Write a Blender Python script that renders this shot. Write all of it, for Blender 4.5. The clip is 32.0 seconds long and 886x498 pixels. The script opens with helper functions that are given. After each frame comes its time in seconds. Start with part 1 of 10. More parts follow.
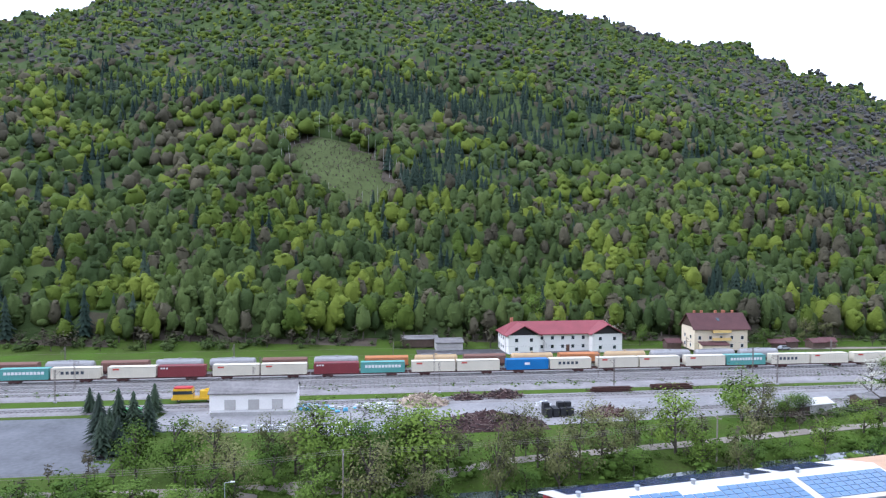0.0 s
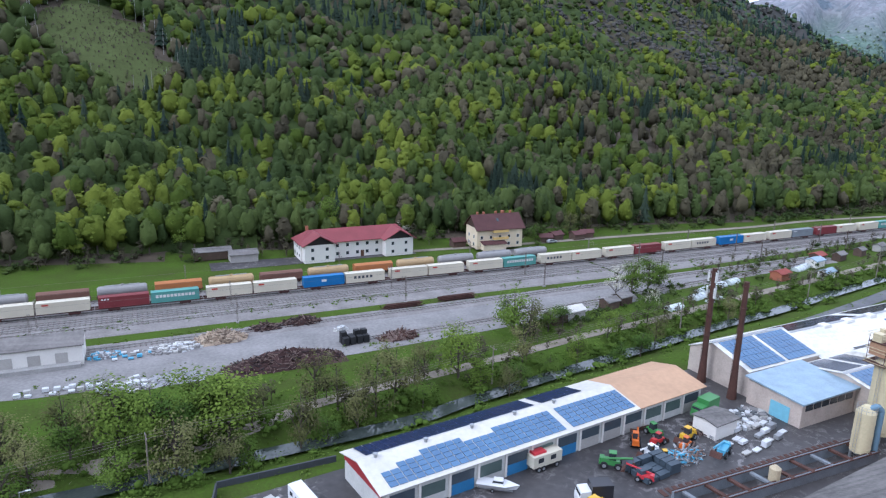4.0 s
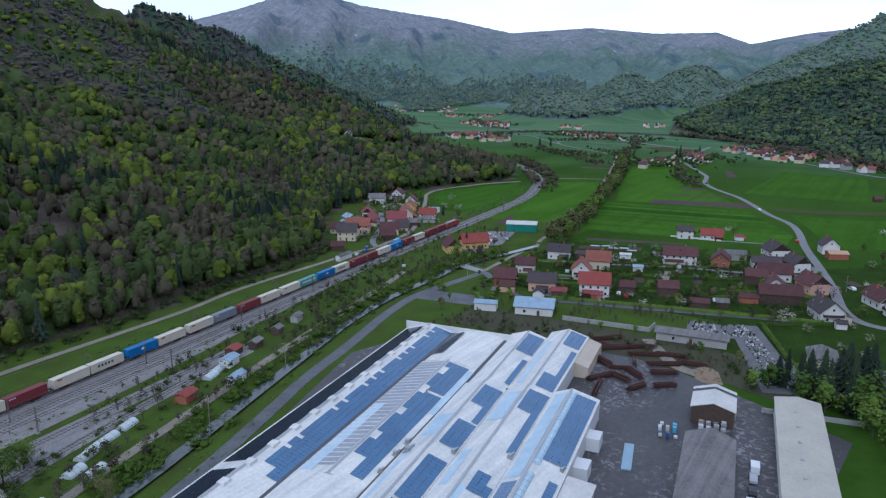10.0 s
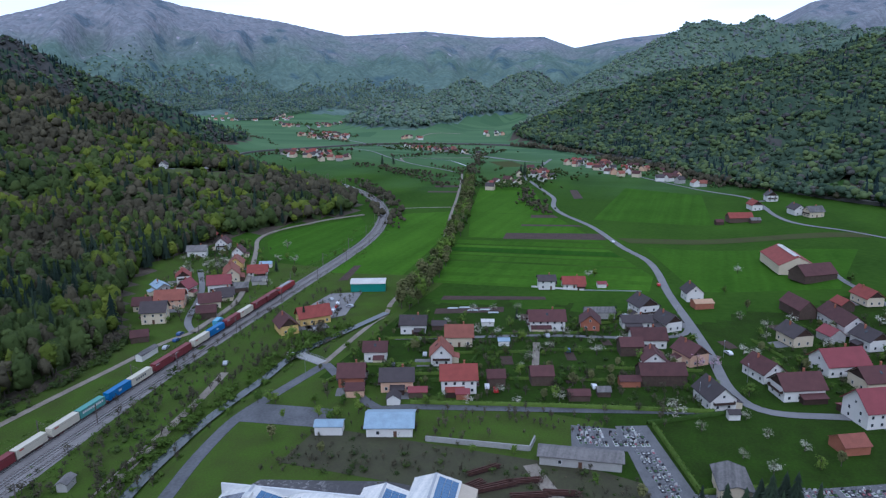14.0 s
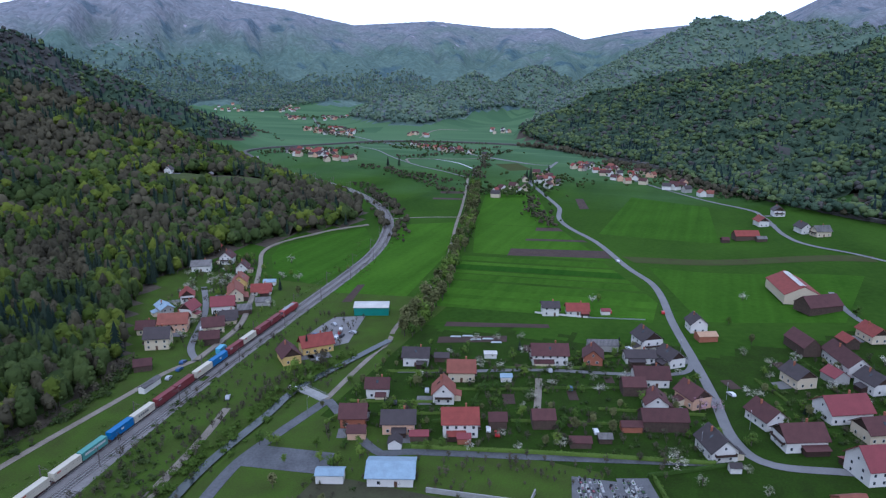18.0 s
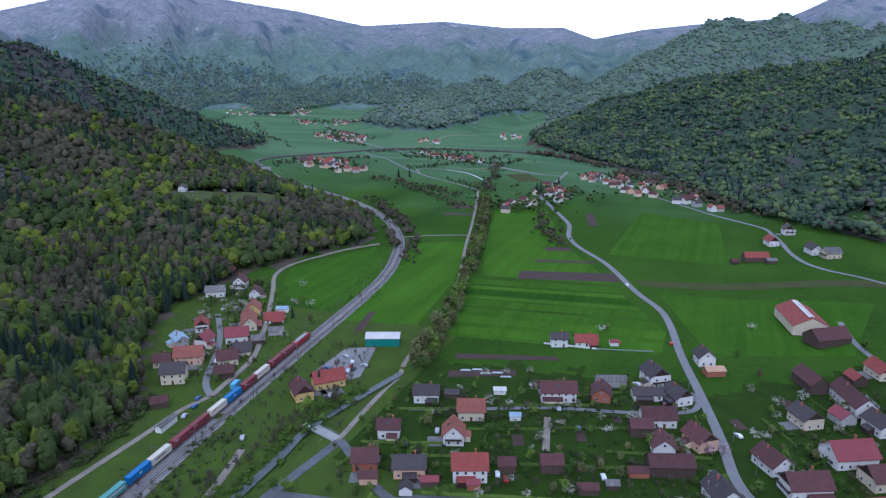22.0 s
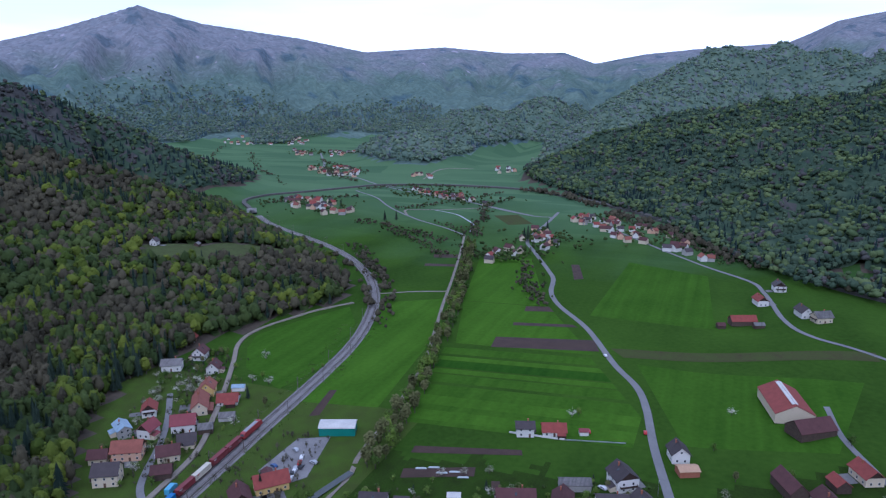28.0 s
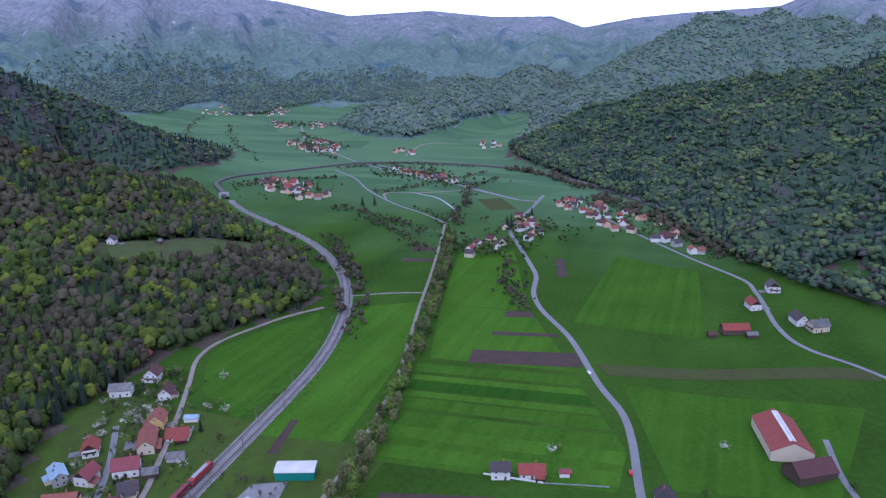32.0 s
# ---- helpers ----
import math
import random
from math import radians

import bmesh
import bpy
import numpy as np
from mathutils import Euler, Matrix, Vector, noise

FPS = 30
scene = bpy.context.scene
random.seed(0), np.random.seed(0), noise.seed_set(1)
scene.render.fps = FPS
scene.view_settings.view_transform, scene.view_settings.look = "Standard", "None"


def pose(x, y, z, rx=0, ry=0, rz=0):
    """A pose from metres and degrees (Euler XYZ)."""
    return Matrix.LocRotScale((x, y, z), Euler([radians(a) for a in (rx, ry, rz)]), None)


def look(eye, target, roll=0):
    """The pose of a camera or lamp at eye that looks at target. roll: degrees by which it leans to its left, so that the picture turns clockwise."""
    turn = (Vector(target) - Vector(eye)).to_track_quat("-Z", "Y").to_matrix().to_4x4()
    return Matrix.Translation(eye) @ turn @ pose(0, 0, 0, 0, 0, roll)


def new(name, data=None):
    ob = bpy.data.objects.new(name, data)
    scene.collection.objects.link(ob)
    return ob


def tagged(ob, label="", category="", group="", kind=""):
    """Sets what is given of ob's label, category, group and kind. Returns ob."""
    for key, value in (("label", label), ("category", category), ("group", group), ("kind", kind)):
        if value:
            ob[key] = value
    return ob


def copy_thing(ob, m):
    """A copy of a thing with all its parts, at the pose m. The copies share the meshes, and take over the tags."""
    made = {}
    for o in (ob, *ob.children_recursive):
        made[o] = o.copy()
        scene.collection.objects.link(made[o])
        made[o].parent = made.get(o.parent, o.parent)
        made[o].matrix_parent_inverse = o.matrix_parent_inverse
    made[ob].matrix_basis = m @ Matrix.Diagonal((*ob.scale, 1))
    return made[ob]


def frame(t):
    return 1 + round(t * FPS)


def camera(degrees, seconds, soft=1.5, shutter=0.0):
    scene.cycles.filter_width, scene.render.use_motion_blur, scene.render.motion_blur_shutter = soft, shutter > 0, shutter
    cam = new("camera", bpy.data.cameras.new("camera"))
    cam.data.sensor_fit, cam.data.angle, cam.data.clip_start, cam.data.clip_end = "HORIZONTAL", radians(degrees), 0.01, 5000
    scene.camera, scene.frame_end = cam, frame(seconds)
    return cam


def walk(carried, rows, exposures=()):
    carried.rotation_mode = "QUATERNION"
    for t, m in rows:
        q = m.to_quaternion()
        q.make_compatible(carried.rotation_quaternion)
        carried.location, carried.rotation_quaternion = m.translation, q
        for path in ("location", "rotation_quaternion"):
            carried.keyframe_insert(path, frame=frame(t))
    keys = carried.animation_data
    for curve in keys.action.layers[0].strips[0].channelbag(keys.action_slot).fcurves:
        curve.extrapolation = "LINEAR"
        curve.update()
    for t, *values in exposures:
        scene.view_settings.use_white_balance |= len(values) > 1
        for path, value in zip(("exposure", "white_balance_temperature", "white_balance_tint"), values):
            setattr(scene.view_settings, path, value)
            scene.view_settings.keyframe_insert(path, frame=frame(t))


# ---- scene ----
cam = camera(65.2, 32.0, soft=1.25)
METRES, EYE, TILT, LEAN, TURN = 300.0, 43.0, -2.1, -0.3, 0.0
ROWS = [
    (0.0, 0.0, 0.0, 0.0, -0.0, 0.0, -0.0),
    (0.5, -0.0005, 0.0005, 0.0075, -2.32, -0.37, -0.21),
    (1.0, -0.0007, -0.0002, 0.014, -4.58, -2.49, -0.31),
    (1.5, -0.0008, -0.0004, 0.0219, -6.7, -11.01, -0.52),
    (2.0, -0.0008, -0.0002, 0.0315, -8.78, -12.48, -0.64),
    (2.5, -0.0006, -0.0005, 0.0406, -10.65, -12.42, -0.68),
    (4.5, -0.0011, -0.0063, 0.076, -21.3, -12.43, -0.37),
    (5.0, -0.0008, -0.0066, 0.0837, -27.42, -12.64, -0.28),
    (5.5, 0.0019, -0.0055, 0.0919, -33.43, -12.61, 0.11),
    (6.0, 0.0119, -0.0026, 0.0995, -38.01, -12.45, 0.58),
    (6.5, 0.0276, -0.0001, 0.1062, -41.04, -12.33, 1.12),
    (7.0, 0.047, 0.0021, 0.1125, -44.11, -12.2, 1.78),
    (7.5, 0.0684, 0.0032, 0.1194, -46.99, -12.12, 2.19),
    (8.0, 0.0906, 0.0034, 0.1265, -49.11, -12.03, 2.23),
    (8.5, 0.1133, 0.0058, 0.1334, -50.9, -12.04, 2.01),
    (9.0, 0.1366, 0.0105, 0.1409, -52.7, -12.07, 1.84),
    (9.5, 0.161, 0.0166, 0.1492, -54.57, -12.2, 1.78),
    (10.0, 0.1842, 0.0242, 0.1585, -56.61, -12.4, 1.92),
    (10.5, 0.2082, 0.0342, 0.1678, -58.59, -12.59, 2.03),
    (11.0, 0.2322, 0.0456, 0.1769, -60.55, -12.71, 2.11),
    (11.5, 0.2559, 0.057, 0.1858, -62.49, -12.76, 2.2),
    (12.0, 0.2794, 0.0691, 0.1951, -64.45, -12.83, 2.26),
    (12.5, 0.3033, 0.0805, 0.2037, -66.37, -12.88, 2.32),
    (13.0, 0.3269, 0.0919, 0.2125, -68.35, -12.94, 2.39),
    (13.5, 0.3507, 0.1027, 0.221, -69.55, -12.97, 2.51),
    (14.0, 0.3737, 0.1124, 0.2302, -69.58, -12.91, 2.59),
    (14.5, 0.3878, 0.117, 0.2396, -69.59, -12.89, 2.24),
    (16.5, 0.3925, 0.1162, 0.2708, -69.36, -13.61, 1.97),
    (17.0, 0.3927, 0.1159, 0.2794, -69.23, -13.71, 1.93),
    (17.5, 0.393, 0.1158, 0.2877, -69.11, -13.81, 1.87),
    (18.0, 0.3931, 0.1157, 0.296, -69.0, -13.9, 1.86),
    (18.5, 0.3933, 0.1152, 0.3046, -68.89, -13.97, 1.87),
    (19.0, 0.3937, 0.1149, 0.3129, -68.77, -14.0, 1.89),
    (19.5, 0.394, 0.1147, 0.3213, -68.67, -14.02, 1.89),
    (20.0, 0.3941, 0.1144, 0.3297, -68.55, -14.04, 1.89),
    (20.5, 0.3941, 0.1143, 0.3381, -68.46, -14.07, 1.91),
    (21.0, 0.3942, 0.1139, 0.3466, -68.35, -14.09, 1.97),
    (21.5, 0.3945, 0.1133, 0.3548, -68.24, -14.11, 2.04),
    (22.0, 0.3949, 0.1129, 0.3628, -68.15, -14.12, 2.1),
    (22.5, 0.3955, 0.1124, 0.3709, -68.04, -14.11, 2.15),
    (23.0, 0.3955, 0.1123, 0.3792, -67.92, -14.08, 2.15),
    (23.5, 0.3955, 0.1118, 0.3875, -67.82, -14.07, 2.18),
    (24.0, 0.3954, 0.1116, 0.3961, -67.73, -14.06, 2.24),
    (24.5, 0.3989, 0.1118, 0.4041, -67.56, -13.93, 2.32),
    (25.0, 0.4085, 0.1084, 0.4115, -67.46, -13.7, 2.32),
    (25.5, 0.4221, 0.1021, 0.4186, -67.42, -13.31, 2.31),
    (27.5, 0.4949, 0.0693, 0.4443, -67.47, -12.44, 2.29),
    (28.0, 0.5168, 0.0674, 0.4516, -67.71, -12.51, 2.33),
    (28.5, 0.5394, 0.067, 0.4595, -67.94, -12.69, 2.49),
    (29.0, 0.5626, 0.0682, 0.4674, -68.12, -13.12, 2.64),
    (29.5, 0.5865, 0.0712, 0.4761, -68.28, -14.26, 2.78),
    (30.0, 0.6106, 0.0752, 0.4853, -68.39, -14.94, 2.91),
    (30.5, 0.6342, 0.0804, 0.4946, -68.52, -15.22, 2.97),
    (31.0, 0.6546, 0.0841, 0.5041, -68.6, -15.18, 2.88),
    (31.5, 0.6611, 0.0855, 0.5126, -68.62, -15.2, 2.53),
    (32.0, 0.6621, 0.0853, 0.5211, -68.7, -15.56, 2.41),
]
walk(cam, [(t, pose(0, 0, EYE, TILT, LEAN, TURN) @ pose(METRES * x, METRES * y, METRES * z, 90 + pitch, roll, yaw)) for t, x, y, z, yaw, pitch, roll in ROWS],
     [(0.0, 1.3, 5200, 15), (1.0, 1.15, 5200, 15), (2.0, 0.88, 5200, 14), (4.5, 0.8, 5200, 14), (5.5, 0.62, 5150, 13), (7.0, 0.2, 5000, 13), (9.0, -0.1, 4950, 12), (13.0, 0.0, 4850, 13), (18.0, 0.1, 4780, 16), (24.0, 0.2, 4720, 19), (26.0, 0.12, 4700, 21), (29.0, -0.06, 4690, 23), (30.0, 0.18, 4690, 26), (32.0, 0.28, 4690, 28)])

# ---- sky and sun: an overcast spring evening ----
world = bpy.data.worlds.new("world")
scene.world = world
world.use_nodes = True
wn, wl = world.node_tree.nodes, world.node_tree.links
wn.clear()
sky = wn.new("ShaderNodeTexSky")
sky.sky_type, sky.sun_disc = "NISHITA", False
sky.sun_elevation, sky.sun_rotation = radians(38), radians(255)
sky.air_density, sky.dust_density = 1.0, 2.5
coord = wn.new("ShaderNodeTexCoord")
flat = wn.new("ShaderNodeMapping")
flat.inputs["Scale"].default_value = (1.0, 1.0, 7.0)
cloud = wn.new("ShaderNodeTexNoise")
cloud.inputs["Scale"].default_value, cloud.inputs["Detail"].default_value = 2.2, 6.0
ramp = wn.new("ShaderNodeValToRGB")
ramp.color_ramp.elements[0].position, ramp.color_ramp.elements[0].color = 0.30, (7.4, 7.4, 7.7, 1)
ramp.color_ramp.elements[1].position, ramp.color_ramp.elements[1].color = 0.62, (10.2, 10.1, 10.2, 1)
mix = wn.new("ShaderNodeMix")
mix.data_type = "RGBA"
mix.inputs["Factor"].default_value = 0.86
back = wn.new("ShaderNodeBackground")
back.inputs["Strength"].default_value = 0.105
wl.new(coord.outputs["Generated"], flat.inputs["Vector"])
wl.new(flat.outputs["Vector"], cloud.inputs["Vector"])
wl.new(cloud.outputs["Fac"], ramp.inputs["Fac"])
wl.new(sky.outputs["Color"], mix.inputs["A"])
wl.new(ramp.outputs["Color"], mix.inputs["B"])
# the cloud cover is thinner and brighter towards the horizon
part_xyz = wn.new("ShaderNodeSeparateXYZ")
wl.new(coord.outputs["Generated"], part_xyz.inputs["Vector"])
low = wn.new("ShaderNodeMapRange")
low.inputs["From Min"].default_value, low.inputs["From Max"].default_value = 0.0, 0.32
low.inputs["To Min"].default_value, low.inputs["To Max"].default_value = 1.75, 1.0
wl.new(part_xyz.outputs["Z"], low.inputs["Value"])
bright = wn.new("ShaderNodeVectorMath")
bright.operation = "SCALE"
wl.new(mix.outputs["Result"], bright.inputs[0])
wl.new(low.outputs["Result"], bright.inputs["Scale"])
wl.new(bright.outputs["Vector"], back.inputs["Color"])
wl.new(back.outputs["Background"], wn.new("ShaderNodeOutputWorld").inputs["Surface"])
sun = new("sun", bpy.data.lights.new("sun", "SUN"))
sun.data.energy, sun.data.angle, sun.data.color = 0.8, radians(12), (1.0, 0.95, 0.88)
sun.matrix_world = look((0, 0, 900), (760, 200, 220))


# ---- materials ----
def shade(name, dark, light, size=3.0, fine=0.0, rough=0.85, metal=0.0, bump=0.0, bump_size=0.0, tone="", spread=0.0, stripes=0.0, angle=0.0, gloss=0.4, space="world"):
    """A surface between two colours, mottled at two scales; tone names a mesh attribute that picks the colour piece by piece."""
    m = bpy.data.materials.new(name)
    m.use_nodes = True
    n, l = m.node_tree.nodes, m.node_tree.links
    p = n["Principled BSDF"]
    p.inputs["Roughness"].default_value, p.inputs["Metallic"].default_value = rough, metal
    p.inputs["Specular IOR Level"].default_value = gloss
    if space == "world":
        where = n.new("ShaderNodeNewGeometry").outputs["Position"]
    else:
        where = n.new("ShaderNodeTexCoord").outputs["Object"]
    big = n.new("ShaderNodeTexNoise")
    big.inputs["Scale"].default_value, big.inputs["Detail"].default_value = 1.0 / size, 5.0
    l.new(where, big.inputs["Vector"])
    small = n.new("ShaderNodeTexNoise")
    small.inputs["Scale"].default_value, small.inputs["Detail"].default_value = 1.0 / (fine or size / 9), 4.0
    l.new(where, small.inputs["Vector"])
    both = n.new("ShaderNodeMath")
    both.operation = "MULTIPLY_ADD"
    both.inputs[1].default_value = 0.55
    half = n.new("ShaderNodeMath")
    half.operation = "MULTIPLY"
    half.inputs[1].default_value = 0.45
    l.new(big.outputs["Fac"], both.inputs[0])
    l.new(small.outputs["Fac"], half.inputs[0])
    l.new(half.outputs[0], both.inputs[2])
    value = both.outputs[0]
    if tone:
        a = n.new("ShaderNodeAttribute")
        a.attribute_name = tone
        add = n.new("ShaderNodeMath")
        add.operation = "MULTIPLY_ADD"
        add.inputs[1].default_value = 0.6
        less = n.new("ShaderNodeMath")
        less.operation = "MULTIPLY_ADD"
        less.inputs[1].default_value, less.inputs[2].default_value = 0.5, -0.05
        l.new(value, less.inputs[0])
        l.new(a.outputs["Fac"], add.inputs[0])
        l.new(less.outputs[0], add.inputs[2])
        value = add.outputs[0]
    if spread:
        o = n.new("ShaderNodeObjectInfo")
        add = n.new("ShaderNodeMath")
        add.operation = "MULTIPLY_ADD"
        add.inputs[1].default_value = spread
        shift = n.new("ShaderNodeMath")
        shift.operation = "SUBTRACT"
        shift.inputs[1].default_value = spread / 2
        l.new(value, shift.inputs[0])
        l.new(o.outputs["Random"], add.inputs[0])
        l.new(shift.outputs[0], add.inputs[2])
        value = add.outputs[0]
    if stripes:
        turn = n.new("ShaderNodeMapping")
        turn.inputs["Rotation"].default_value = (0, 0, radians(angle))
        turn.inputs["Scale"].default_value = (0.004, 1 / stripes, 0.004)
        l.new(where, turn.inputs["Vector"])
        st = n.new("ShaderNodeTexNoise")
        st.inputs["Scale"].default_value, st.inputs["Detail"].default_value = 1.0, 2.0
        l.new(turn.outputs["Vector"], st.inputs["Vector"])
        add = n.new("ShaderNodeMath")
        add.operation = "MULTIPLY_ADD"
        add.inputs[1].default_value = 0.6
        shift = n.new("ShaderNodeMath")
        shift.operation = "SUBTRACT"
        shift.inputs[1].default_value = 0.30
        l.new(value, shift.inputs[0])
        l.new(st.outputs["Fac"], add.inputs[0])
        l.new(shift.outputs[0], add.inputs[2])
        value = add.outputs[0]
    r = n.new("ShaderNodeValToRGB")
    r.color_ramp.elements[0].position, r.color_ramp.elements[0].color = 0.28, (*dark, 1)
    r.color_ramp.elements[1].position, r.color_ramp.elements[1].color = 0.72, (*light, 1)
    l.new(value, r.inputs["Fac"])
    l.new(r.outputs["Color"], p.inputs["Base Color"])
    if bump:
        b = n.new("ShaderNodeBump")
        b.inputs["Strength"].default_value, b.inputs["Distance"].default_value = 0.7, bump
        if bump_size:
            g = n.new("ShaderNodeTexNoise")
            g.inputs["Scale"].default_value, g.inputs["Detail"].default_value = 1.0 / bump_size, 4.0
            l.new(where, g.inputs["Vector"])
            l.new(g.outputs["Fac"], b.inputs["Height"])
        else:
            l.new(small.outputs["Fac"], b.inputs["Height"])
        l.new(b.outputs["Normal"], p.inputs["Normal"])
    return m


def scaled(c, k):
    return tuple(v * k for v in c)


def plain(name, c, rough=0.7, metal=0.0, vary=0.75, size=1.2, **k):
    return shade(name, scaled(c, vary), c, size=size, rough=rough, metal=metal, **k)


def valley_meadow():
    """Grass that turns from rich spring green near the village to a paler, bluer green up the valley, in drifting
    tongues; the paling is haze painted into the colour.
    """
    m = shade("meadow", (0.029, 0.061, 0.0078), (0.052, 0.106, 0.0118), size=60, fine=3.5, rough=1.0, gloss=0.02, bump=0.25, stripes=46, angle=-75)
    n, l = m.node_tree.nodes, m.node_tree.links
    p = n["Principled BSDF"]
    near = p.inputs["Base Color"].links[0].from_socket
    pos = n.new("ShaderNodeNewGeometry").outputs["Position"]
    xyz = n.new("ShaderNodeSeparateXYZ")
    l.new(pos, xyz.inputs["Vector"])
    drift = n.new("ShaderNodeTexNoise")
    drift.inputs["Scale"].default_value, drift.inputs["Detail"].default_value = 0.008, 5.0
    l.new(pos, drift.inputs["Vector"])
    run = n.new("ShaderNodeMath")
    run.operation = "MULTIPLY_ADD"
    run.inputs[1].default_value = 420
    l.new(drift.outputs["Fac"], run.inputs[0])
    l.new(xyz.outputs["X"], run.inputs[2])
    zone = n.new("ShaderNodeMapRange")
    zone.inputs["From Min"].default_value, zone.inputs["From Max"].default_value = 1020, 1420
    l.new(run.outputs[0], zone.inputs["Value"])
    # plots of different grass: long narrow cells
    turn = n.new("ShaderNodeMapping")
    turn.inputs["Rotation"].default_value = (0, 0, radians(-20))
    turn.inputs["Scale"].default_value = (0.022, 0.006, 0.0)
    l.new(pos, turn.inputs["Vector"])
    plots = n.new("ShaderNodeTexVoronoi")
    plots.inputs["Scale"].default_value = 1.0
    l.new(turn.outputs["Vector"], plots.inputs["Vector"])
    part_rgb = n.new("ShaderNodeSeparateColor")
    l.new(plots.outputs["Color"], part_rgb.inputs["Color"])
    # plot greens of the upper valley, paled and blued as painted haze
    hazed_grass = n.new("ShaderNodeValToRGB")
    hazed_grass.color_ramp.elements[0].position, hazed_grass.color_ramp.elements[0].color = 0.1, (0.072, 0.132, 0.064, 1)
    hazed_grass.color_ramp.elements[1].position, hazed_grass.color_ramp.elements[1].color = 0.9, (0.104, 0.176, 0.082, 1)
    l.new(part_rgb.outputs["Red"], hazed_grass.inputs["Fac"])
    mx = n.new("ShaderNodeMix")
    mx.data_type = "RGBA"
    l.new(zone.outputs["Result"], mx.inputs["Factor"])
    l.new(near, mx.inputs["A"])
    l.new(hazed_grass.outputs["Color"], mx.inputs["B"])
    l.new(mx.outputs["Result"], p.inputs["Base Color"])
    return m


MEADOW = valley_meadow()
GRASS = shade("rough_grass", (0.050, 0.056, 0.018), (0.068, 0.124, 0.014), size=11, fine=0.7, rough=1.0, gloss=0.04, bump=0.3)
CROP_A = shade("young_crop", (0.034, 0.082, 0.007), (0.060, 0.132, 0.011), size=40, fine=3, rough=1.0, gloss=0.02, stripes=6, angle=-75)
CROP_B = shade("bright_crop", (0.042, 0.098, 0.008), (0.070, 0.152, 0.012), size=40, fine=3, rough=1.0, gloss=0.02, stripes=8, angle=-75)
SOIL = shade("ploughed_soil", (0.036, 0.021, 0.015), (0.070, 0.042, 0.030), size=8, fine=0.7, rough=0.95, bump=0.2)
LITTER = shade("leaf_litter", (0.050, 0.042, 0.028), (0.094, 0.072, 0.050), size=20, fine=2.5, rough=0.95, bump=0.4)
ASPHALT = shade("asphalt", (0.046, 0.047, 0.050), (0.135, 0.136, 0.142), size=7, fine=1.0, rough=0.6)
def worn_asphalt():
    """Dark yard asphalt with broad damp zones and pale dried patches."""
    m = shade("yard_asphalt", (0.030, 0.027, 0.028), (0.084, 0.078, 0.077), size=26, fine=1.4, rough=0.55)
    n, l = m.node_tree.nodes, m.node_tree.links
    p = n["Principled BSDF"]
    base = p.inputs["Base Color"].links[0].from_socket
    pos = n.new("ShaderNodeNewGeometry").outputs["Position"]
    masks = []
    for scale, detail, lo, hi in ((0.045, 4.0, 0.44, 0.60), (0.55, 9.0, 0.52, 0.60)):
        t = n.new("ShaderNodeTexNoise")
        t.inputs["Scale"].default_value, t.inputs["Detail"].default_value, t.inputs["Roughness"].default_value = scale, detail, 0.68
        t.inputs["Distortion"].default_value = 0.8
        l.new(pos, t.inputs["Vector"])
        r = n.new("ShaderNodeMapRange")
        r.inputs["From Min"].default_value, r.inputs["From Max"].default_value = lo, hi
        l.new(t.outputs["Fac"], r.inputs["Value"])
        masks.append(r.outputs["Result"])
    edge = n.new("ShaderNodeMath")
    edge.operation = "MULTIPLY"
    l.new(masks[0], edge.inputs[0])
    l.new(masks[1], edge.inputs[1])
    mx = n.new("ShaderNodeMix")
    mx.data_type = "RGBA"
    mx.inputs["B"].default_value = (0.230, 0.216, 0.212, 1)
    l.new(edge.outputs[0], mx.inputs["Factor"])
    l.new(base, mx.inputs["A"])
    l.new(mx.outputs["Result"], p.inputs["Base Color"])
    return m


YARD = worn_asphalt()
GRAVEL = shade("gravel", (0.135, 0.130, 0.126), (0.285, 0.272, 0.262), size=10, fine=0.8, rough=0.95, bump=0.08)
BALLAST = shade("track_ballast", (0.130, 0.118, 0.110), (0.270, 0.252, 0.240), size=5, fine=0.5, rough=0.95, bump=0.08)
DIRT = shade("dirt_track", (0.150, 0.125, 0.095), (0.300, 0.265, 0.215), size=6, fine=0.8, rough=0.95)
ROAD = shade("lane_asphalt", (0.140, 0.138, 0.138), (0.215, 0.210, 0.206), size=10, fine=1.0, rough=0.8)
WATER = shade("stream_water", (0.030, 0.040, 0.034), (0.060, 0.072, 0.064), size=4, rough=0.06, gloss=0.6, bump=0.004, bump_size=0.7)
BARK = shade("bark", (0.045, 0.036, 0.028), (0.110, 0.090, 0.070), size=2, fine=0.3, rough=0.95)
LEAF = [shade("leaves_fresh", (0.050, 0.076, 0.011), (0.126, 0.154, 0.021), size=30, fine=0.9, tone="tone", rough=0.9, gloss=0.1, bump=0.5, bump_size=0.6),
        shade("leaves_mid", (0.033, 0.051, 0.015), (0.070, 0.096, 0.026), size=30, fine=0.9, tone="tone", rough=0.9, gloss=0.1, bump=0.5, bump_size=0.6),
        shade("leaves_budding", (0.054, 0.049, 0.032), (0.098, 0.088, 0.054), size=30, fine=0.9, tone="tone", rough=0.95, gloss=0.05, bump=0.5, bump_size=0.6),
        shade("needles_dark", (0.014, 0.025, 0.018), (0.036, 0.052, 0.034), size=30, fine=1.5, tone="tone", rough=0.9, gloss=0.1)]
WHITE = plain("white_render", (0.74, 0.71, 0.66), 0.9, size=4, vary=0.86, spread=0.25)
CREAM = plain("cream_render", (0.66, 0.56, 0.40), 0.9, size=4, vary=0.86, spread=0.25)
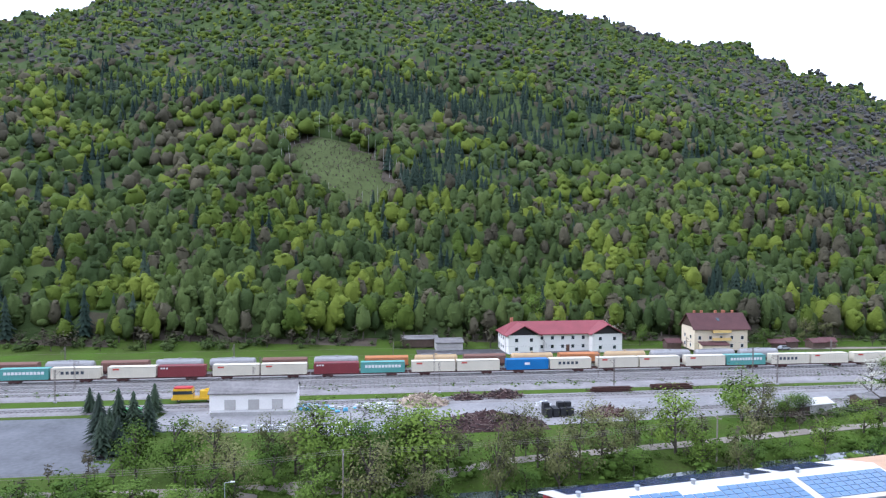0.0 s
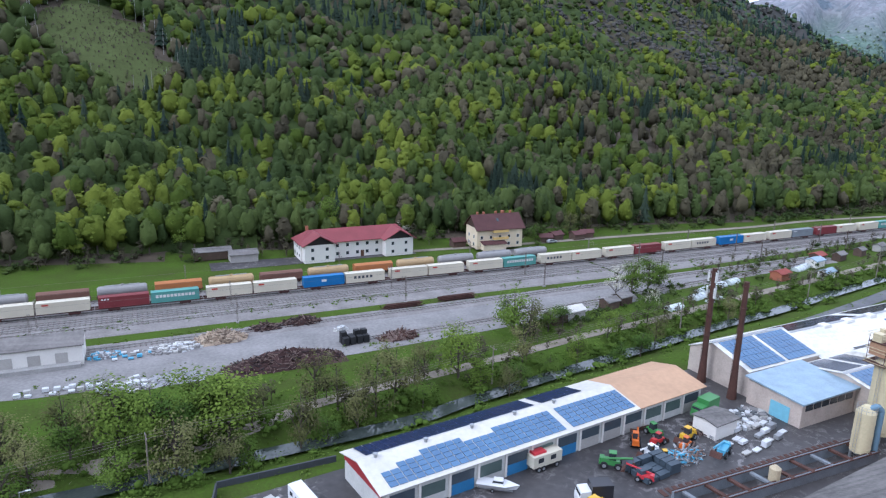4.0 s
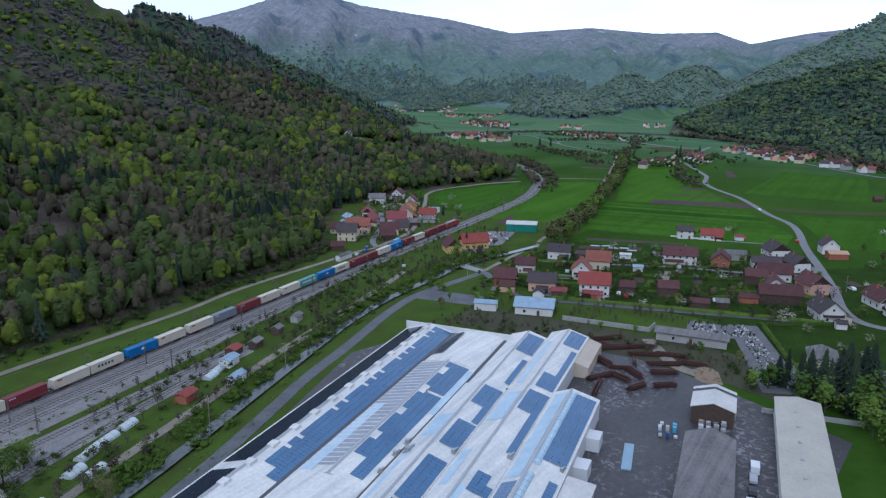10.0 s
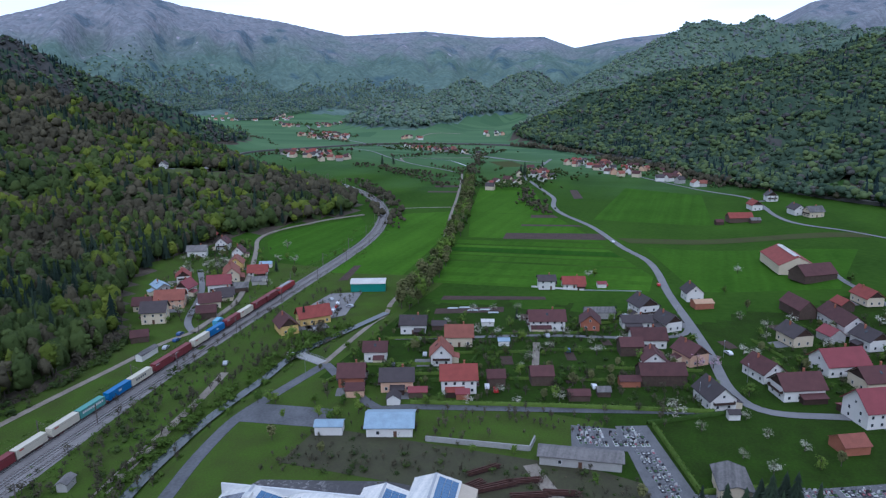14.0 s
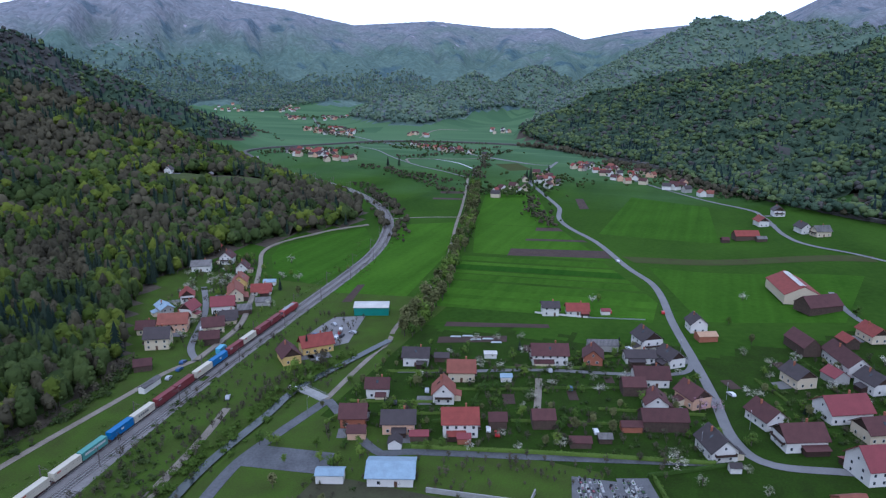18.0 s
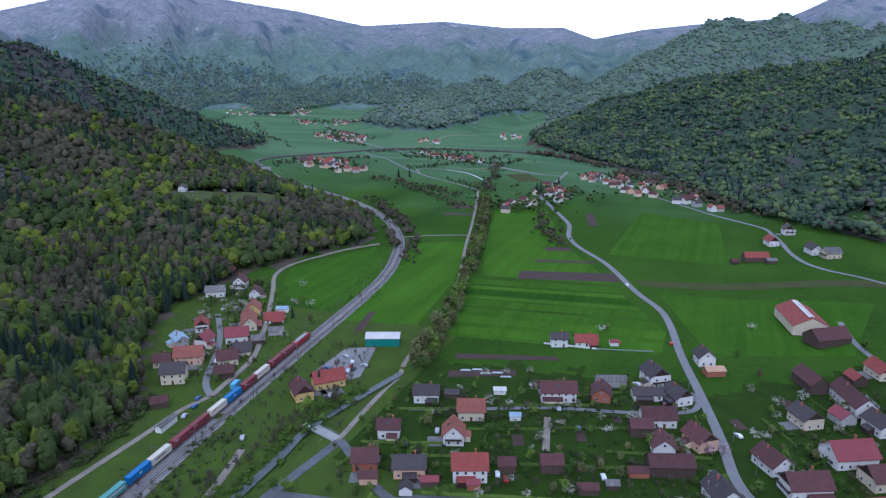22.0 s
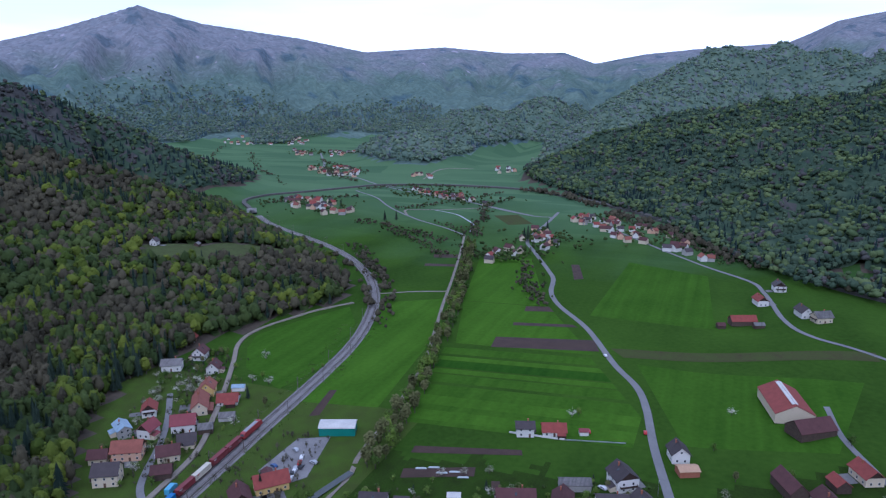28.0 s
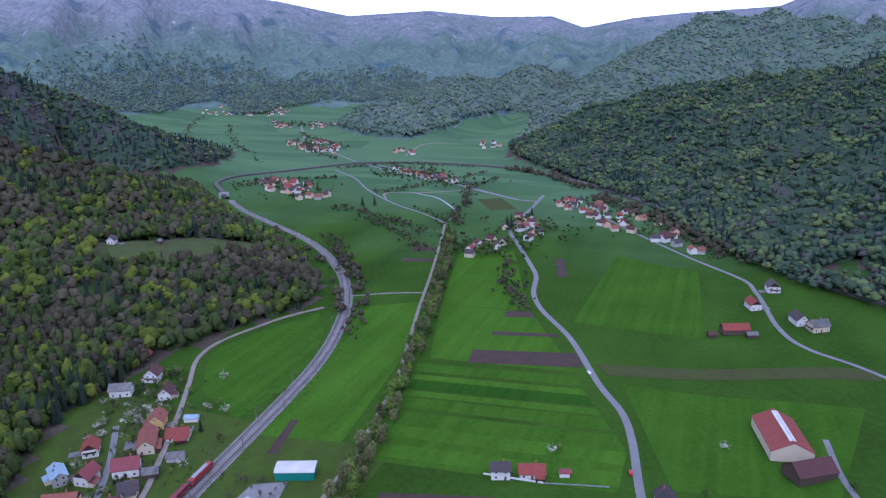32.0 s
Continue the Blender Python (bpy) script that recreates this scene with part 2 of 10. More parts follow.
YELLOW = plain("yellow_render", (0.66, 0.46, 0.16), 0.9, size=4, vary=0.86)
PEACH = plain("peach_render", (0.66, 0.42, 0.28), 0.9, size=4, vary=0.86)
GREYWALL = plain("grey_render", (0.42, 0.40, 0.37), 0.9, size=3, vary=0.72, spread=0.2)
BRICKWALL = plain("red_brick", (0.38, 0.14, 0.08), 0.9, size=1.5, vary=0.7)
TIMBER = plain("weathered_timber", (0.105, 0.070, 0.052), 0.9, size=1.0, vary=0.55, spread=0.3)
ROOFS = {"red": plain("red_roof_tiles", (0.270, 0.060, 0.045), 0.8, size=2.5, vary=0.62, spread=0.2),
         "orange": plain("orange_roof_tiles", (0.280, 0.096, 0.064), 0.8, size=2.5, vary=0.62, spread=0.2),
         "brown": plain("brown_roof_tiles", (0.105, 0.042, 0.040), 0.8, size=2.5, vary=0.6, spread=0.25),
         "dark": plain("dark_roof_tiles", (0.070, 0.055, 0.055), 0.75, size=2.5, vary=0.6, spread=0.25),
         "crimson": plain("crimson_sheet_roof", (0.240, 0.050, 0.056), 0.6, size=4, vary=0.7),
         "grey": shade("grey_fibre_cement", (0.085, 0.080, 0.076), (0.215, 0.200, 0.188), size=6, fine=0.7, rough=0.9, stripes=1.1, angle=-105.6, spread=0.2),
         "white": plain("white_sheet_roof", (0.66, 0.635, 0.58), 0.6, size=7, vary=0.68, fine=0.9),
         "blue": plain("pale_blue_sheet_roof", (0.33, 0.44, 0.53), 0.5, size=2.5, vary=0.6),
         "rust": plain("rusty_tan_roof", (0.52, 0.33, 0.20), 0.8, size=8, vary=0.72),
         "black": plain("black_roofing_felt", (0.105, 0.108, 0.118), 0.85, size=5, vary=0.8)}
GLASS = shade("window_glass", (0.020, 0.024, 0.030), (0.045, 0.052, 0.060), size=2, rough=0.06, gloss=0.7)
FRAME = plain("white_frame", (0.70, 0.70, 0.68), 0.5)
DOORWOOD = plain("brown_door", (0.12, 0.06, 0.035), 0.6)
CONCRETE = plain("concrete", (0.40, 0.39, 0.37), 0.9, size=3, vary=0.62)
STEEL = plain("galvanised_steel", (0.42, 0.43, 0.44), 0.45, 0.6, size=2)
RUST = plain("rusty_steel", (0.100, 0.046, 0.034), 0.85, size=1.5, vary=0.45)
RAILM = plain("rail_steel", (0.52, 0.50, 0.48), 0.38, 0.5)
SLEEPER = plain("concrete_sleeper", (0.125, 0.108, 0.098), 0.9)
# cell blue raised in the base colour to stand in for reflected sky
PANEL = shade("solar_cells", (0.024, 0.088, 0.196), (0.052, 0.150, 0.290), size=16, fine=3, rough=0.13, gloss=0.9)
PANEL_DARK = shade("dark_solar_cells", (0.018, 0.024, 0.044), (0.030, 0.038, 0.066), size=7, fine=2, rough=0.12, gloss=1.0)


# ---- mesh helpers ----
class Geo:
    """Gathers corners and faces for one mesh."""

    def __init__(self):
        self.v, self.f, self.s = [], [], []

    def face(self, pts, slot=0):
        i = len(self.v)
        self.v.extend(pts)
        self.f.append(tuple(range(i, i + len(pts))))
        self.s.append(slot)

    def solid(self, base, top, slot=0):
        """A closed prism between two loops of corners (anticlockwise from above)."""
        i, k = len(self.v), len(base)
        self.v.extend(base)
        self.v.extend(top)
        self.f.append(tuple(i + j for j in reversed(range(k))))
        self.f.append(tuple(i + k + j for j in range(k)))
        for j in range(k):
            self.f.append((i + j, i + (j + 1) % k, i + k + (j + 1) % k, i + k + j))
        self.s.extend([slot] * (k + 2))

    def box(self, cx, cy, z0, sx, sy, sz, rot=0.0, slot=0, taper=1.0):
        c, s = math.cos(rot), math.sin(rot)
        q = [(-sx / 2, -sy / 2), (sx / 2, -sy / 2), (sx / 2, sy / 2), (-sx / 2, sy / 2)]
        a = [(cx + x * c - y * s, cy + x * s + y * c, z0) for x, y in q]
        b = [(cx + taper * (x * c - y * s), cy + taper * (x * s + y * c), z0 + sz) for x, y in q]
        self.solid(a, b, slot)

    def cyl(self, cx, cy, z0, r, h, n=12, slot=0, r2=None):
        r2 = r if r2 is None else r2
        ring = [(math.cos(6.2832 * k / n), math.sin(6.2832 * k / n)) for k in range(n)]
        self.solid([(cx + r * a, cy + r * b, z0) for a, b in ring], [(cx + r2 * a, cy + r2 * b, z0 + h) for a, b in ring], slot)

    def tube(self, a, b, r, n=8, slot=0, r2=None):
        """A bar from a to b."""
        r2 = r if r2 is None else r2
        a, b = Vector(a), Vector(b)
        d = (b - a).normalized()
        u = d.orthogonal().normalized()
        w = d.cross(u)
        ring = [(math.cos(6.2832 * k / n), math.sin(6.2832 * k / n)) for k in range(n)]
        self.solid([tuple(a + u * (r * p) + w * (r * q)) for p, q in ring], [tuple(b + u * (r2 * p) + w * (r2 * q)) for p, q in ring], slot)

    def pipe(self, pts, r, n=4, slot=0):
        """One bent bar through all the points."""
        base = len(self.v)
        pts = [Vector(p) for p in pts]
        for k, p in enumerate(pts):
            d = (pts[min(k + 1, len(pts) - 1)] - pts[max(k - 1, 0)]).normalized()
            u = d.cross(Vector((0.13, 0.21, 0.97))).normalized()
            w = d.cross(u)
            self.v.extend(tuple(p + u * (r * math.cos(6.2832 * j / n)) + w * (r * math.sin(6.2832 * j / n))) for j in range(n))
        for k in range(len(pts) - 1):
            for j in range(n):
                a, b = base + k * n, base + (k + 1) * n
                self.f.append((a + j, a + (j + 1) % n, b + (j + 1) % n, b + j))
                self.s.append(slot)

    def ring(self, outer, inner, y0, y1, slot=0):
        """A flat frame between two rectangles (x0, z0, x1, z1)."""
        base = len(self.v)
        for y in (y0, y1):
            for x0, z0, x1, z1 in (outer, inner):
                self.v.extend([(x0, y, z0), (x1, y, z0), (x1, y, z1), (x0, y, z1)])
        for j in range(4):
            m = (j + 1) % 4
            o0, i0, o1, i1 = base, base + 4, base + 8, base + 12
            self.f += [(o0 + j, o0 + m, i0 + m, i0 + j), (o1 + m, o1 + j, i1 + j, i1 + m), (o0 + m, o0 + j, o1 + j, o1 + m), (i0 + j, i0 + m, i1 + m, i1 + j)]
            self.s += [slot] * 4

    def mesh(self, name, mats):
        me = bpy.data.meshes.new(name)
        me.from_pydata(self.v, [], self.f)
        for m in mats if isinstance(mats, (list, tuple)) else [mats]:
            me.materials.append(m)
        if any(self.s):
            me.polygons.foreach_set("material_index", self.s)
        me.update()
        return me


def part(name, geo, material, parent=None, label=""):
    """One mesh object, under a thing or a part."""
    ob = new(name, geo if isinstance(geo, bpy.types.Mesh) else geo.mesh(name, material))
    if parent is not None:
        ob.parent = parent
    if label:
        ob["label"] = label
    return ob


def thing(name, x, y, z, rot, label, category, group=""):
    e = new(name)
    e.matrix_basis = pose(x, y, z, 0, 0, math.degrees(rot))
    return tagged(e, label, category, group)


# Terrain: a flat valley floor, a wooded hill on either side, a low hill in the middle and a ring of mountains.
FOOT_L = [(-900, 120), (-500, 190), (-200, 226), (0, 238), (100, 248), (200, 252), (300, 262), (350, 280), (375, 310),
          (430, 350), (520, 362), (600, 338), (646, 318), (706, 342), (776, 412), (812, 468), (862, 546), (922, 626), (975, 690),
          (1060, 800), (1000, 1100)]
CREST_L = [(-900, 650, 190), (-560, 890, 290), (-420, 960, 345), (-150, 1040, 392), (121, 1043, 366), (258, 1018, 322),
           (403, 969, 280), (563, 886, 200), (671, 815, 132), (735, 735, 93), (775, 665, 66), (815, 655, 48), (865, 700, 36), (915, 745, 24)]
# a wooded spur behind the hill, running down to the valley
SPUR = [(790, 1072, 206), (942, 1083, 176), (1045, 1112, 151), (1088, 1060, 120), (1093, 985, 95), (1112, 938, 72), (1180, 932, 47), (1290, 945, 18)]
FOOT_R = [(1900, 470), (1620, 440), (1462, 396), (1335, 290), (1190, 182), (1101, 100), (1010, 50), (919, 2), (846, -52), (800, -130),
          (760, -220), (600, -300), (300, -340), (-300, -330), (-900, -300)]
CREST_R = [(1490, 372, 22), (1534, 318, 50), (1590, 245, 84), (1620, 160, 108), (1600, 10, 136), (1600, -217, 172), (1500, -520, 240),
           (1100, -800, 300), (600, -900, 320), (0, -950, 330), (-900, -900, 300)]
PEAKS = [(-180, 2600, 420), (-120, 2600, 430), (-60, 2900, 420), (-40, 3300, 450), (-20, 3900, 500), (-9.5, 4000, 525), (-6.3, 4000, 488),
         (-3.3, 4300, 409), (2.8, 4400, 392), (6.5, 4500, 373), (10.1, 4500, 323), (12.5, 4350, 383), (16.9, 4300, 381),
         (21.8, 4200, 412), (28, 4100, 381), (33, 3900, 440), (40.1, 3700, 490), (44.3, 3500, 543), (49.5, 3500, 437),
         (53, 3500, 380), (60, 3400, 360), (90, 2900, 400), (130, 2600, 420), (180, 2600, 420)]
START = [(-180, 1500), (-60, 1500), (-12, 1500), (0, 1700), (8, 2300), (14, 2700), (24, 2650), (30, 2450), (36, 2500), (42, 2480), (47, 2250),
         (60, 1500), (120, 1300), (180, 1500)]

RIDGE = [(1900, 400, 34), (2066, 364, 71), (2261, 274, 136), (2522, 156, 230), (2675, 71, 286), (2694, -71, 294), (2634, -206, 262), (2560, -360, 240), (2500, -700, 300)]
RAIL = [(-420, 140), (-300, 157), (-160, 174), (-78, 184.5), (7, 195), (50, 200.5), (133, 211), (235, 224.5), (333, 237), (417, 247), (511, 258), (561, 266),
        (607, 279), (662, 301), (712, 330), (754, 363), (800, 409), (841, 464), (880, 529), (925, 600), (975, 660)]
STREAM = [(-160, 82), (-60, 100), (22, 114), (44, 121), (75, 131), (101, 139), (123, 146), (146, 152), (178, 162), (199, 168.5), (227, 177), (251, 184), (265, 187), (290, 191),
          (326, 192.5), (352, 194), (393, 186), (416, 181)]


def to_line(x, y, pts):
    """Distance to a polyline (plus on its left), the nearest height along it."""
    best = np.full(x.shape, 1e18)
    side, lead = np.ones(x.shape), np.zeros(x.shape)
    along = np.zeros(x.shape)
    for a, b in zip(pts[:-1], pts[1:]):
        dx, dy = b[0] - a[0], b[1] - a[1]
        s = np.clip(((x - a[0]) * dx + (y - a[1]) * dy) / (dx * dx + dy * dy), 0, 1)
        px, py = x - a[0] - s * dx, y - a[1] - s * dy
        d = px * px + py * py
        cross = (dx * (y - a[1]) - dy * (x - a[0])) / math.hypot(dx, dy)
        tie = np.abs(d - best) < 1e-6 * (1 + d)
        near = (d < best) & ~tie
        best = np.where(near, d, best)
        turn = near | (tie & (np.abs(cross) > np.abs(lead)))
        side = np.where(turn, np.where(cross >= 0, 1.0, -1.0), side)
        lead = np.where(turn, cross, lead)
        if len(a) > 2:
            along = np.where(near, a[2] + s * (b[2] - a[2]), along)
    return np.sqrt(best) * side, along


def waves(x, y, size, seed):
    """Smooth relief between -1 and 1, of a given size."""
    r = np.random.RandomState(seed)
    out = np.zeros(np.shape(x))
    for k in range(9):
        a, w, p = r.uniform(0, 6.28), r.uniform(0.6, 1.9) * 6.28 / size, r.uniform(0, 6.28)
        out = out + np.sin((x * np.cos(a) + y * np.sin(a)) * w + p + 1.3 * np.sin((y * np.cos(a) - x * np.sin(a)) * w * 0.7 + p * 2))
    return out / 4.5


def smooth(v):
    v = np.clip(v, 0, 1)
    return v * v * (3 - 2 * v)


def crest_height(x, y, crest):
    """The height of the crest above a place, blended between its near stretches."""
    d2, zs = [], []
    for a, b in zip(crest[:-1], crest[1:]):
        for k in np.arange(0, 1, 0.25):
            px, py, pz = [a[i] + k * (b[i] - a[i]) for i in range(3)]
            d2.append((x - px) ** 2 + (y - py) ** 2 + 400)
            zs.append(pz)
    least = np.min(d2, axis=0)
    w = [(least / d) ** 5 for d in d2]
    return sum(a * b for a, b in zip(w, zs)) / sum(w)


def hill(x, y, foot, crest, sign, ribs=0.0):
    f, _ = to_line(x, y, foot)
    c, _ = to_line(x, y, crest)
    top = crest_height(x, y, crest)
    f, c = f * sign, c * sign
    s = np.where(c < 0, f / np.maximum(f - c, 1e-6), 1.0)
    h = np.where(c < 0, top * s, top - 0.22 * c)
    rough = smooth(f / 90) * (9.0 * waves(x, y, 210, 3) + 3.0 * waves(x, y, 80, 4) + ribs * (0.5 - np.abs(waves(x + 0.45 * y, 0.35 * y, 260, 6))))
    return np.where(f > 0, np.maximum(h + rough * np.clip(top / 120, 0.2, 1), 0), 0)


def height(x, y):
    """The ground's height at x, y (arrays)."""
    x, y = np.asarray(x, float), np.asarray(y, float)
    z = np.maximum(hill(x, y, FOOT_L, CREST_L, 1), hill(x, y, FOOT_R, CREST_R, 1, 26.0 * smooth((1550 - x) / 250)))
    rise = 8 * smooth((45 - y) / 110) * smooth((x - 400) / 120)
    z = np.maximum(z, rise * (z < 1e9))
    z = z + 9 * np.exp(-(((x - 1050) / 130) ** 2 + ((y - 560) / 130) ** 2)) * (z < 8) * smooth((np.abs(to_line(x, y, RAIL)[0]) - 10) / 60)
    for cx, cy, a, ra, rb, top in ((1830, 810, 0.6, 300, 150, 62), (2150, 725, 0.1, 320, 155, 108), (2450, 610, 0.0, 340, 200, 140), (2100, 285, 0.0, 340, 110, 100)):
        u, v = (x - cx) * np.cos(a) + (y - cy) * np.sin(a), -(x - cx) * np.sin(a) + (y - cy) * np.cos(a)
        q = np.sqrt((u / ra) ** 2 + (v / rb) ** 2)
        z = np.maximum(z, top * (1 - smooth(q / 1.25)) * (1 + 0.12 * waves(x, y, 260, 8)))
    d, top = to_line(x, y, RIDGE)
    z = np.maximum(z, top * (1 - smooth(np.abs(d) / (170 + 350 * smooth((x - 1850) / 700)))) * (1 + 0.10 * waves(x, y, 240, 9)))
    d, top = to_line(x, y, SPUR)
    z = np.maximum(z, top * (1 - smooth(np.abs(d) / (90 + 0.75 * top))) * (1 + 0.05 * waves(x, y, 120, 10)))
    r, az = np.hypot(x - 98, y - 27), np.degrees(np.arctan2(y - 27, x - 98))
    start = np.interp(az, [p[0] for p in START], [p[1] for p in START])
    crest = np.interp(az, [p[0] for p in PEAKS], [p[1] for p in PEAKS])
    top = np.interp(az, [p[0] for p in PEAKS], [p[2] for p in PEAKS])
    s = (r - start) / (crest - start)
    ribs = waves(az * 60 + 0.2 * r, r * 0.22, 330, 11) * 0.30 + 0.20 * (np.abs(waves(az * 60 + 0.1 * r, r * 0.16, 210, 13)) - 0.4) + 0.07 * waves(x, y, 260, 12)
    m = top * np.clip(s, 0, 1) ** 1.25 * (1 + ribs * smooth(s / 0.3) * smooth((0.98 - s) / 0.45)) - np.maximum(s - 1, 0) * 60
    z = np.maximum(z, np.where(s > 0, m, 0))
    bed = np.abs(to_line(x, y, STREAM)[0])
    return z - 2.1 * smooth((7.5 - bed) / 5.5)


def walk_line(pts, step):
    """A smooth line through the given places, sampled every step metres."""
    p = [np.array(q, float) for q in pts]
    p = [2 * p[0] - p[1]] + p + [2 * p[-1] - p[-2]]
    out = []
    for a, b, c, d in zip(p[:-3], p[1:-2], p[2:-1], p[3:]):
        k = max(2, int(np.hypot(*(c - b)[:2]) / 1.0))
        s = np.linspace(0, 1, k, endpoint=False)[:, None]
        out.append(0.5 * (2 * b + (c - a) * s + (2 * a - 5 * b + 4 * c - d) * s ** 2 + (3 * b - a - 3 * c + d) * s ** 3))
    line = np.vstack(out + [p[-2][None]])
    run = np.concatenate([[0], np.cumsum(np.hypot(*np.diff(line[:, :2], axis=0).T))])
    s = np.linspace(0, run[-1], max(2, int(run[-1] / step) + 1))
    return np.stack([np.interp(s, run, line[:, i]) for i in range(line.shape[1])], 1)


def sides(line):
    d = np.gradient(line[:, :2], axis=0)
    d /= np.maximum(np.hypot(d[:, 0], d[:, 1]), 1e-9)[:, None]
    return np.stack([-d[:, 1], d[:, 0]], 1)


def shift_line(line, off):
    return line[:, :2] + sides(line) * (off if np.isscalar(off) else np.asarray(off)[:, None])


def band(name, pts, width, material, lift=0.1, step=4.0, thick=0.0, level=None, label="", category="", kind="structure", curve=True):
    """A road or path that follows the ground."""
    line = walk_line(pts, step) if curve else np.array(pts, float)
    a, b = shift_line(line, width / 2), shift_line(line, -width / 2)
    za = height(a[:, 0], a[:, 1]) + lift if level is None else np.full(len(a), level)
    zb = height(b[:, 0], b[:, 1]) + lift if level is None else np.full(len(b), level)
    g = Geo()
    n = len(line)
    g.v = [(x, y, z) for (x, y), z in zip(a, za)] + [(x, y, z) for (x, y), z in zip(b, zb)]
    for i in range(n - 1):
        g.f.append((i, n + i, n + i + 1, i + 1))
        g.s.append(0)
    if thick:
        k = len(g.v)
        g.v += [(x, y, z - thick) for x, y, z in g.v[:k]]
        for i in range(n - 1):
            g.f += [(i, i + 1, k + i + 1, k + i), (n + i + 1, n + i, k + n + i, k + n + i + 1)]
            g.s += [0, 0]
    return tagged(part(name, g, material), label, category, kind=kind)


def patch(name, pts, material, lift=0.05, label="", category="", kind="structure"):
    """A flat piece of ground with the given outline."""
    if len(pts) == 4:
        g = Geo()
        n = 14
        a, b, c, d = [np.array(p, float) for p in pts]
        k = np.linspace(0, 1, n)
        q = np.array([[(a * (1 - i) + b * i) * (1 - j) + (d * (1 - i) + c * i) * j for i in k] for j in k])
        zz = height(q[..., 0], q[..., 1]) + lift
        g.v = [(x, y, z) for (x, y), z in zip(q.reshape(-1, 2), zz.ravel())]
        e, f = b - a, d - a
        ccw = e[0] * f[1] - e[1] * f[0] > 0
        for j in range(n - 1):
            for i in range(n - 1):
                o = (j * n + i, j * n + i + 1, (j + 1) * n + i + 1, (j + 1) * n + i)
                g.f.append(o if ccw else o[::-1])
                g.s.append(0)
        return tagged(part(name, g, material), label, category, kind=kind)
    g = Geo()
    z = height(np.array([p[0] for p in pts]), np.array([p[1] for p in pts])) + lift
    g.face([(p[0], p[1], q) for p, q in zip(pts, z)])
    me = g.mesh(name, material)
    b = bmesh.new()
    b.from_mesh(me)
    bmesh.ops.triangulate(b, faces=b.faces)
    for f in b.faces:
        if f.normal.z < 0:
            f.normal_flip()
    b.to_mesh(me)
    b.free()
    return tagged(part(name, me, material), label, category, kind=kind)


# ---- the ground: one sheet from the yard to the mountains ----
def spaced(near, far):
    """Grid lines: close where the camera passes, wider towards the mountains."""
    lo, hi, s = near
    out = list(np.arange(lo, hi + 0.1, s))
    for sign, end in ((-1, far[0]), (1, far[1])):
        p, d = (lo, s) if sign < 0 else (hi, s)
        while (p - end) * sign < 0:
            d = min(d * 1.07, (26 if sign > 0 else 60) if abs(p) > 1200 else 14)
            p += sign * d
            out.append(p)
    return np.array(sorted(out))



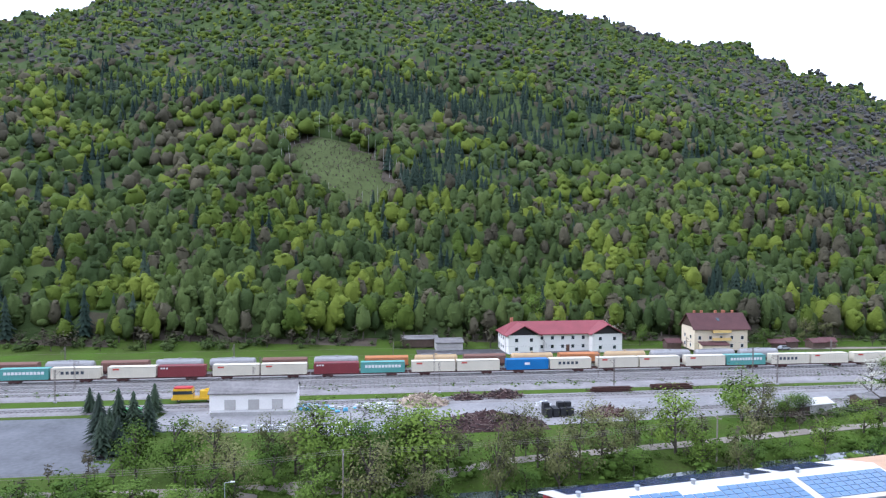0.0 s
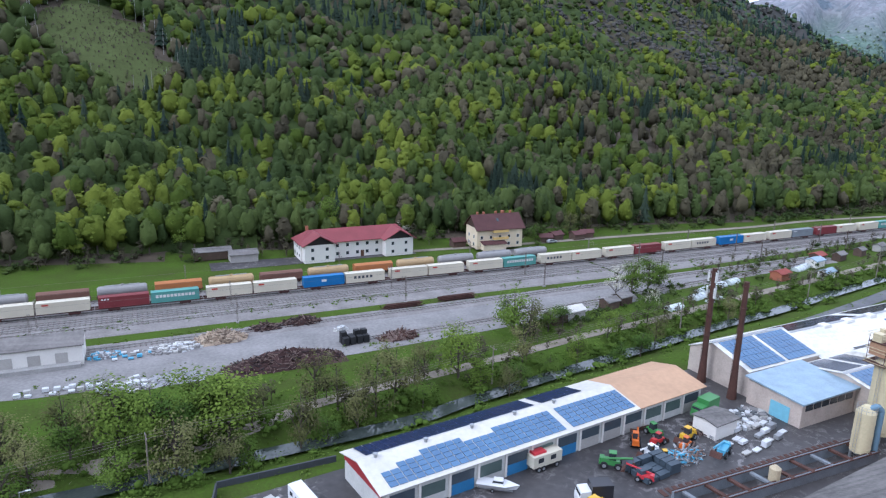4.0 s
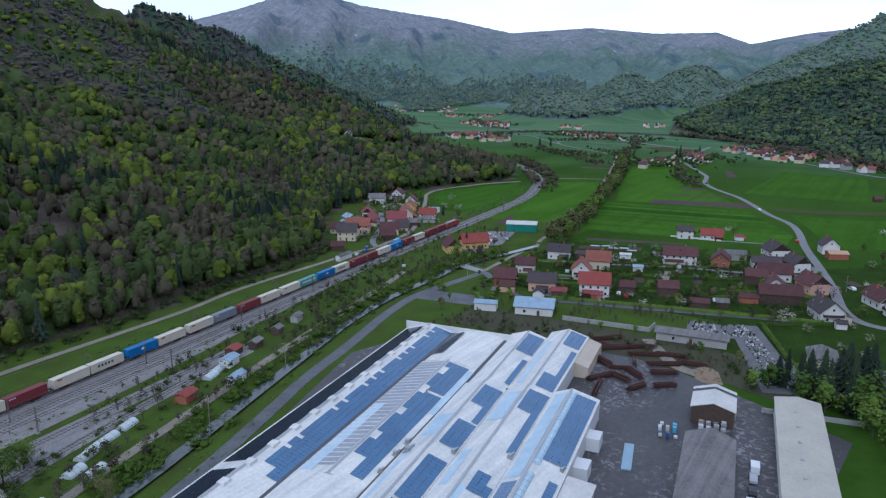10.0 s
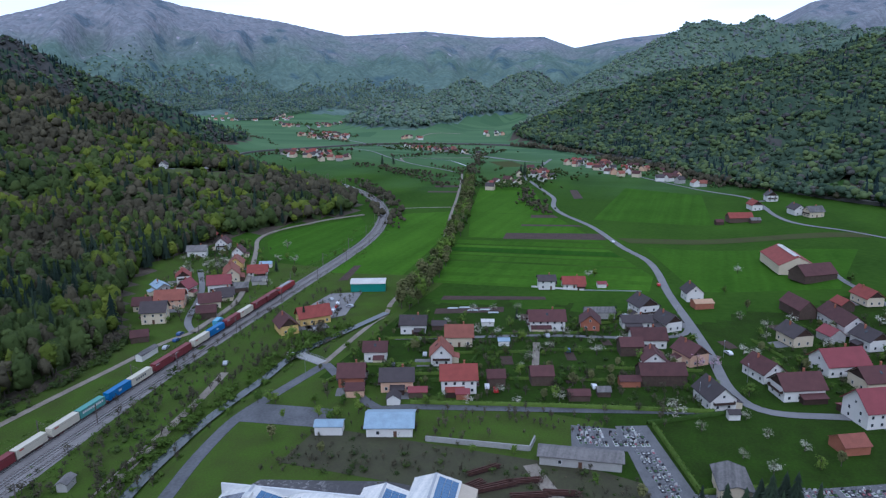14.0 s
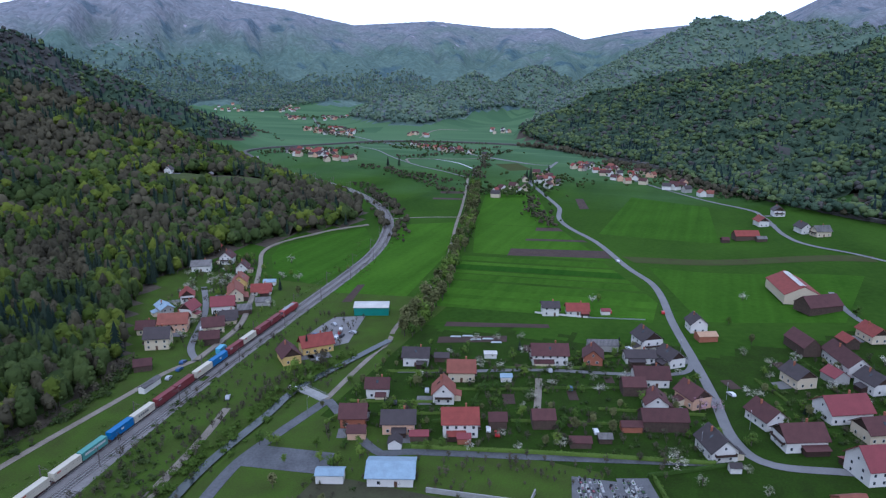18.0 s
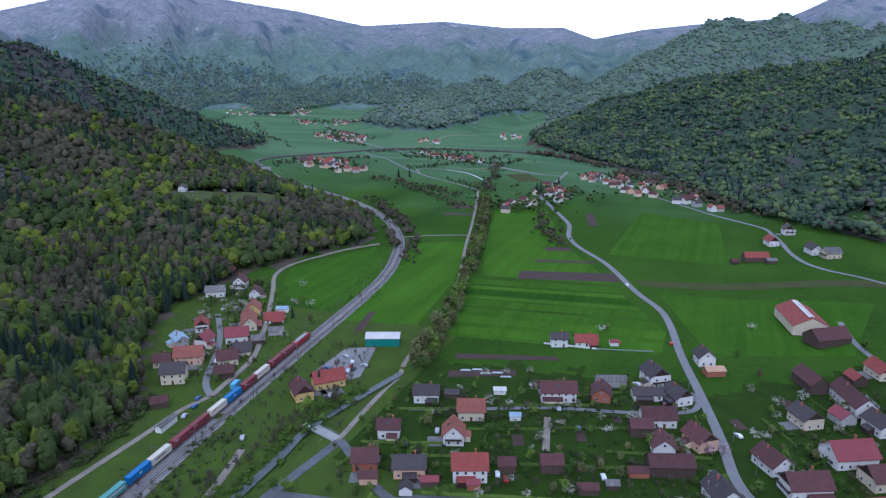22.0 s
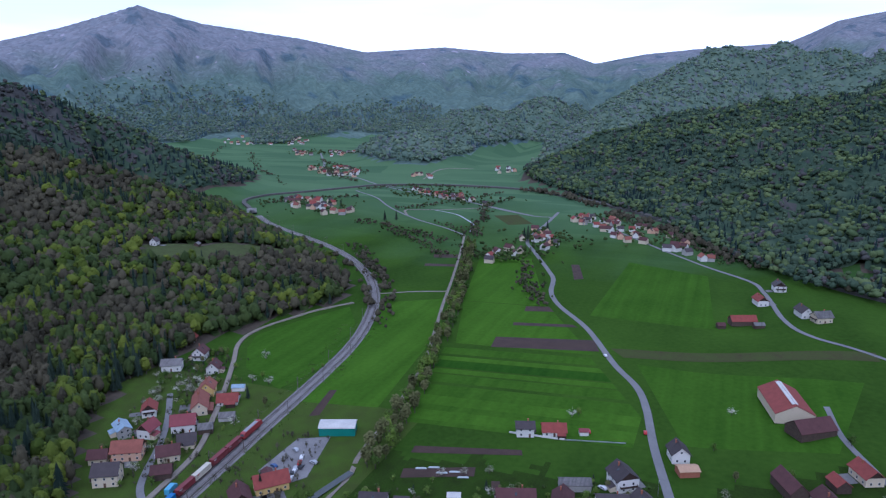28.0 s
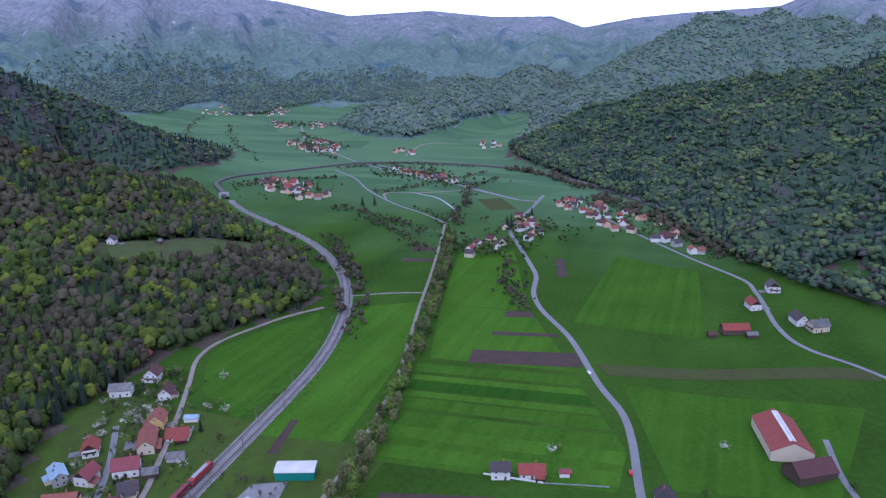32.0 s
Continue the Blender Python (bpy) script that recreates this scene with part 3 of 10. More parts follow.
def mountain_woods():
    """Far woods, tree top by tree top: green below, bare above, dark firs in groups, a few pale rock faces; haze is
    painted in as a pale blue-grey cast over them all.
    """
    m = shade("hazed_far_woodland", (0.090, 0.136, 0.124), (0.156, 0.210, 0.168), size=130, fine=24, rough=1.0, gloss=0.0)
    n, l = m.node_tree.nodes, m.node_tree.links
    p = n["Principled BSDF"]
    green = p.inputs["Base Color"].links[0].from_socket
    pos = n.new("ShaderNodeNewGeometry").outputs["Position"]
    xyz = n.new("ShaderNodeSeparateXYZ")
    l.new(pos, xyz.inputs["Vector"])

    def noise_of(scale, detail=4.0, squash=None):
        where = pos
        if squash:
            mp = n.new("ShaderNodeMapping")
            mp.inputs["Scale"].default_value = squash
            l.new(pos, mp.inputs["Vector"])
            where = mp.outputs["Vector"]
        t = n.new("ShaderNodeTexNoise")
        t.inputs["Scale"].default_value, t.inputs["Detail"].default_value = scale, detail
        l.new(where, t.inputs["Vector"])
        return t.outputs["Fac"]

    def ranged(value, lo, hi, to_lo=0.0, to_hi=1.0):
        r = n.new("ShaderNodeMapRange")
        for k, v in zip(("From Min", "From Max", "To Min", "To Max"), (lo, hi, to_lo, to_hi)):
            r.inputs[k].default_value = v
        l.new(value, r.inputs["Value"])
        return r.outputs["Result"]

    def mixed(fac, a, b, how="MIX"):
        x = n.new("ShaderNodeMix")
        x.data_type, x.blend_type = "RGBA", how
        l.new(fac, x.inputs["Factor"])
        for k, v in (("A", a), ("B", b)):
            if isinstance(v, tuple):
                x.inputs[k].default_value = v
            else:
                l.new(v, x.inputs[k])
        return x.outputs["Result"]

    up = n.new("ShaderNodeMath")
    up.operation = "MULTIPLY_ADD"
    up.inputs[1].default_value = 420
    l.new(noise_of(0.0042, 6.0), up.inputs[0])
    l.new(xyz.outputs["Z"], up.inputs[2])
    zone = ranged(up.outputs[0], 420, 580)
    # bare upper woods and firs paled to blue-grey: painted haze
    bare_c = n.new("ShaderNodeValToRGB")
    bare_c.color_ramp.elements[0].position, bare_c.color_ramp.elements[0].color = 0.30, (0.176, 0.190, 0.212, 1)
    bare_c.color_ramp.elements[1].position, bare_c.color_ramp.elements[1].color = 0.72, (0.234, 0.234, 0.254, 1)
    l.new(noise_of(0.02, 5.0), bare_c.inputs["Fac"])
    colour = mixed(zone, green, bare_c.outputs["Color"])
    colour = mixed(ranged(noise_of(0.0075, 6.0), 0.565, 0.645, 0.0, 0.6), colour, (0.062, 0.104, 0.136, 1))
    # the single crowns
    cell = n.new("ShaderNodeTexVoronoi")
    cell.inputs["Scale"].default_value = 0.075
    l.new(pos, cell.inputs["Vector"])
    rgb = n.new("ShaderNodeSeparateColor")
    l.new(cell.outputs["Color"], rgb.inputs["Color"])
    tone = n.new("ShaderNodeCombineColor")
    k = ranged(rgb.outputs["Red"], 0.0, 1.0, 0.84, 1.16)
    for c in ("Red", "Green", "Blue"):
        l.new(k, tone.inputs[c])
    full = n.new("ShaderNodeValue")
    full.outputs[0].default_value = 1.0
    colour = mixed(full.outputs[0], colour, tone.outputs["Color"], "MULTIPLY")
    # rock faces: steep pale streaks high up
    rock = n.new("ShaderNodeMath")
    rock.operation = "MULTIPLY"
    l.new(ranged(noise_of(1.0, 5.0, (0.016, 0.016, 0.006)), 0.665, 0.72), rock.inputs[0])
    l.new(ranged(xyz.outputs["Z"], 170, 260), rock.inputs[1])
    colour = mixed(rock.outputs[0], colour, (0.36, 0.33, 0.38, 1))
    l.new(colour, p.inputs["Base Color"])
    b = n.new("ShaderNodeBump")
    b.inputs["Strength"].default_value, b.inputs["Distance"].default_value = 0.6, 4.5
    b.invert = True
    l.new(cell.outputs["Distance"], b.inputs["Height"])
    l.new(b.outputs["Normal"], p.inputs["Normal"])
    return m


MOUNTAIN = mountain_woods()
gx, gy = spaced((-80, 430, 3.0), (-3200, 4780)), spaced((75, 205, 3.0), (-3000, 4300))
XX, YY = np.meshgrid(gx, gy)
ZZ = height(XX, YY)
nx, ny = len(gx), len(gy)
me = bpy.data.meshes.new("ground")
idx = np.arange(nx * ny).reshape(ny, nx)
quads = np.stack([idx[:-1, :-1], idx[:-1, 1:], idx[1:, 1:], idx[1:, :-1]], -1).reshape(-1, 4)
cx, cy = (XX[:-1, :-1] + XX[1:, 1:]).ravel() / 2, (YY[:-1, :-1] + YY[1:, 1:]).ravel() / 2
cz = height(cx, cy)


def spur(x, y):
    """Whether a place lies on the spur behind the hill."""
    d, top = to_line(x, y, SPUR)
    return (np.abs(d) < 60 + 0.6 * top) & (x < 1300) & (x > 600)


def wooded(x, y):
    """Whether a place is woodland."""
    f, _ = to_line(x, y, FOOT_L)
    r, _ = to_line(x, y, FOOT_R)
    w = (f > 4) | (r > 10)
    z = height(x, y)
    w = w | ((x > 1330) & (z > np.where((y > 400) & (y < 640) & (x < 2150), 26, 12)) & (np.hypot(x - 98, y - 27) < 3100) & (y < 1150))
    w = w | (spur(x, y) & (z > 9))
    for ex, ey, ra, rb, a in CLEARINGS:
        u, v = (x - ex) * math.cos(a) + (y - ey) * math.sin(a), (y - ey) * math.cos(a) - (x - ex) * math.sin(a)
        w = w & ((u / ra) ** 2 + (v / rb) ** 2 > 1)
    return w


CLEARINGS = [(-62, 402, 26, 44, 0.4), (-40, 372, 18, 20, 0.0), (690, 476, 82, 32, -0.33), (645, 518, 24, 15, 0.0), (770, -70, 70, 34, -0.6), (840, -75, 40, 24, -0.6)]
distance = np.hypot(cx - 98, cy - 27)
azimuth = np.degrees(np.arctan2(cy - 27, cx - 98))
begin = np.interp(azimuth, [p[0] for p in START], [p[1] for p in START])
slot = np.zeros(len(quads), int)
slot[wooded(cx, cy)] = 1
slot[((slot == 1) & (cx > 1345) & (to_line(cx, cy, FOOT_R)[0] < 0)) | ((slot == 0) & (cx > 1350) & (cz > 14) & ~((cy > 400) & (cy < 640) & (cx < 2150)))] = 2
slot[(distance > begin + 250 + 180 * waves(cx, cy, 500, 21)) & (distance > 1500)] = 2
slot[(slot == 0) & (to_line(cx, cy, FOOT_L)[0] > 4)] = 4
slot[(((cx < 330) & (cy > 60)) | ((cx < 480) & (cy > 172))) & (cx > -400) & (slot == 0)] = 3
me.vertices.add(nx * ny)
me.vertices.foreach_set("co", np.stack([XX, YY, ZZ], -1).ravel())
me.loops.add(quads.size)
me.loops.foreach_set("vertex_index", quads.ravel())
me.polygons.add(len(quads))
me.polygons.foreach_set("loop_start", np.arange(0, quads.size, 4))
me.polygons.foreach_set("loop_total", np.full(len(quads), 4))
CLEARED = shade("felled_slope", (0.056, 0.064, 0.026), (0.088, 0.112, 0.040), size=9, fine=1.5, rough=1.0, gloss=0.03)
slot[(((cx - 2120) / 250) ** 2 + ((cy - 1400) / 150) ** 2 < 0.8 + 0.5 * waves(cx, cy, 160, 63) + 0.4 * waves(cx, cy, 60, 64)) & (slot == 2)] = 0
GARDEN = shade("garden_turf", (0.021, 0.030, 0.008), (0.036, 0.074, 0.008), size=9, fine=0.9, rough=1.0, gloss=0.03, bump=0.3)
edge = 14 * waves(cx, cy, 60, 65) + 8 * waves(cx, cy, 22, 66)
slot[(slot == 0) & (cx > 296) & (cx < 446 + edge - 0.45 * (cy - 60).clip(-130, 0)) & (cy < 172) & (cy > -140)] = 5
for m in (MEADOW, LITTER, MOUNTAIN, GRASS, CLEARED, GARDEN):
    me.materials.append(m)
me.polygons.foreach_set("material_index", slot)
me.update(calc_edges=True)
me.shade_smooth()
tagged(part("ground", me, None), "green valley floor rising to wooded hills and mountains", "ground", kind="structure")

# the stream's water
band("water", STREAM, 3.8, WATER, level=-1.3, step=3.0, label="narrow dark stream between grassy banks", category="stream")

DARKBANK = shade("old_ballast", (0.070, 0.066, 0.060), (0.130, 0.122, 0.110), size=8, fine=1, rough=0.95)
# ---- roads and paths ----
band("road", [(368, -60), (362, -20), (357, 8), (371, 20), (405, 27), (443, 36), (491, 48), (536, 57), (564, 66), (595, 84), (658, 114), (706, 146), (742, 162),
              (787, 171), (819, 184), (893, 218), (950, 241), (1058, 245), (1150, 250)], 4.4, ROAD, 0.16, label="narrow grey asphalt road through the fields", category="road")
band("dirt_path", [(-180, 90), (-100, 103), (-48, 108), (-33, 110), (-2, 117), (15, 125), (47, 134), (70, 141), (86, 146), (101, 149.5), (117, 154), (135, 159.5), (159, 166.5), (184, 173), (197, 177), (216, 182), (235, 187), (259, 193), (277, 197), (303, 203), (323, 209)],
     3.2, DIRT, 0.1, label="pale dirt path beside the stream", category="path")
band("hill_path", [(60, 236), (101, 238), (161, 243), (220, 247), (257, 253), (317, 255), (340, 256), (356, 253)], 3.0, DIRT, 0.15, label="dirt track along the foot of the wooded hill", category="path")
band("service_road", [(128, 134), (155, 142), (182, 151), (196, 156), (210, 160), (228, 164.5), (247, 170), (264, 175), (283, 179), (296, 180), (318, 178), (344, 175)], 4.4, ASPHALT, 0.12, label="grey asphalt road beside the factory and stream", category="road")
band("village_road", [(344, 176), (373, 178), (408, 180), (434, 184.5), (470, 188), (510, 194.5), (552, 202.5), (602, 217), (672, 238.5), (705, 248), (766, 265.5), (860, 294), (948, 322)], 2.6, DIRT, 0.135, label="narrow pale lane along the tree-lined creek", category="road")
band("lane", [(344, 175), (316, 140), (320, 126), (335, 76), (352, 22)], 4.0, ASPHALT, 0.15, label="asphalt lane between gardens and cemetery", category="road")
band("cross_lane", [(380, 160), (392, 130), (405, 100), (415, 62), (425, 40), (440, 36)], 3.0, ROAD, 0.165, label="narrow village lane", category="road")
band("garden_lane", [(368, 93), (396, 99)], 3.0, DIRT, 0.12, label="short pale gravel lane between gardens", category="path")
band("upper_village_road", [(356, 252), (369, 266), (402, 286), (425, 303), (450, 325)], 3.4, ROAD, 0.3, label="village road climbing to the woods", category="road")
band("lower_village_road", [(356, 252), (399, 261), (434, 279), (470, 300), (505, 322), (535, 341), (563, 346), (599, 337), (625, 327), (650, 312)], 3.0, DIRT, 0.7, thick=1.2, label="pale lane round the meadow", category="road")
band("dirt_strip", [(296, 78), (284, 69), (276, 62), (273, 54)], 4.5, DIRT, 0.14, label="pale strip of bare earth behind the factory", category="path")
band("field_path", [(683, 304), (700, 278), (712, 250)], 2.6, DIRT, 0.12, label="pale track across the meadow", category="path")
band("east_road", [(1107, 211), (1040, 150), (944, 80), (842, 3), (794, -13), (717, -24), (679, -40), (647, -78), (560, -160)], 3.6, ROAD, 0.3, label="road along the foot of the eastern hill", category="road")
band("far_road", [(1105, 273), (1189, 404), (1232, 499), (1320, 630), (1400, 722), (1520, 873), (1650, 960), (1902, 1130)], 5.0, ROAD, 0.3, label="distant pale road to the villages", category="road")
band("far_track", [(948, 322), (983, 366), (1018, 424), (1074, 491), (1167, 564), (1240, 640)], 3.4, ROAD, 0.3, label="pale lane through the far meadows", category="road")
band("brook", [(964, 322), (1008, 331), (1040, 352), (1077, 386), (1092, 432)], 2.6, WATER, 0.2, label="bright narrow brook between the meadows", category="stream")
band("hamlet_road", [(1330, 640), (1297, 566), (1259, 482), (1212, 424), (1165, 371), (1109, 282), (1103, 250), (1058, 245)], 4.2, ROAD, 0.3, label="pale road through the far hamlet", category="road")
band("meadow_lane", [(1150, 352), (1136, 374), (1098, 414), (1067, 456), (1030, 440)], 3.4, DIRT, 0.3, label="pale lane across the far meadows", category="road")
band("far_lane", [(1430, 592), (1565, 616), (1640, 560)], 4.0, DIRT, 0.5, label="distant pale lane", category="road")
band("embankment", [(975, 660), (1060, 745), (1130, 752), (1188, 712), (1270, 665), (1320, 625), (1359, 511), (1352, 359), (1270, 240), (1190, 160), (1110, 95), (1010, 35), (905, -12), (820, -66), (760, -140)], 6.0, DARKBANK, 3.0, thick=4.5, label="distant railway embankment across the valley", category="embankment")
band("farm_lane", [(560, -36), (520, -40), (480, -54)], 3.0, ROAD, 0.2, label="grey farm lane", category="path")

# ---- fields ----
DIRT_CROP = shade("thin_crop", (0.062, 0.054, 0.028), (0.066, 0.092, 0.024), size=12, fine=2, rough=1.0, gloss=0.03)
FIELDS = [("ploughed_strip", SOIL, [(595, 170), (614, 97), (635, 104), (616, 173)], "brown ploughed strip in the green fields"),
          ("ploughed_strip", SOIL, [(441, 161), (459, 108), (464, 110), (448, 162)], "narrow brown ploughed strip"),
          ("garden_plot", SOIL, [(418, 156), (432, 124), (440, 126), (426, 158)], "dark vegetable plot with white covers"),
          ("ploughed_strip", SOIL, [(645, 169), (658, 121), (663, 126), (652, 170)], "narrow brown ploughed strip"),
          ("ploughed_strip", SOIL, [(456, 231), (490, 238), (492, 234), (459, 226)], "small brown plot beside the railway"),
          ("ploughed_strip", SOIL, [(682, 170), (689, 147), (701, 154), (695, 172)], "brown ploughed strip"),
          ("ploughed_strip", SOIL, [(792, 152), (798, 144), (851, 159), (849, 167)], "small brown ploughed plot"),
          ("ploughed_strip", SOIL, [(826, 312), (834, 288), (849, 292), (840, 318)], "small brown plot beside the far lane"),
          ("ploughed_strip", SOIL, [(789, 307), (798, 274), (807, 277), (799, 310)], "small brown plot beside the far lane"),
          ("bare_field", DIRT_CROP, [(1050, 262), (1110, 300), (1090, 330), (1030, 290)], "thinly sown brownish far field"),
          ("bare_field", DIRT_CROP, [(609, 80), (641, -75), (658, -75), (623, 91)], "thinly sown brownish field strip"),
          ("crop_field", CROP_A, [(498, 34), (506, -36), (600, -60), (600, 70)], "green meadow field beside the farm"),
          ("crop_field", CROP_B, [(593, 196), (606, 100), (700, 154), (690, 226)], "bright green field beside the creek"),
          ("crop_field", CROP_B, [(691, 227), (701, 156), (860, 212), (840, 264)], "bright green field beside the creek"),
          ("crop_field", CROP_A, [(690, 118), (690, 24), (850, 34), (880, 112)], "large green field"),
          ("crop_field", CROP_A, [(480, 268), (520, 262), (560, 269), (605, 285), (640, 310), (590, 330), (555, 340), (530, 330), (500, 308)], "smooth green meadow between railway and woods"),
          ("crop_field", CROP_B, [(470, 245), (510, 250), (560, 258), (610, 270), (660, 290), (690, 245), (600, 215), (520, 205), (480, 200)], "bright green meadow between railway and creek")]
STRIPE_RND = random.Random(31)
CROP_C = shade("dark_winter_crop", (0.020, 0.062, 0.006), (0.036, 0.092, 0.008), size=40, fine=3, rough=1.0, gloss=0.02, stripes=5, angle=-75)
at_row = 474.0
while at_row < 586:
    wide = STRIPE_RND.choice([5.0, 7.0, 9.0, 12.0, 15.0])
    mat, words = STRIPE_RND.choice([(CROP_A, "green crop strip"), (CROP_B, "bright green crop strip"), (CROP_C, "dark green crop strip"), (CROP_A, "green crop strip")])
    x0, x1 = at_row, min(at_row + wide, 587)
    lo = [58 + max(0.0, q + 26 - 536) * 0.55 for q in (x0, x1)]
    hi = [180 + max(0.0, q - 480) * 0.19 for q in (x0, x1)]
    FIELDS.append(("crop_field", mat, [(x0 - 4, hi[0]), (x0 + 13, lo[0]), (x1 + 13, lo[1]), (x1 - 4, hi[1])], words + " running from the creek to the road"))
    at_row = x1 + STRIPE_RND.choice([0.0, 0.0, 2.0, 4.0])
for name, material, pts, label in FIELDS:
    patch(name, pts, material, 0.06 if material in (CROP_A, CROP_B) else 0.10, label, "field")

# hard ground in the station yard and round the factory
patch("gravel_yard", [(-62, 141), (-40, 140), (-5, 143), (25, 147), (60, 154), (110, 166), (160, 184), (140, 188), (60, 178), (0, 170), (-62, 163)], GRAVEL, 0.07, "pale grey gravel goods yard beside the tracks", "yard")
patch("asphalt_yard", [(-45, 20), (60, 10), (150, 20), (250, 10), (272, 60), (280, 95), (262, 150), (226, 160), (130, 128), (92, 120), (13, 100), (-40, 86)], YARD, 0.07, "dark worn asphalt factory yard with pale stains", "yard")
patch("west_square", [(-160, 100), (-52, 100), (-58, 118), (-62, 142), (-78, 150), (-160, 140)], ASPHALT, 0.08, "grey asphalt square with tyre marks", "yard")
patch("forecourt", [(-8, 224), (62, 232.5), (61, 240), (-9, 234)], YARD, 0.09, "dark asphalt forecourt of the long house", "yard")
patch("gravel_lot", [(388, 206), (402, 197), (440, 207), (432, 222), (398, 222)], GRAVEL, 0.09, "grey gravel car park beside the green hall", "yard")
patch("car_park", [(290, 178), (296, 147), (309, 152), (304, 180)], ASPHALT, 0.09, "empty grey asphalt car park", "yard")
patch("scrub_ground", [(272, 150), (276, 60), (262, 20), (292, 20), (300, 60), (296, 150)], shade("scrub_soil", (0.040, 0.034, 0.019), (0.062, 0.066, 0.026), size=7, fine=1, rough=0.95), 0.08, "brown scrubby ground behind the factory", "ground")

# ---- railway ----
MAIN = walk_line(RAIL, 2.0)
RUN = np.concatenate([[0], np.cumsum(np.hypot(*np.diff(MAIN, axis=0).T))])


def at_x(x):
    return float(np.interp(x, MAIN[:, 0], RUN))


def on_rail(s, off=0.0):
    """Place and heading s metres along the line, off metres to its left."""
    p = [np.interp(s, RUN, MAIN[:, i]) for i in (0, 1)]
    q = [np.interp(s + 1, RUN, MAIN[:, i]) - np.interp(s - 1, RUN, MAIN[:, i]) for i in (0, 1)]
    a = math.atan2(q[1], q[0])
    return p[0] - off * math.sin(a), p[1] + off * math.cos(a), a


def track(x0, x1, off0, off1, name="track"):
    """Two rails on sleepers, from x0 to x1, drifting from off0 to off1 beside the main line."""
    s = np.arange(at_x(x0), at_x(x1), 3.0)
    w = smooth((s - s[0]) / (s[-1] - s[0]))
    off = off0 + (off1 - off0) * w
    mid = np.array([on_rail(a, o)[:2] for a, o in zip(s, off)])
    t = thing(name, float(mid[0][0]), float(mid[0][1]), 0, 0, "steel rails on concrete sleepers in grey ballast", "railway track", "station tracks")
    for side in (-0.75, 0.75):
        line = shift_line(mid, side) - mid[0]
        g = Geo()
        n = shift_line(mid, side + 0.05) - shift_line(mid, side - 0.05)
        for i, (p, q) in enumerate(zip(line[:-1], line[1:])):
            a, b = n[i] / 2, n[i + 1] / 2
            g.solid([(p[0] - a[0], p[1] - a[1], 0.34), (q[0] - b[0], q[1] - b[1], 0.34), (q[0] + b[0], q[1] + b[1], 0.34), (p[0] + a[0], p[1] + a[1], 0.34)],
                    [(p[0] - a[0], p[1] - a[1], 0.52), (q[0] - b[0], q[1] - b[1], 0.52), (q[0] + b[0], q[1] + b[1], 0.52), (p[0] + a[0], p[1] + a[1], 0.52)])
        part("rail", g, RAILM, t)
    g = Geo()
    for a in np.arange(s[0], min(s[-1], at_x(420)), 1.2):
        o = float(np.interp(a, s, off))
        x, y, h = on_rail(a, o)
        g.box(x - mid[0][0], y - mid[0][1], 0.24, 0.3, 2.5, 0.12, h)
    if g.v:
        tagged(part("sleepers", g, SLEEPER, t), kind="stuff")
    return t


def ballast(name, x0, x1, lo0, hi0, lo1, hi1, label):
    s = np.arange(at_x(x0), at_x(x1), 6.0)
    w = smooth((s - s[0]) / (s[-1] - s[0]))
    g = Geo()
    rows = []
    for a, k in zip(s, w):
        lo, hi = lo0 + (lo1 - lo0) * k, hi0 + (hi1 - hi0) * k
        rows.append([on_rail(a, o)[:2] + (z,) for o, z in ((lo - 0.7, 0.02), (lo, 0.26), (hi, 0.26), (hi + 0.7, 0.02))])
    for p, q in zip(rows[:-1], rows[1:]):
        for i in range(3):
            g.face([p[i], q[i], q[i + 1], p[i + 1]])
    me = g.mesh(name, BALLAST)
    b = bmesh.new()
    b.from_mesh(me)
    for f in b.faces:
        if f.normal.z < 0:
            f.normal_flip()
    b.to_mesh(me)
    b.free()
    tagged(part(name, me, None), label, "railway ballast", kind="structure")


ballast("ballast", -400, 120, -18, 13.0, -18, 9.5, "broad grey ballast bed of the station tracks")
ballast("ballast", 119, 345, -18, 9.5, -7.0, 1.7, "grey ballast bed narrowing out of the station")
ballast("ballast", 344, 968, -7.0, 1.7, -6.3, 1.2, "curving grey ballast bed of the double line")
track(-400, 965, 0, 0)
track(-400, 965, -5.0, -5.0)
track(-400, 330, -10.2, -6.2)
track(-400, 260, -15.2, -10.0)
track(-400, 110, 10.4, 9.0)
ballast("siding_ballast", -120, 210, -31, -25, -27, -22, "grey ballast of the goods siding")
track(-120, 208, -28, -24, "siding_track")
ballast("siding_ballast", 20, 205, -44, -40, -31, -28, "grey ballast of the yard siding")
track(22, 203, -42, -29.5, "siding_track")

# darker strip between the rails of the open line, added in place of sleepers
BED = shade("sleeper_brown_bed", (0.070, 0.060, 0.053), (0.135, 0.118, 0.105), size=6, fine=0.8, rough=0.9)
for off in (0.0, -5.0):
    s = np.arange(at_x(330), at_x(960), 6.0)
    pts = [on_rail(a, off)[:2] for a in s]
    band("track_bed", pts, 2.5, BED, level=0.285, step=6.0, label="dark sleeper-brown strip between the rails", category="railway ballast", curve=False)

# the goods train
CONT = {"white": plain("cream_container", (0.62, 0.57, 0.45), 0.55, size=3, vary=0.86, spread=0.2), "red": plain("maroon_container", (0.20, 0.035, 0.040), 0.55, size=3),
        "teal": plain("teal_container", (0.12, 0.33, 0.29), 0.55, size=3), "blue": plain("blue_container", (0.020, 0.165, 0.42), 0.5, size=3),
        "grey": plain("grey_container", (0.22, 0.25, 0.27), 0.6, size=3)}
MARK = plain("white_lettering", (0.72, 0.72, 0.70), 0.6)
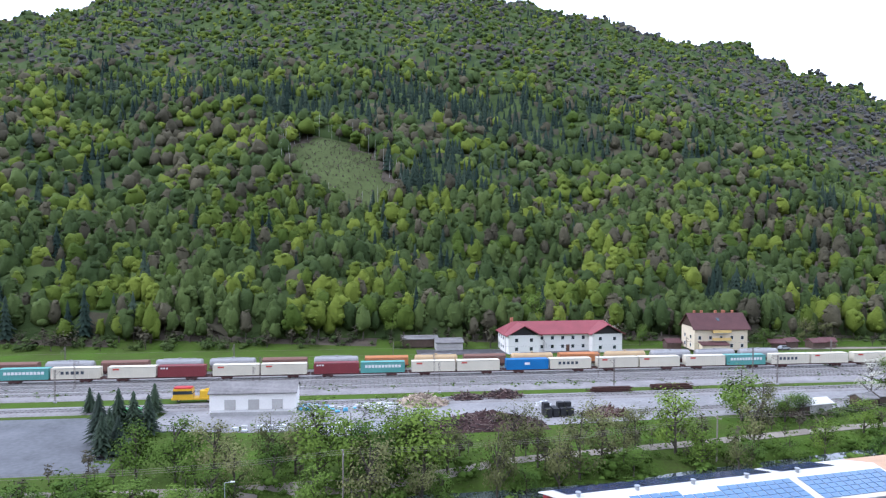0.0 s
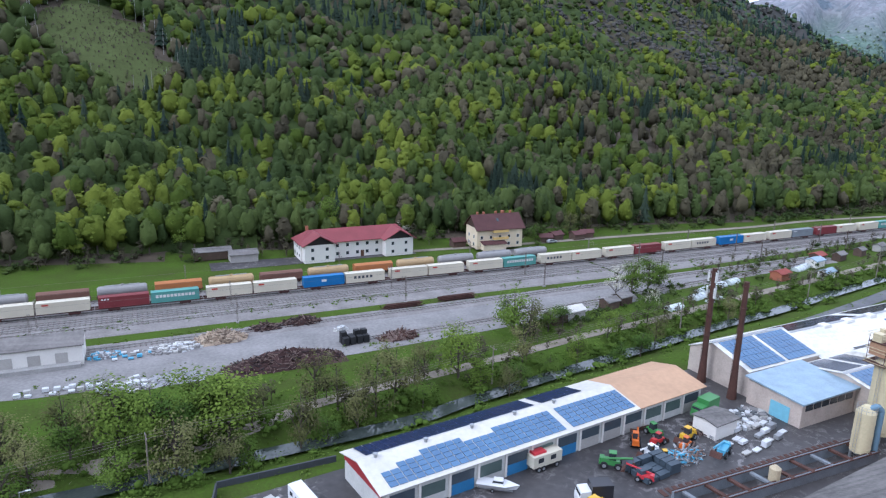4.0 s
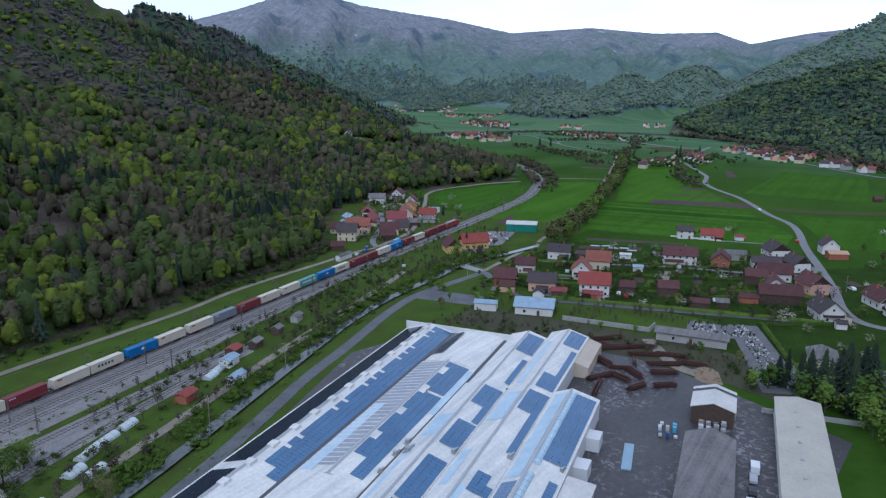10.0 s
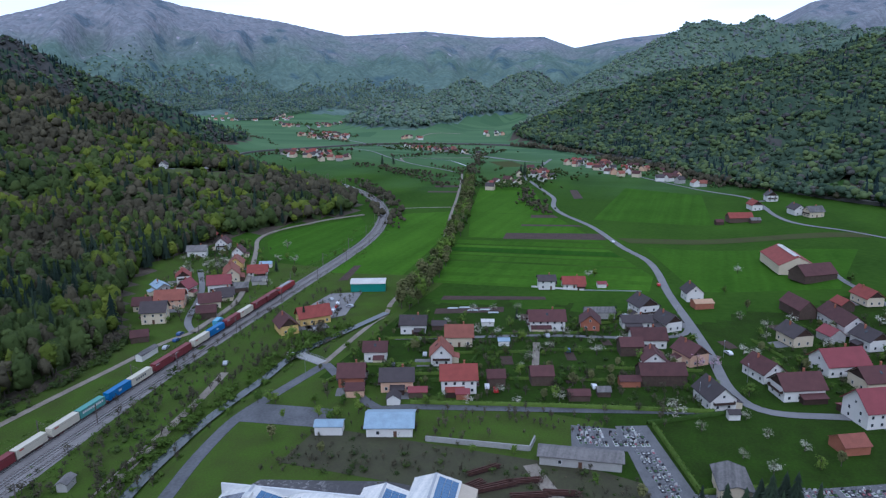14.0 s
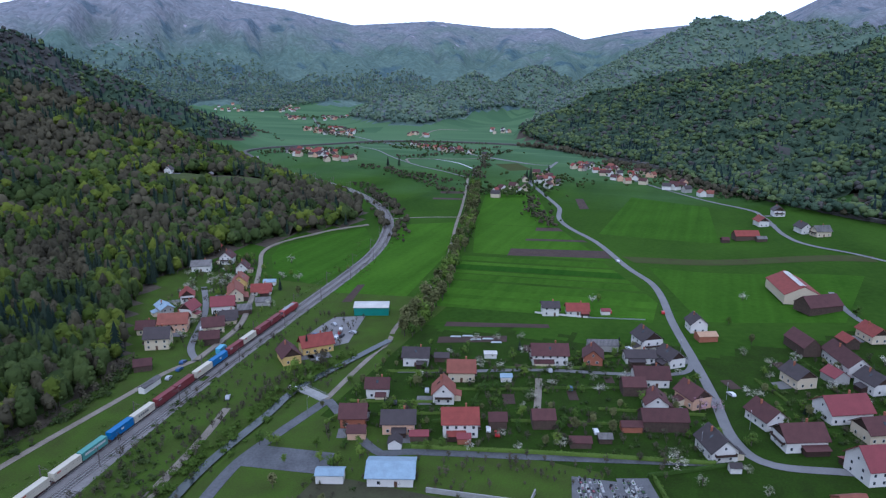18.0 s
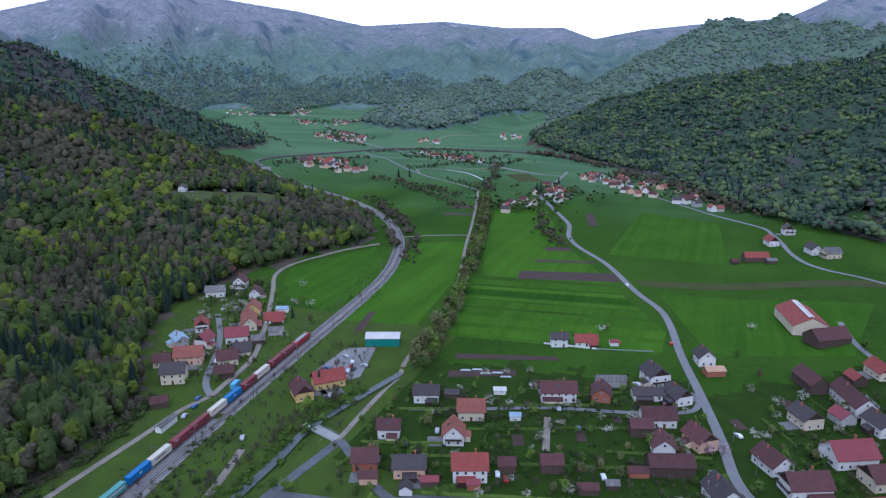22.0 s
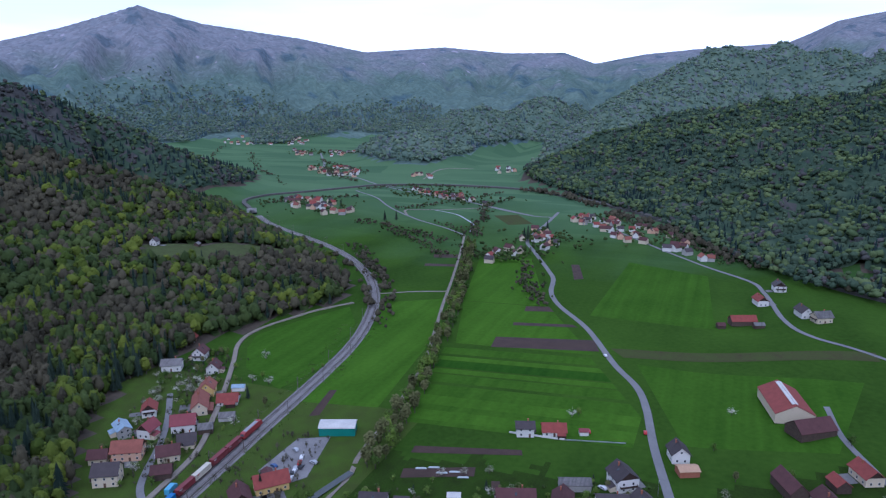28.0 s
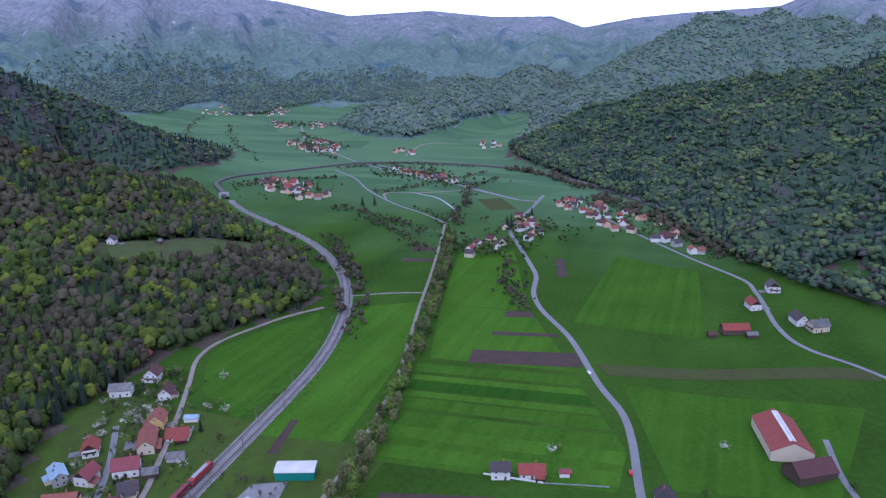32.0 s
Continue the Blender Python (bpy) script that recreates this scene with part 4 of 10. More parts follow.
REDMARK = plain("red_lettering", (0.45, 0.06, 0.04), 0.6)
WAGON = plain("wagon_frame_rust", (0.080, 0.036, 0.032), 0.85, size=1.5)
cont_cache = {}


def container_mesh(colour):
    """A 40 foot container with pressed, ribbed walls, corner posts and a rail above and below."""
    if colour in cont_cache:
        return cont_cache[colour]
    L, W, Hh = 12.19, 2.44, 2.9
    g = Geo()
    g.box(0, 0, 0.12, L - 0.1, W - 0.12, Hh - 0.2)
    g.box(0, 0, Hh - 0.1, L, W, 0.06)
    for sx in (-1, 1):
        for sy in (-1, 1):
            g.box(sx * (L / 2 - 0.08), sy * (W / 2 - 0.08), 0, 0.16, 0.16, Hh)
    for sy in (-1, 1):
        g.box(0, sy * (W / 2 - 0.05), 0, L - 0.32, 0.1, 0.16)
        g.box(0, sy * (W / 2 - 0.05), Hh - 0.12, L - 0.32, 0.1, 0.12)
        for k in range(20):
            g.box(-L / 2 + 0.6 + k * (L - 1.2) / 19, sy * (W / 2 - 0.045), 0.16, 0.26, 0.05, Hh - 0.3)
    cont_cache[colour] = g.mesh("container_body", CONT[colour])
    return cont_cache[colour]


def bars(widths, h, z, x0, y, mat, parent, gap=0.22):
    x = x0
    for w in widths:
        g = Geo()
        g.box(x + w / 2, y, z, w, 0.03, h)
        x += w + gap
        part("mark", g, mat, parent)


def container(x, y, z, a, colour, k):
    names = {"white": "off-white", "red": "maroon red", "teal": "teal green", "blue": "bright blue", "grey": "slate grey"}
    t = thing("container", x, y, z, a, "%s ribbed steel shipping container on a flat wagon" % names[colour], "shipping container", "containers on the train")
    part("body", container_mesh(colour), None, t)
    g = Geo()
    for s in (-0.6, 0.6):
        g.box(6.13, s, 0.2, 0.05, 1.1, 2.45)
        g.box(6.17, s * 0.5, 0.25, 0.04, 0.05, 2.3)
    part("door", g, CONT[colour], t)
    if colour == "teal":
        bars([0.7] * 11, 0.75, 1.35, -4.9, -1.215, MARK, t)
    elif colour == "blue":
        bars([1.5], 0.7, 1.3, -0.8, -1.215, MARK, t)
    elif colour == "white" and k % 5 == 3:
        bars([0.75] * 5, 0.8, 1.2, -3.6, -1.215, plain("dark_lettering", (0.05, 0.06, 0.08), 0.6) if "dark_lettering" not in bpy.data.materials else bpy.data.materials["dark_lettering"], t, 0.5)
    elif colour == "white":
        bars([1.6], 0.45, 2.05, -4.8, -1.215, REDMARK, t)
    else:
        bars([0.5, 0.5, 0.5], 0.4, 2.1, -5.4, -1.215, MARK, t)


wagon_geo = {}


def wagon_parts(L):
    if not wagon_geo:
        g = Geo()
        for s in (-0.9, 0.9):
            g.box(0, s, 0.75, L, 0.16, 0.42)
        for k in range(9):
            g.box(-L / 2 + 0.4 + k * (L - 0.8) / 8, 0, 0.9, 0.2, 2.6, 0.2)
        wagon_geo["frame"] = g.mesh("frame", WAGON)
        g = Geo()
        g.box(0, 0, 0.42, 2.6, 1.9, 0.3)
        for s in (-0.95, 0.95):
            g.box(0, s, 0.3, 2.9, 0.14, 0.4)
        wagon_geo["bogie"] = g.mesh("bogie", WAGON)
        g = Geo()
        for s in (-0.75, 0.75):
            g.tube((0, s - 0.07, 0), (0, s + 0.07, 0), 0.46, 14)
        g.tube((0, -0.75, 0), (0, 0.75, 0), 0.08, 6)
        wagon_geo["wheelset"] = g.mesh("wheelset", RUST)
        g = Geo()
        g.tube((-0.3, 0, 1.05), (0.36, 0, 1.05), 0.16, 10, r2=0.24)
        wagon_geo["buffers"] = g.mesh("buffer", RUST)
    return wagon_geo


def wagon(s, L, off=0.0):
    x, y, a = on_rail(s, off)
    t = thing("flat_wagon", x, y, 0.52, a, "low rust-brown container flat wagon on rails", "railway wagon", "wagons of the train")
    g = wagon_parts(L)
    part("frame", g["frame"], None, t)
    for e in (-1, 1):
        b = part("bogie", g["bogie"], None, t)
        b.location = (e * (L / 2 - 4.2), 0, 0)
        for w in (-0.9, 0.9):
            ws = part("wheelset", g["wheelset"], None, b)
            ws.location = (w, 0, 0.46)
        for w in (-0.87, 0.87):
            f = part("buffer", g["buffers"], None, t)
            f.matrix_basis = pose(e * (L / 2), w, 0, 0, 0, 0 if e > 0 else 180)
    return x, y, a


TRAIN_HEAD = at_x(437)
ORDER = ("red red white red blue white red red white blue teal white white red grey white white blue white white red white white white teal white white white white blue "
         "white white teal red white white red white white teal red white blue white white red white white").split()
pos = TRAIN_HEAD - 20
for k in range(0, len(ORDER), 2):
    s = pos - 13.2
    wagon(s, 26.0)
    for j, e in ((0, 6.35), (1, -6.35)):
        x, y, a = on_rail(s + e)
        container(x, y, 1.63, a, ORDER[k + j], k + j)
    pos -= 26.9

# the engine at the head
x, y, a = on_rail(TRAIN_HEAD - 9.6)
loco = thing("locomotive", x, y, 0.52, a, "red electric locomotive heading a container train", "locomotive")
LOCO = plain("red_engine_paint", (0.32, 0.035, 0.035), 0.4, size=4)
g = Geo()
prof = [(-9.2, 1.0), (9.2, 1.0), (9.2, 2.2), (8.3, 3.75), (-8.3, 3.75), (-9.2, 2.2)]
g.solid([(p, 1.45, q) for p, q in prof], [(p, -1.45, q) for p, q in prof])
part("body", g, LOCO, loco)
g = Geo()
g.box(0, 0, 3.75, 12, 2.0, 0.3, taper=0.94)
part("roof_equipment", g, STEEL, loco)
for e in (-1, 1):
    g = Geo()
    g.box(e * 5.6, 0, 0.35, 4.4, 2.4, 0.65)
    part("bogie", g, WAGON, loco)
    g = Geo()
    g.face([(e * 9.1, -1.1, 2.42), (e * 9.1, 1.1, 2.42), (e * 8.55, 1.05, 3.35), (e * 8.55, -1.05, 3.35)][::e])
    part("windscreen", g, GLASS, loco)
    g = Geo()
    g.tube((e * 4.5, 0, 4.05), (e * 5.8, 0, 4.9), 0.05, 6)
    g.tube((e * 5.8, 0, 4.9), (e * 4.6, 0, 5.5), 0.04, 6)
    g.tube((e * 4.6, -0.8, 5.5), (e * 4.6, 0.8, 5.5), 0.05, 6)
    part("pantograph", g, STEEL, loco)

# tank and hopper wagons standing behind the train
TANKS = [plain("grey_tank", (0.30, 0.29, 0.28), 0.5, size=2), plain("orange_hopper", (0.42, 0.16, 0.05), 0.7, size=2), plain("tan_tank", (0.46, 0.32, 0.16), 0.6, size=2), plain("dull_brown_wagon", (0.17, 0.085, 0.06), 0.8, size=2)]
tank_kinds = [0, 0, 0, 3, 0, 3, 0, 0, 3, 0, 1, 2, 3, 2, 1, 2, 0, 0, 0]
for k, q in enumerate(tank_kinds):
    x, y, a = on_rail(at_x(-160) + k * 14.6, 10.2)
    nm = ["grey cylindrical tank wagon", "orange open goods wagon", "tan cylindrical tank wagon", "brown covered goods wagon"][q]
    t = thing("tank_wagon" if q in (0, 2) else "goods_wagon", x, y, 0.52, a, nm + " standing on a station track", "railway wagon", "wagons standing in the station")
    g = Geo()
    g.box(0, 0, 0.75, 13.2, 2.4, 0.3)
    part("frame", g, WAGON, t)
    g = Geo()
    if q in (0, 2):
        g.tube((-5.9, 0, 2.4), (5.9, 0, 2.4), 1.35, 18)
        g.tube((-6.35, 0, 2.4), (-5.9, 0, 2.4), 0.95, 18, r2=1.35)
        g.tube((5.9, 0, 2.4), (6.35, 0, 2.4), 1.35, 18, r2=0.95)
        part("tank", g, TANKS[q], t)
        d = Geo()
        d.cyl(0, 0, 3.65, 0.45, 0.35)
        part("dome", d, TANKS[q], t)
        d = Geo()
        d.box(0, 0, 3.8, 9, 0.5, 0.06)
        part("walkway", d, STEEL, t)
    else:
        g.box(0, 0, 1.05, 12.6, 2.7, 2.2)
        for r in range(9):
            for sy in (-1, 1):
                g.box(-6 + r * 1.5, sy * 1.38, 1.05, 0.14, 0.1, 2.2)
        part("body", g, TANKS[q], t)
        d = Geo()
        d.solid([(-6.3, -1.35, 3.25), (6.3, -1.35, 3.25), (6.3, 1.35, 3.25), (-6.3, 1.35, 3.25)], [(-6.3, -0.5, 3.6), (6.3, -0.5, 3.6), (6.3, 0.5, 3.6), (-6.3, 0.5, 3.6)])
        part("roof", d, TANKS[q], t)
    for e in (-1, 1):
        b = part("bogie", wagon_parts(26)["bogie"], None, t)
        b.location = (e * 4.4, 0, 0)
        for w in (-0.9, 0.9):
            part("wheelset", wagon_parts(26)["wheelset"], None, b).location = (w, 0, 0.46)

# overhead line masts
MAST = plain("mast_steel", (0.20, 0.17, 0.15), 0.7, 0.3)
g = Geo()
g.box(0, 0, 0, 0.7, 0.7, 0.4)
mast_foot = g.mesh("footing", CONCRETE)
g = Geo()
for sx in (-1, 1):
    g.box(sx * 0.14, 0, 0.3, 0.06, 0.2, 7.6)
for k in range(12):
    g.box(0, 0, 0.5 + k * 0.62, 0.3, 0.16, 0.05)
mast_post = g.mesh("post", MAST)
g = Geo()
g.tube((0, 0, 6.4), (0, -3.1, 6.9), 0.05, 6)
g.tube((0, 0, 7.6), (0, -3.1, 6.9), 0.04, 6)
g.tube((0, -2.9, 6.9), (0, -2.9, 5.8), 0.03, 6)
mast_arm = g.mesh("bracket", MAST)
first = None
for off, x0, x1, flip in ((2.7, 120, 950, 0), (-7.8, -140, 950, 180), (12.4, -150, 110, 0), (-19.5, -140, 250, 180)):
    s = at_x(x0)
    while s < at_x(x1):
        x, y, a = on_rail(s, off)
        if first is None:
            first = thing("catenary_mast", x, y, 0.0, a, "slim brown steel overhead line mast beside the rails", "railway mast", "overhead line masts")
            part("footing", mast_foot, None, first)
            part("post", mast_post, None, first)
            part("bracket", mast_arm, None, first)
            first.matrix_basis = pose(x, y, 0, 0, 0, math.degrees(a) + flip)
        else:
            copy_thing(first, pose(x, y, 0, 0, 0, math.degrees(a) + flip))
        s += 46
for off in (0.0, -5.0, 10.2, -10.2):
    g = Geo()
    end = 950 if off in (0.0, -5.0) else 180
    s = np.arange(at_x(-150), at_x(end), 23.0)
    g.pipe([on_rail(a, off)[:2] + (6.2,) for a in s], 0.02, 3)
    tagged(part("contact_wire", g, MAST), "thin overhead contact wire above the track", "wire")


# ---- trees ----
def ico():
    p = (1 + 5 ** 0.5) / 2
    v = np.array([(-1, p, 0), (1, p, 0), (-1, -p, 0), (1, -p, 0), (0, -1, p), (0, 1, p), (0, -1, -p), (0, 1, -p), (p, 0, -1), (p, 0, 1), (-p, 0, -1), (-p, 0, 1)]) / np.hypot(1, p)
    f = np.array([(0, 11, 5), (0, 5, 1), (0, 1, 7), (0, 7, 10), (0, 10, 11), (1, 5, 9), (5, 11, 4), (11, 10, 2), (10, 7, 6), (7, 1, 8), (3, 9, 4), (3, 4, 2), (3, 2, 6), (3, 6, 8), (3, 8, 9), (4, 9, 5), (2, 4, 11), (6, 2, 10), (8, 6, 7), (9, 8, 1)])
    return v, f


ICO_V, ICO_F = ico()


def bar(a, b, r, r2, n=4):
    a, b = np.array(a, float), np.array(b, float)
    d = (b - a) / np.linalg.norm(b - a)
    u = np.cross(d, (0.3, 0.9, 0.2))
    u /= np.linalg.norm(u)
    w = np.cross(d, u)
    ang = np.arange(n) * 2 * np.pi / n
    ring = np.cos(ang)[:, None] * u + np.sin(ang)[:, None] * w
    v = np.vstack([a + ring * r, b + ring * r2])
    f = []
    for k in range(n):
        m = (k + 1) % n
        f += [(k, m, n + m), (k, n + m, n + k)]
    return v, np.array(f)


def join(pieces):
    v, f, n = [], [], 0
    for a, b in pieces:
        v.append(a)
        f.append(b + n)
        n += len(a)
    return np.vstack(v), np.vstack(f)


def leaf_cards(r, centres, size, rnd):
    """Small bent leaf sprays, two triangles each, that face out of the crown and up (r: its middle; "free" for any way)."""
    v, f = [], []
    free = isinstance(r, str)
    r = np.array((0, 0, 0.42) if r is None or free else r)
    for c, s in zip(centres, size):
        q = rnd.normal(size=(2, 3))
        out = (c - r) / max(1e-6, np.linalg.norm(c - r))
        n = q[0] if free else q[0] * 0.42 + out + np.array([0, 0, 0.45])
        n = n / np.linalg.norm(n)
        a = np.cross(n, q[1])
        a = a / np.linalg.norm(a)
        b = np.cross(n, a)
        a, b, n = a * s, b * s * 0.75, n * s * 0.25
        k = len(v) * 4
        v.append(np.array([c - a, c + b + n, c + a, c - b + n]))
        f += [(k, k + 1, k + 2), (k, k + 2, k + 3)]
    return np.vstack(v), np.array(f)


def crown(rnd, lumps, cards, wide=0.30, tall=0.36, mid=0.60, lump=0.55):
    """Foliage of a tree one metre high: overlapping uneven clumps with loose sprays round them."""
    pieces = []
    for k in range(lumps):
        a, e = rnd.uniform(0, 6.28), rnd.uniform(-0.9, 1.0)
        out = 0.62 * rnd.uniform(0.55, 1.0) if lumps > 1 else 0
        c = np.array([math.cos(a) * wide * out * math.sqrt(max(0.1, 1 - e * e * 0.7)), math.sin(a) * wide * out * math.sqrt(max(0.1, 1 - e * e * 0.7)), mid + tall * e * 0.62])
        s = lump * rnd.uniform(0.75, 1.2) if lumps > 1 else 0.95
        v = ICO_V * (1 + rnd.uniform(-0.24, 0.24, (12, 1))) * np.array([wide * s, wide * s, tall * s * 0.85])
        pieces.append((v + c, ICO_F))
    if cards:
        d = rnd.normal(size=(cards, 3))
        d /= np.linalg.norm(d, axis=1)[:, None]
        d[:, 2] = np.where(d[:, 2] < -0.55, -d[:, 2], d[:, 2])
        c = d * rnd.uniform(0.72, 1.08, (cards, 1)) * np.array([wide, wide, tall]) + np.array([0, 0, mid])
        pieces.append(leaf_cards(None, c, rnd.uniform(0.03, 0.07, cards), rnd))
    return join(pieces)


def limbs(rnd, count, base=0.0):
    pieces = [bar((0, 0, base), (rnd.normal() * 0.01, rnd.normal() * 0.01, 0.62), 0.022, 0.010, 5)]
    for k in range(count):
        a, z = rnd.uniform(0, 6.28), rnd.uniform(0.25, 0.6)
        q = rnd.uniform(0.14, 0.26)
        pieces.append(bar((0, 0, z), (math.cos(a) * q, math.sin(a) * q, z + rnd.uniform(0.12, 0.3)), 0.010, 0.003, 3))
    return join(pieces)


def fir(rnd, tiers, n=7):
    """Needles of a conifer: ragged, drooping whorls."""
    pieces = []
    for k in range(tiers):
        z0 = 0.10 + 0.80 * k / tiers
        r = 0.19 * (1 - k / tiers * 0.88) * rnd.uniform(0.85, 1.15)
        ang = np.arange(n * 2) * np.pi / n + rnd.uniform(0, 6)
        rr = r * np.where(np.arange(n * 2) % 2, 0.55, 1.0) * rnd.uniform(0.8, 1.2, n * 2)
        ring = np.stack([np.cos(ang) * rr, np.sin(ang) * rr, np.where(np.arange(n * 2) % 2, z0 + 0.03, z0 - 0.02)], 1)
        v = np.vstack([ring, [(0, 0, min(1.0, z0 + 1.5 / tiers))]])
        m = n * 2
        pieces.append((v, np.array([(i, (i + 1) % m, m) for i in range(m)])))
    return join(pieces)


def twigs(rnd, count):
    """The thin, budding crown of a tree that is hardly in leaf."""
    d = rnd.normal(size=(count, 3))
    d /= np.linalg.norm(d, axis=1)[:, None]
    c = d * rnd.uniform(0.35, 1.0, (count, 1)) * np.array([0.24, 0.24, 0.34]) + np.array([0, 0, 0.64])
    return leaf_cards(None, c, rnd.uniform(0.04, 0.09, count), rnd)


def big_mesh(name, verts, tris, mats, slots=None, tone=None):
    me = bpy.data.meshes.new(name)
    me.vertices.add(len(verts))
    me.vertices.foreach_set("co", np.ascontiguousarray(verts, dtype=np.float32).ravel())
    me.loops.add(tris.size)
    me.loops.foreach_set("vertex_index", np.ascontiguousarray(tris, dtype=np.int32).ravel())
    me.polygons.add(len(tris))
    me.polygons.foreach_set("loop_start", np.arange(0, tris.size, 3))
    me.polygons.foreach_set("loop_total", np.full(len(tris), 3))
    for m in mats:
        me.materials.append(m)
    if slots is not None:
        me.polygons.foreach_set("material_index", np.ascontiguousarray(slots, dtype=np.int32))
    if tone is not None:
        me.attributes.new("tone", "FLOAT", "POINT").data.foreach_set("value", np.ascontiguousarray(tone, dtype=np.float32))
    me.update(calc_edges=True)
    return me


def plant(name, templates, xy, z, tall, wide, material, label, rnd):
    """Many trees of one kind as one mesh: template after template, turned and sized tree by tree."""
    vs, fs, ss, ts, n = [], [], [], [], 0
    which = rnd.randint(0, len(templates), len(xy))
    tone = np.clip(0.46 + 0.24 * rnd.normal(size=len(xy)) + 0.24 * waves(xy[:, 0], xy[:, 1], 120, 31), 0, 1)
    for k, (v, f, s) in enumerate(templates):
        i = np.where(which == k)[0]
        if not len(i):
            continue
        a = rnd.uniform(0, 6.28, len(i))
        c, sn = np.cos(a)[:, None], np.sin(a)[:, None]
        w, h = wide[i][:, None], tall[i][:, None]
        x = (v[None, :, 0] * c - v[None, :, 1] * sn) * w * h + xy[i, 0][:, None]
        y = (v[None, :, 0] * sn + v[None, :, 1] * c) * w * h + xy[i, 1][:, None]
        zz = v[None, :, 2] * h + z[i][:, None]
        vs.append(np.stack([x, y, zz], -1).reshape(-1, 3))
        fs.append((f[None] + (np.arange(len(i)) * len(v))[:, None, None] + n).reshape(-1, 3))
        ss.append(np.tile(s, len(i)))
        ts.append(np.repeat(tone[i], len(v)))
        n += len(i) * len(v)
    me = big_mesh(name, np.vstack(vs), np.vstack(fs), [material, BARK], np.concatenate(ss), np.concatenate(ts))
    me.shade_smooth()
    return tagged(part(name, me, None), label, "forest", kind="stuff")


def with_bark(leaf, wood):
    v, f = join([leaf, wood])
    return v, f, np.concatenate([np.zeros(len(leaf[1]), int), np.ones(len(wood[1]), int)])


def bare(leaf):
    return leaf[0], leaf[1], np.zeros(len(leaf[1]), int)


RT = np.random.RandomState(5)


def split_ico():
    """The icosahedron with each face split in four: 42 corners, 80 faces."""
    v, f, seen = [tuple(p) for p in ICO_V], [], {}

    def half(i, j):
        key = (min(i, j), max(i, j))
        if key not in seen:
            q = (np.array(v[i]) + np.array(v[j])) / 2
            v.append(tuple(q / np.linalg.norm(q)))
            seen[key] = len(v) - 1
        return seen[key]

    for i, j, k in ICO_F:
        x, y, z = half(i, j), half(j, k), half(k, i)
        f += [(i, x, z), (x, j, y), (z, y, k), (x, y, z)]
    return np.array(v), np.array(f)


BALL_V, BALL_F = split_ico()


def wood_crown(rnd, big, small, cards, wide, tall, mid, size=(0.03, 0.06)):
    """A forest crown: a tall uneven body, lesser boughs round it, loose sprays at the rim."""
    pieces = []
    for k in range(big):
        v = BALL_V * (1 + rnd.uniform(-0.26, 0.26, (42, 1)))
        s = 1.0 if k == 0 else rnd.uniform(0.55, 0.75)
        a = rnd.uniform(0, 6.28)
        c = np.array([0, 0, mid]) if k == 0 else np.array([math.cos(a) * wide * 0.55, math.sin(a) * wide * 0.55, mid + tall * rnd.uniform(-0.55, 0.45)])
        v = v * np.array([wide * 0.86 * s, wide * 0.86 * s, tall * 0.94 * s])
        v[:, :2] *= (1.06 - 0.20 * np.clip(v[:, 2:] / tall, -0.5, 1))
        pieces.append((v + c, BALL_F))
    for k in range(small):
        a, e = rnd.uniform(0, 6.28), rnd.uniform(-0.7, 0.9)
        r = wide * 0.74 * math.sqrt(max(0.12, 1 - e * e)) * (1.05 - 0.25 * e)
        v = ICO_V * (1 + rnd.uniform(-0.3, 0.3, (12, 1))) * np.array([0.40, 0.40, 0.34]) * wide * rnd.uniform(0.8, 1.35) * (1.0 if big else 1.75)
        r = r if big else r * 0.55
        pieces.append((v + np.array([math.cos(a) * r, math.sin(a) * r, mid + tall * e]), ICO_F))
    if cards:
        d = rnd.normal(size=(cards, 3))
        d /= np.linalg.norm(d, axis=1)[:, None]
        d[:, 2] = np.where(d[:, 2] < -0.5, -d[:, 2], d[:, 2])
        c = d * rnd.uniform(0.92, 1.14, (cards, 1)) * np.array([wide, wide, tall]) + np.array([0, 0, mid])
        pieces.append(leaf_cards(None, c, rnd.uniform(size[0], size[1], cards), rnd))
    return join(pieces)


NEAR = {0: [with_bark(wood_crown(RT, 2, 5, 36, RT.uniform(0.19, 0.27), RT.uniform(0.34, 0.42), 0.58, (0.018, 0.040)), limbs(RT, 1)) for k in range(10)], 1: [with_bark(wood_crown(RT, 2, 5, 36, RT.uniform(0.17, 0.26), RT.uniform(0.36, 0.43), 0.57, (0.018, 0.040)), limbs(RT, 1)) for k in range(10)],
        2: [with_bark(wood_crown(RT, 1, 5, 50, 0.19, 0.35, 0.62, (0.018, 0.038)), limbs(RT, 5)) for k in range(8)], 3: [bare(fir(RT, 9)) for k in range(6)]}
MIDDLE = {0: [bare(wood_crown(RT, 1, 3, 8, RT.uniform(0.25, 0.33), RT.uniform(0.31, 0.37), 0.60)) for k in range(8)], 1: [bare(wood_crown(RT, 1, 3, 8, RT.uniform(0.24, 0.31), RT.uniform(0.32, 0.38), 0.60)) for k in range(8)],
          2: [bare(wood_crown(RT, 1, 2, 10, 0.27, 0.33, 0.60)) for k in range(7)], 3: [bare(fir(RT, 6, 6)) for k in range(6)]}
FAR = {k: [bare(wood_crown(RT, 0, 3, 0, w, 0.26, 0.60)) for j in range(8)] for k, w in ((0, 0.29), (1, 0.28), (2, 0.28))}
FAR[3] = [bare(fir(RT, 3, 4)) for k in range(6)]


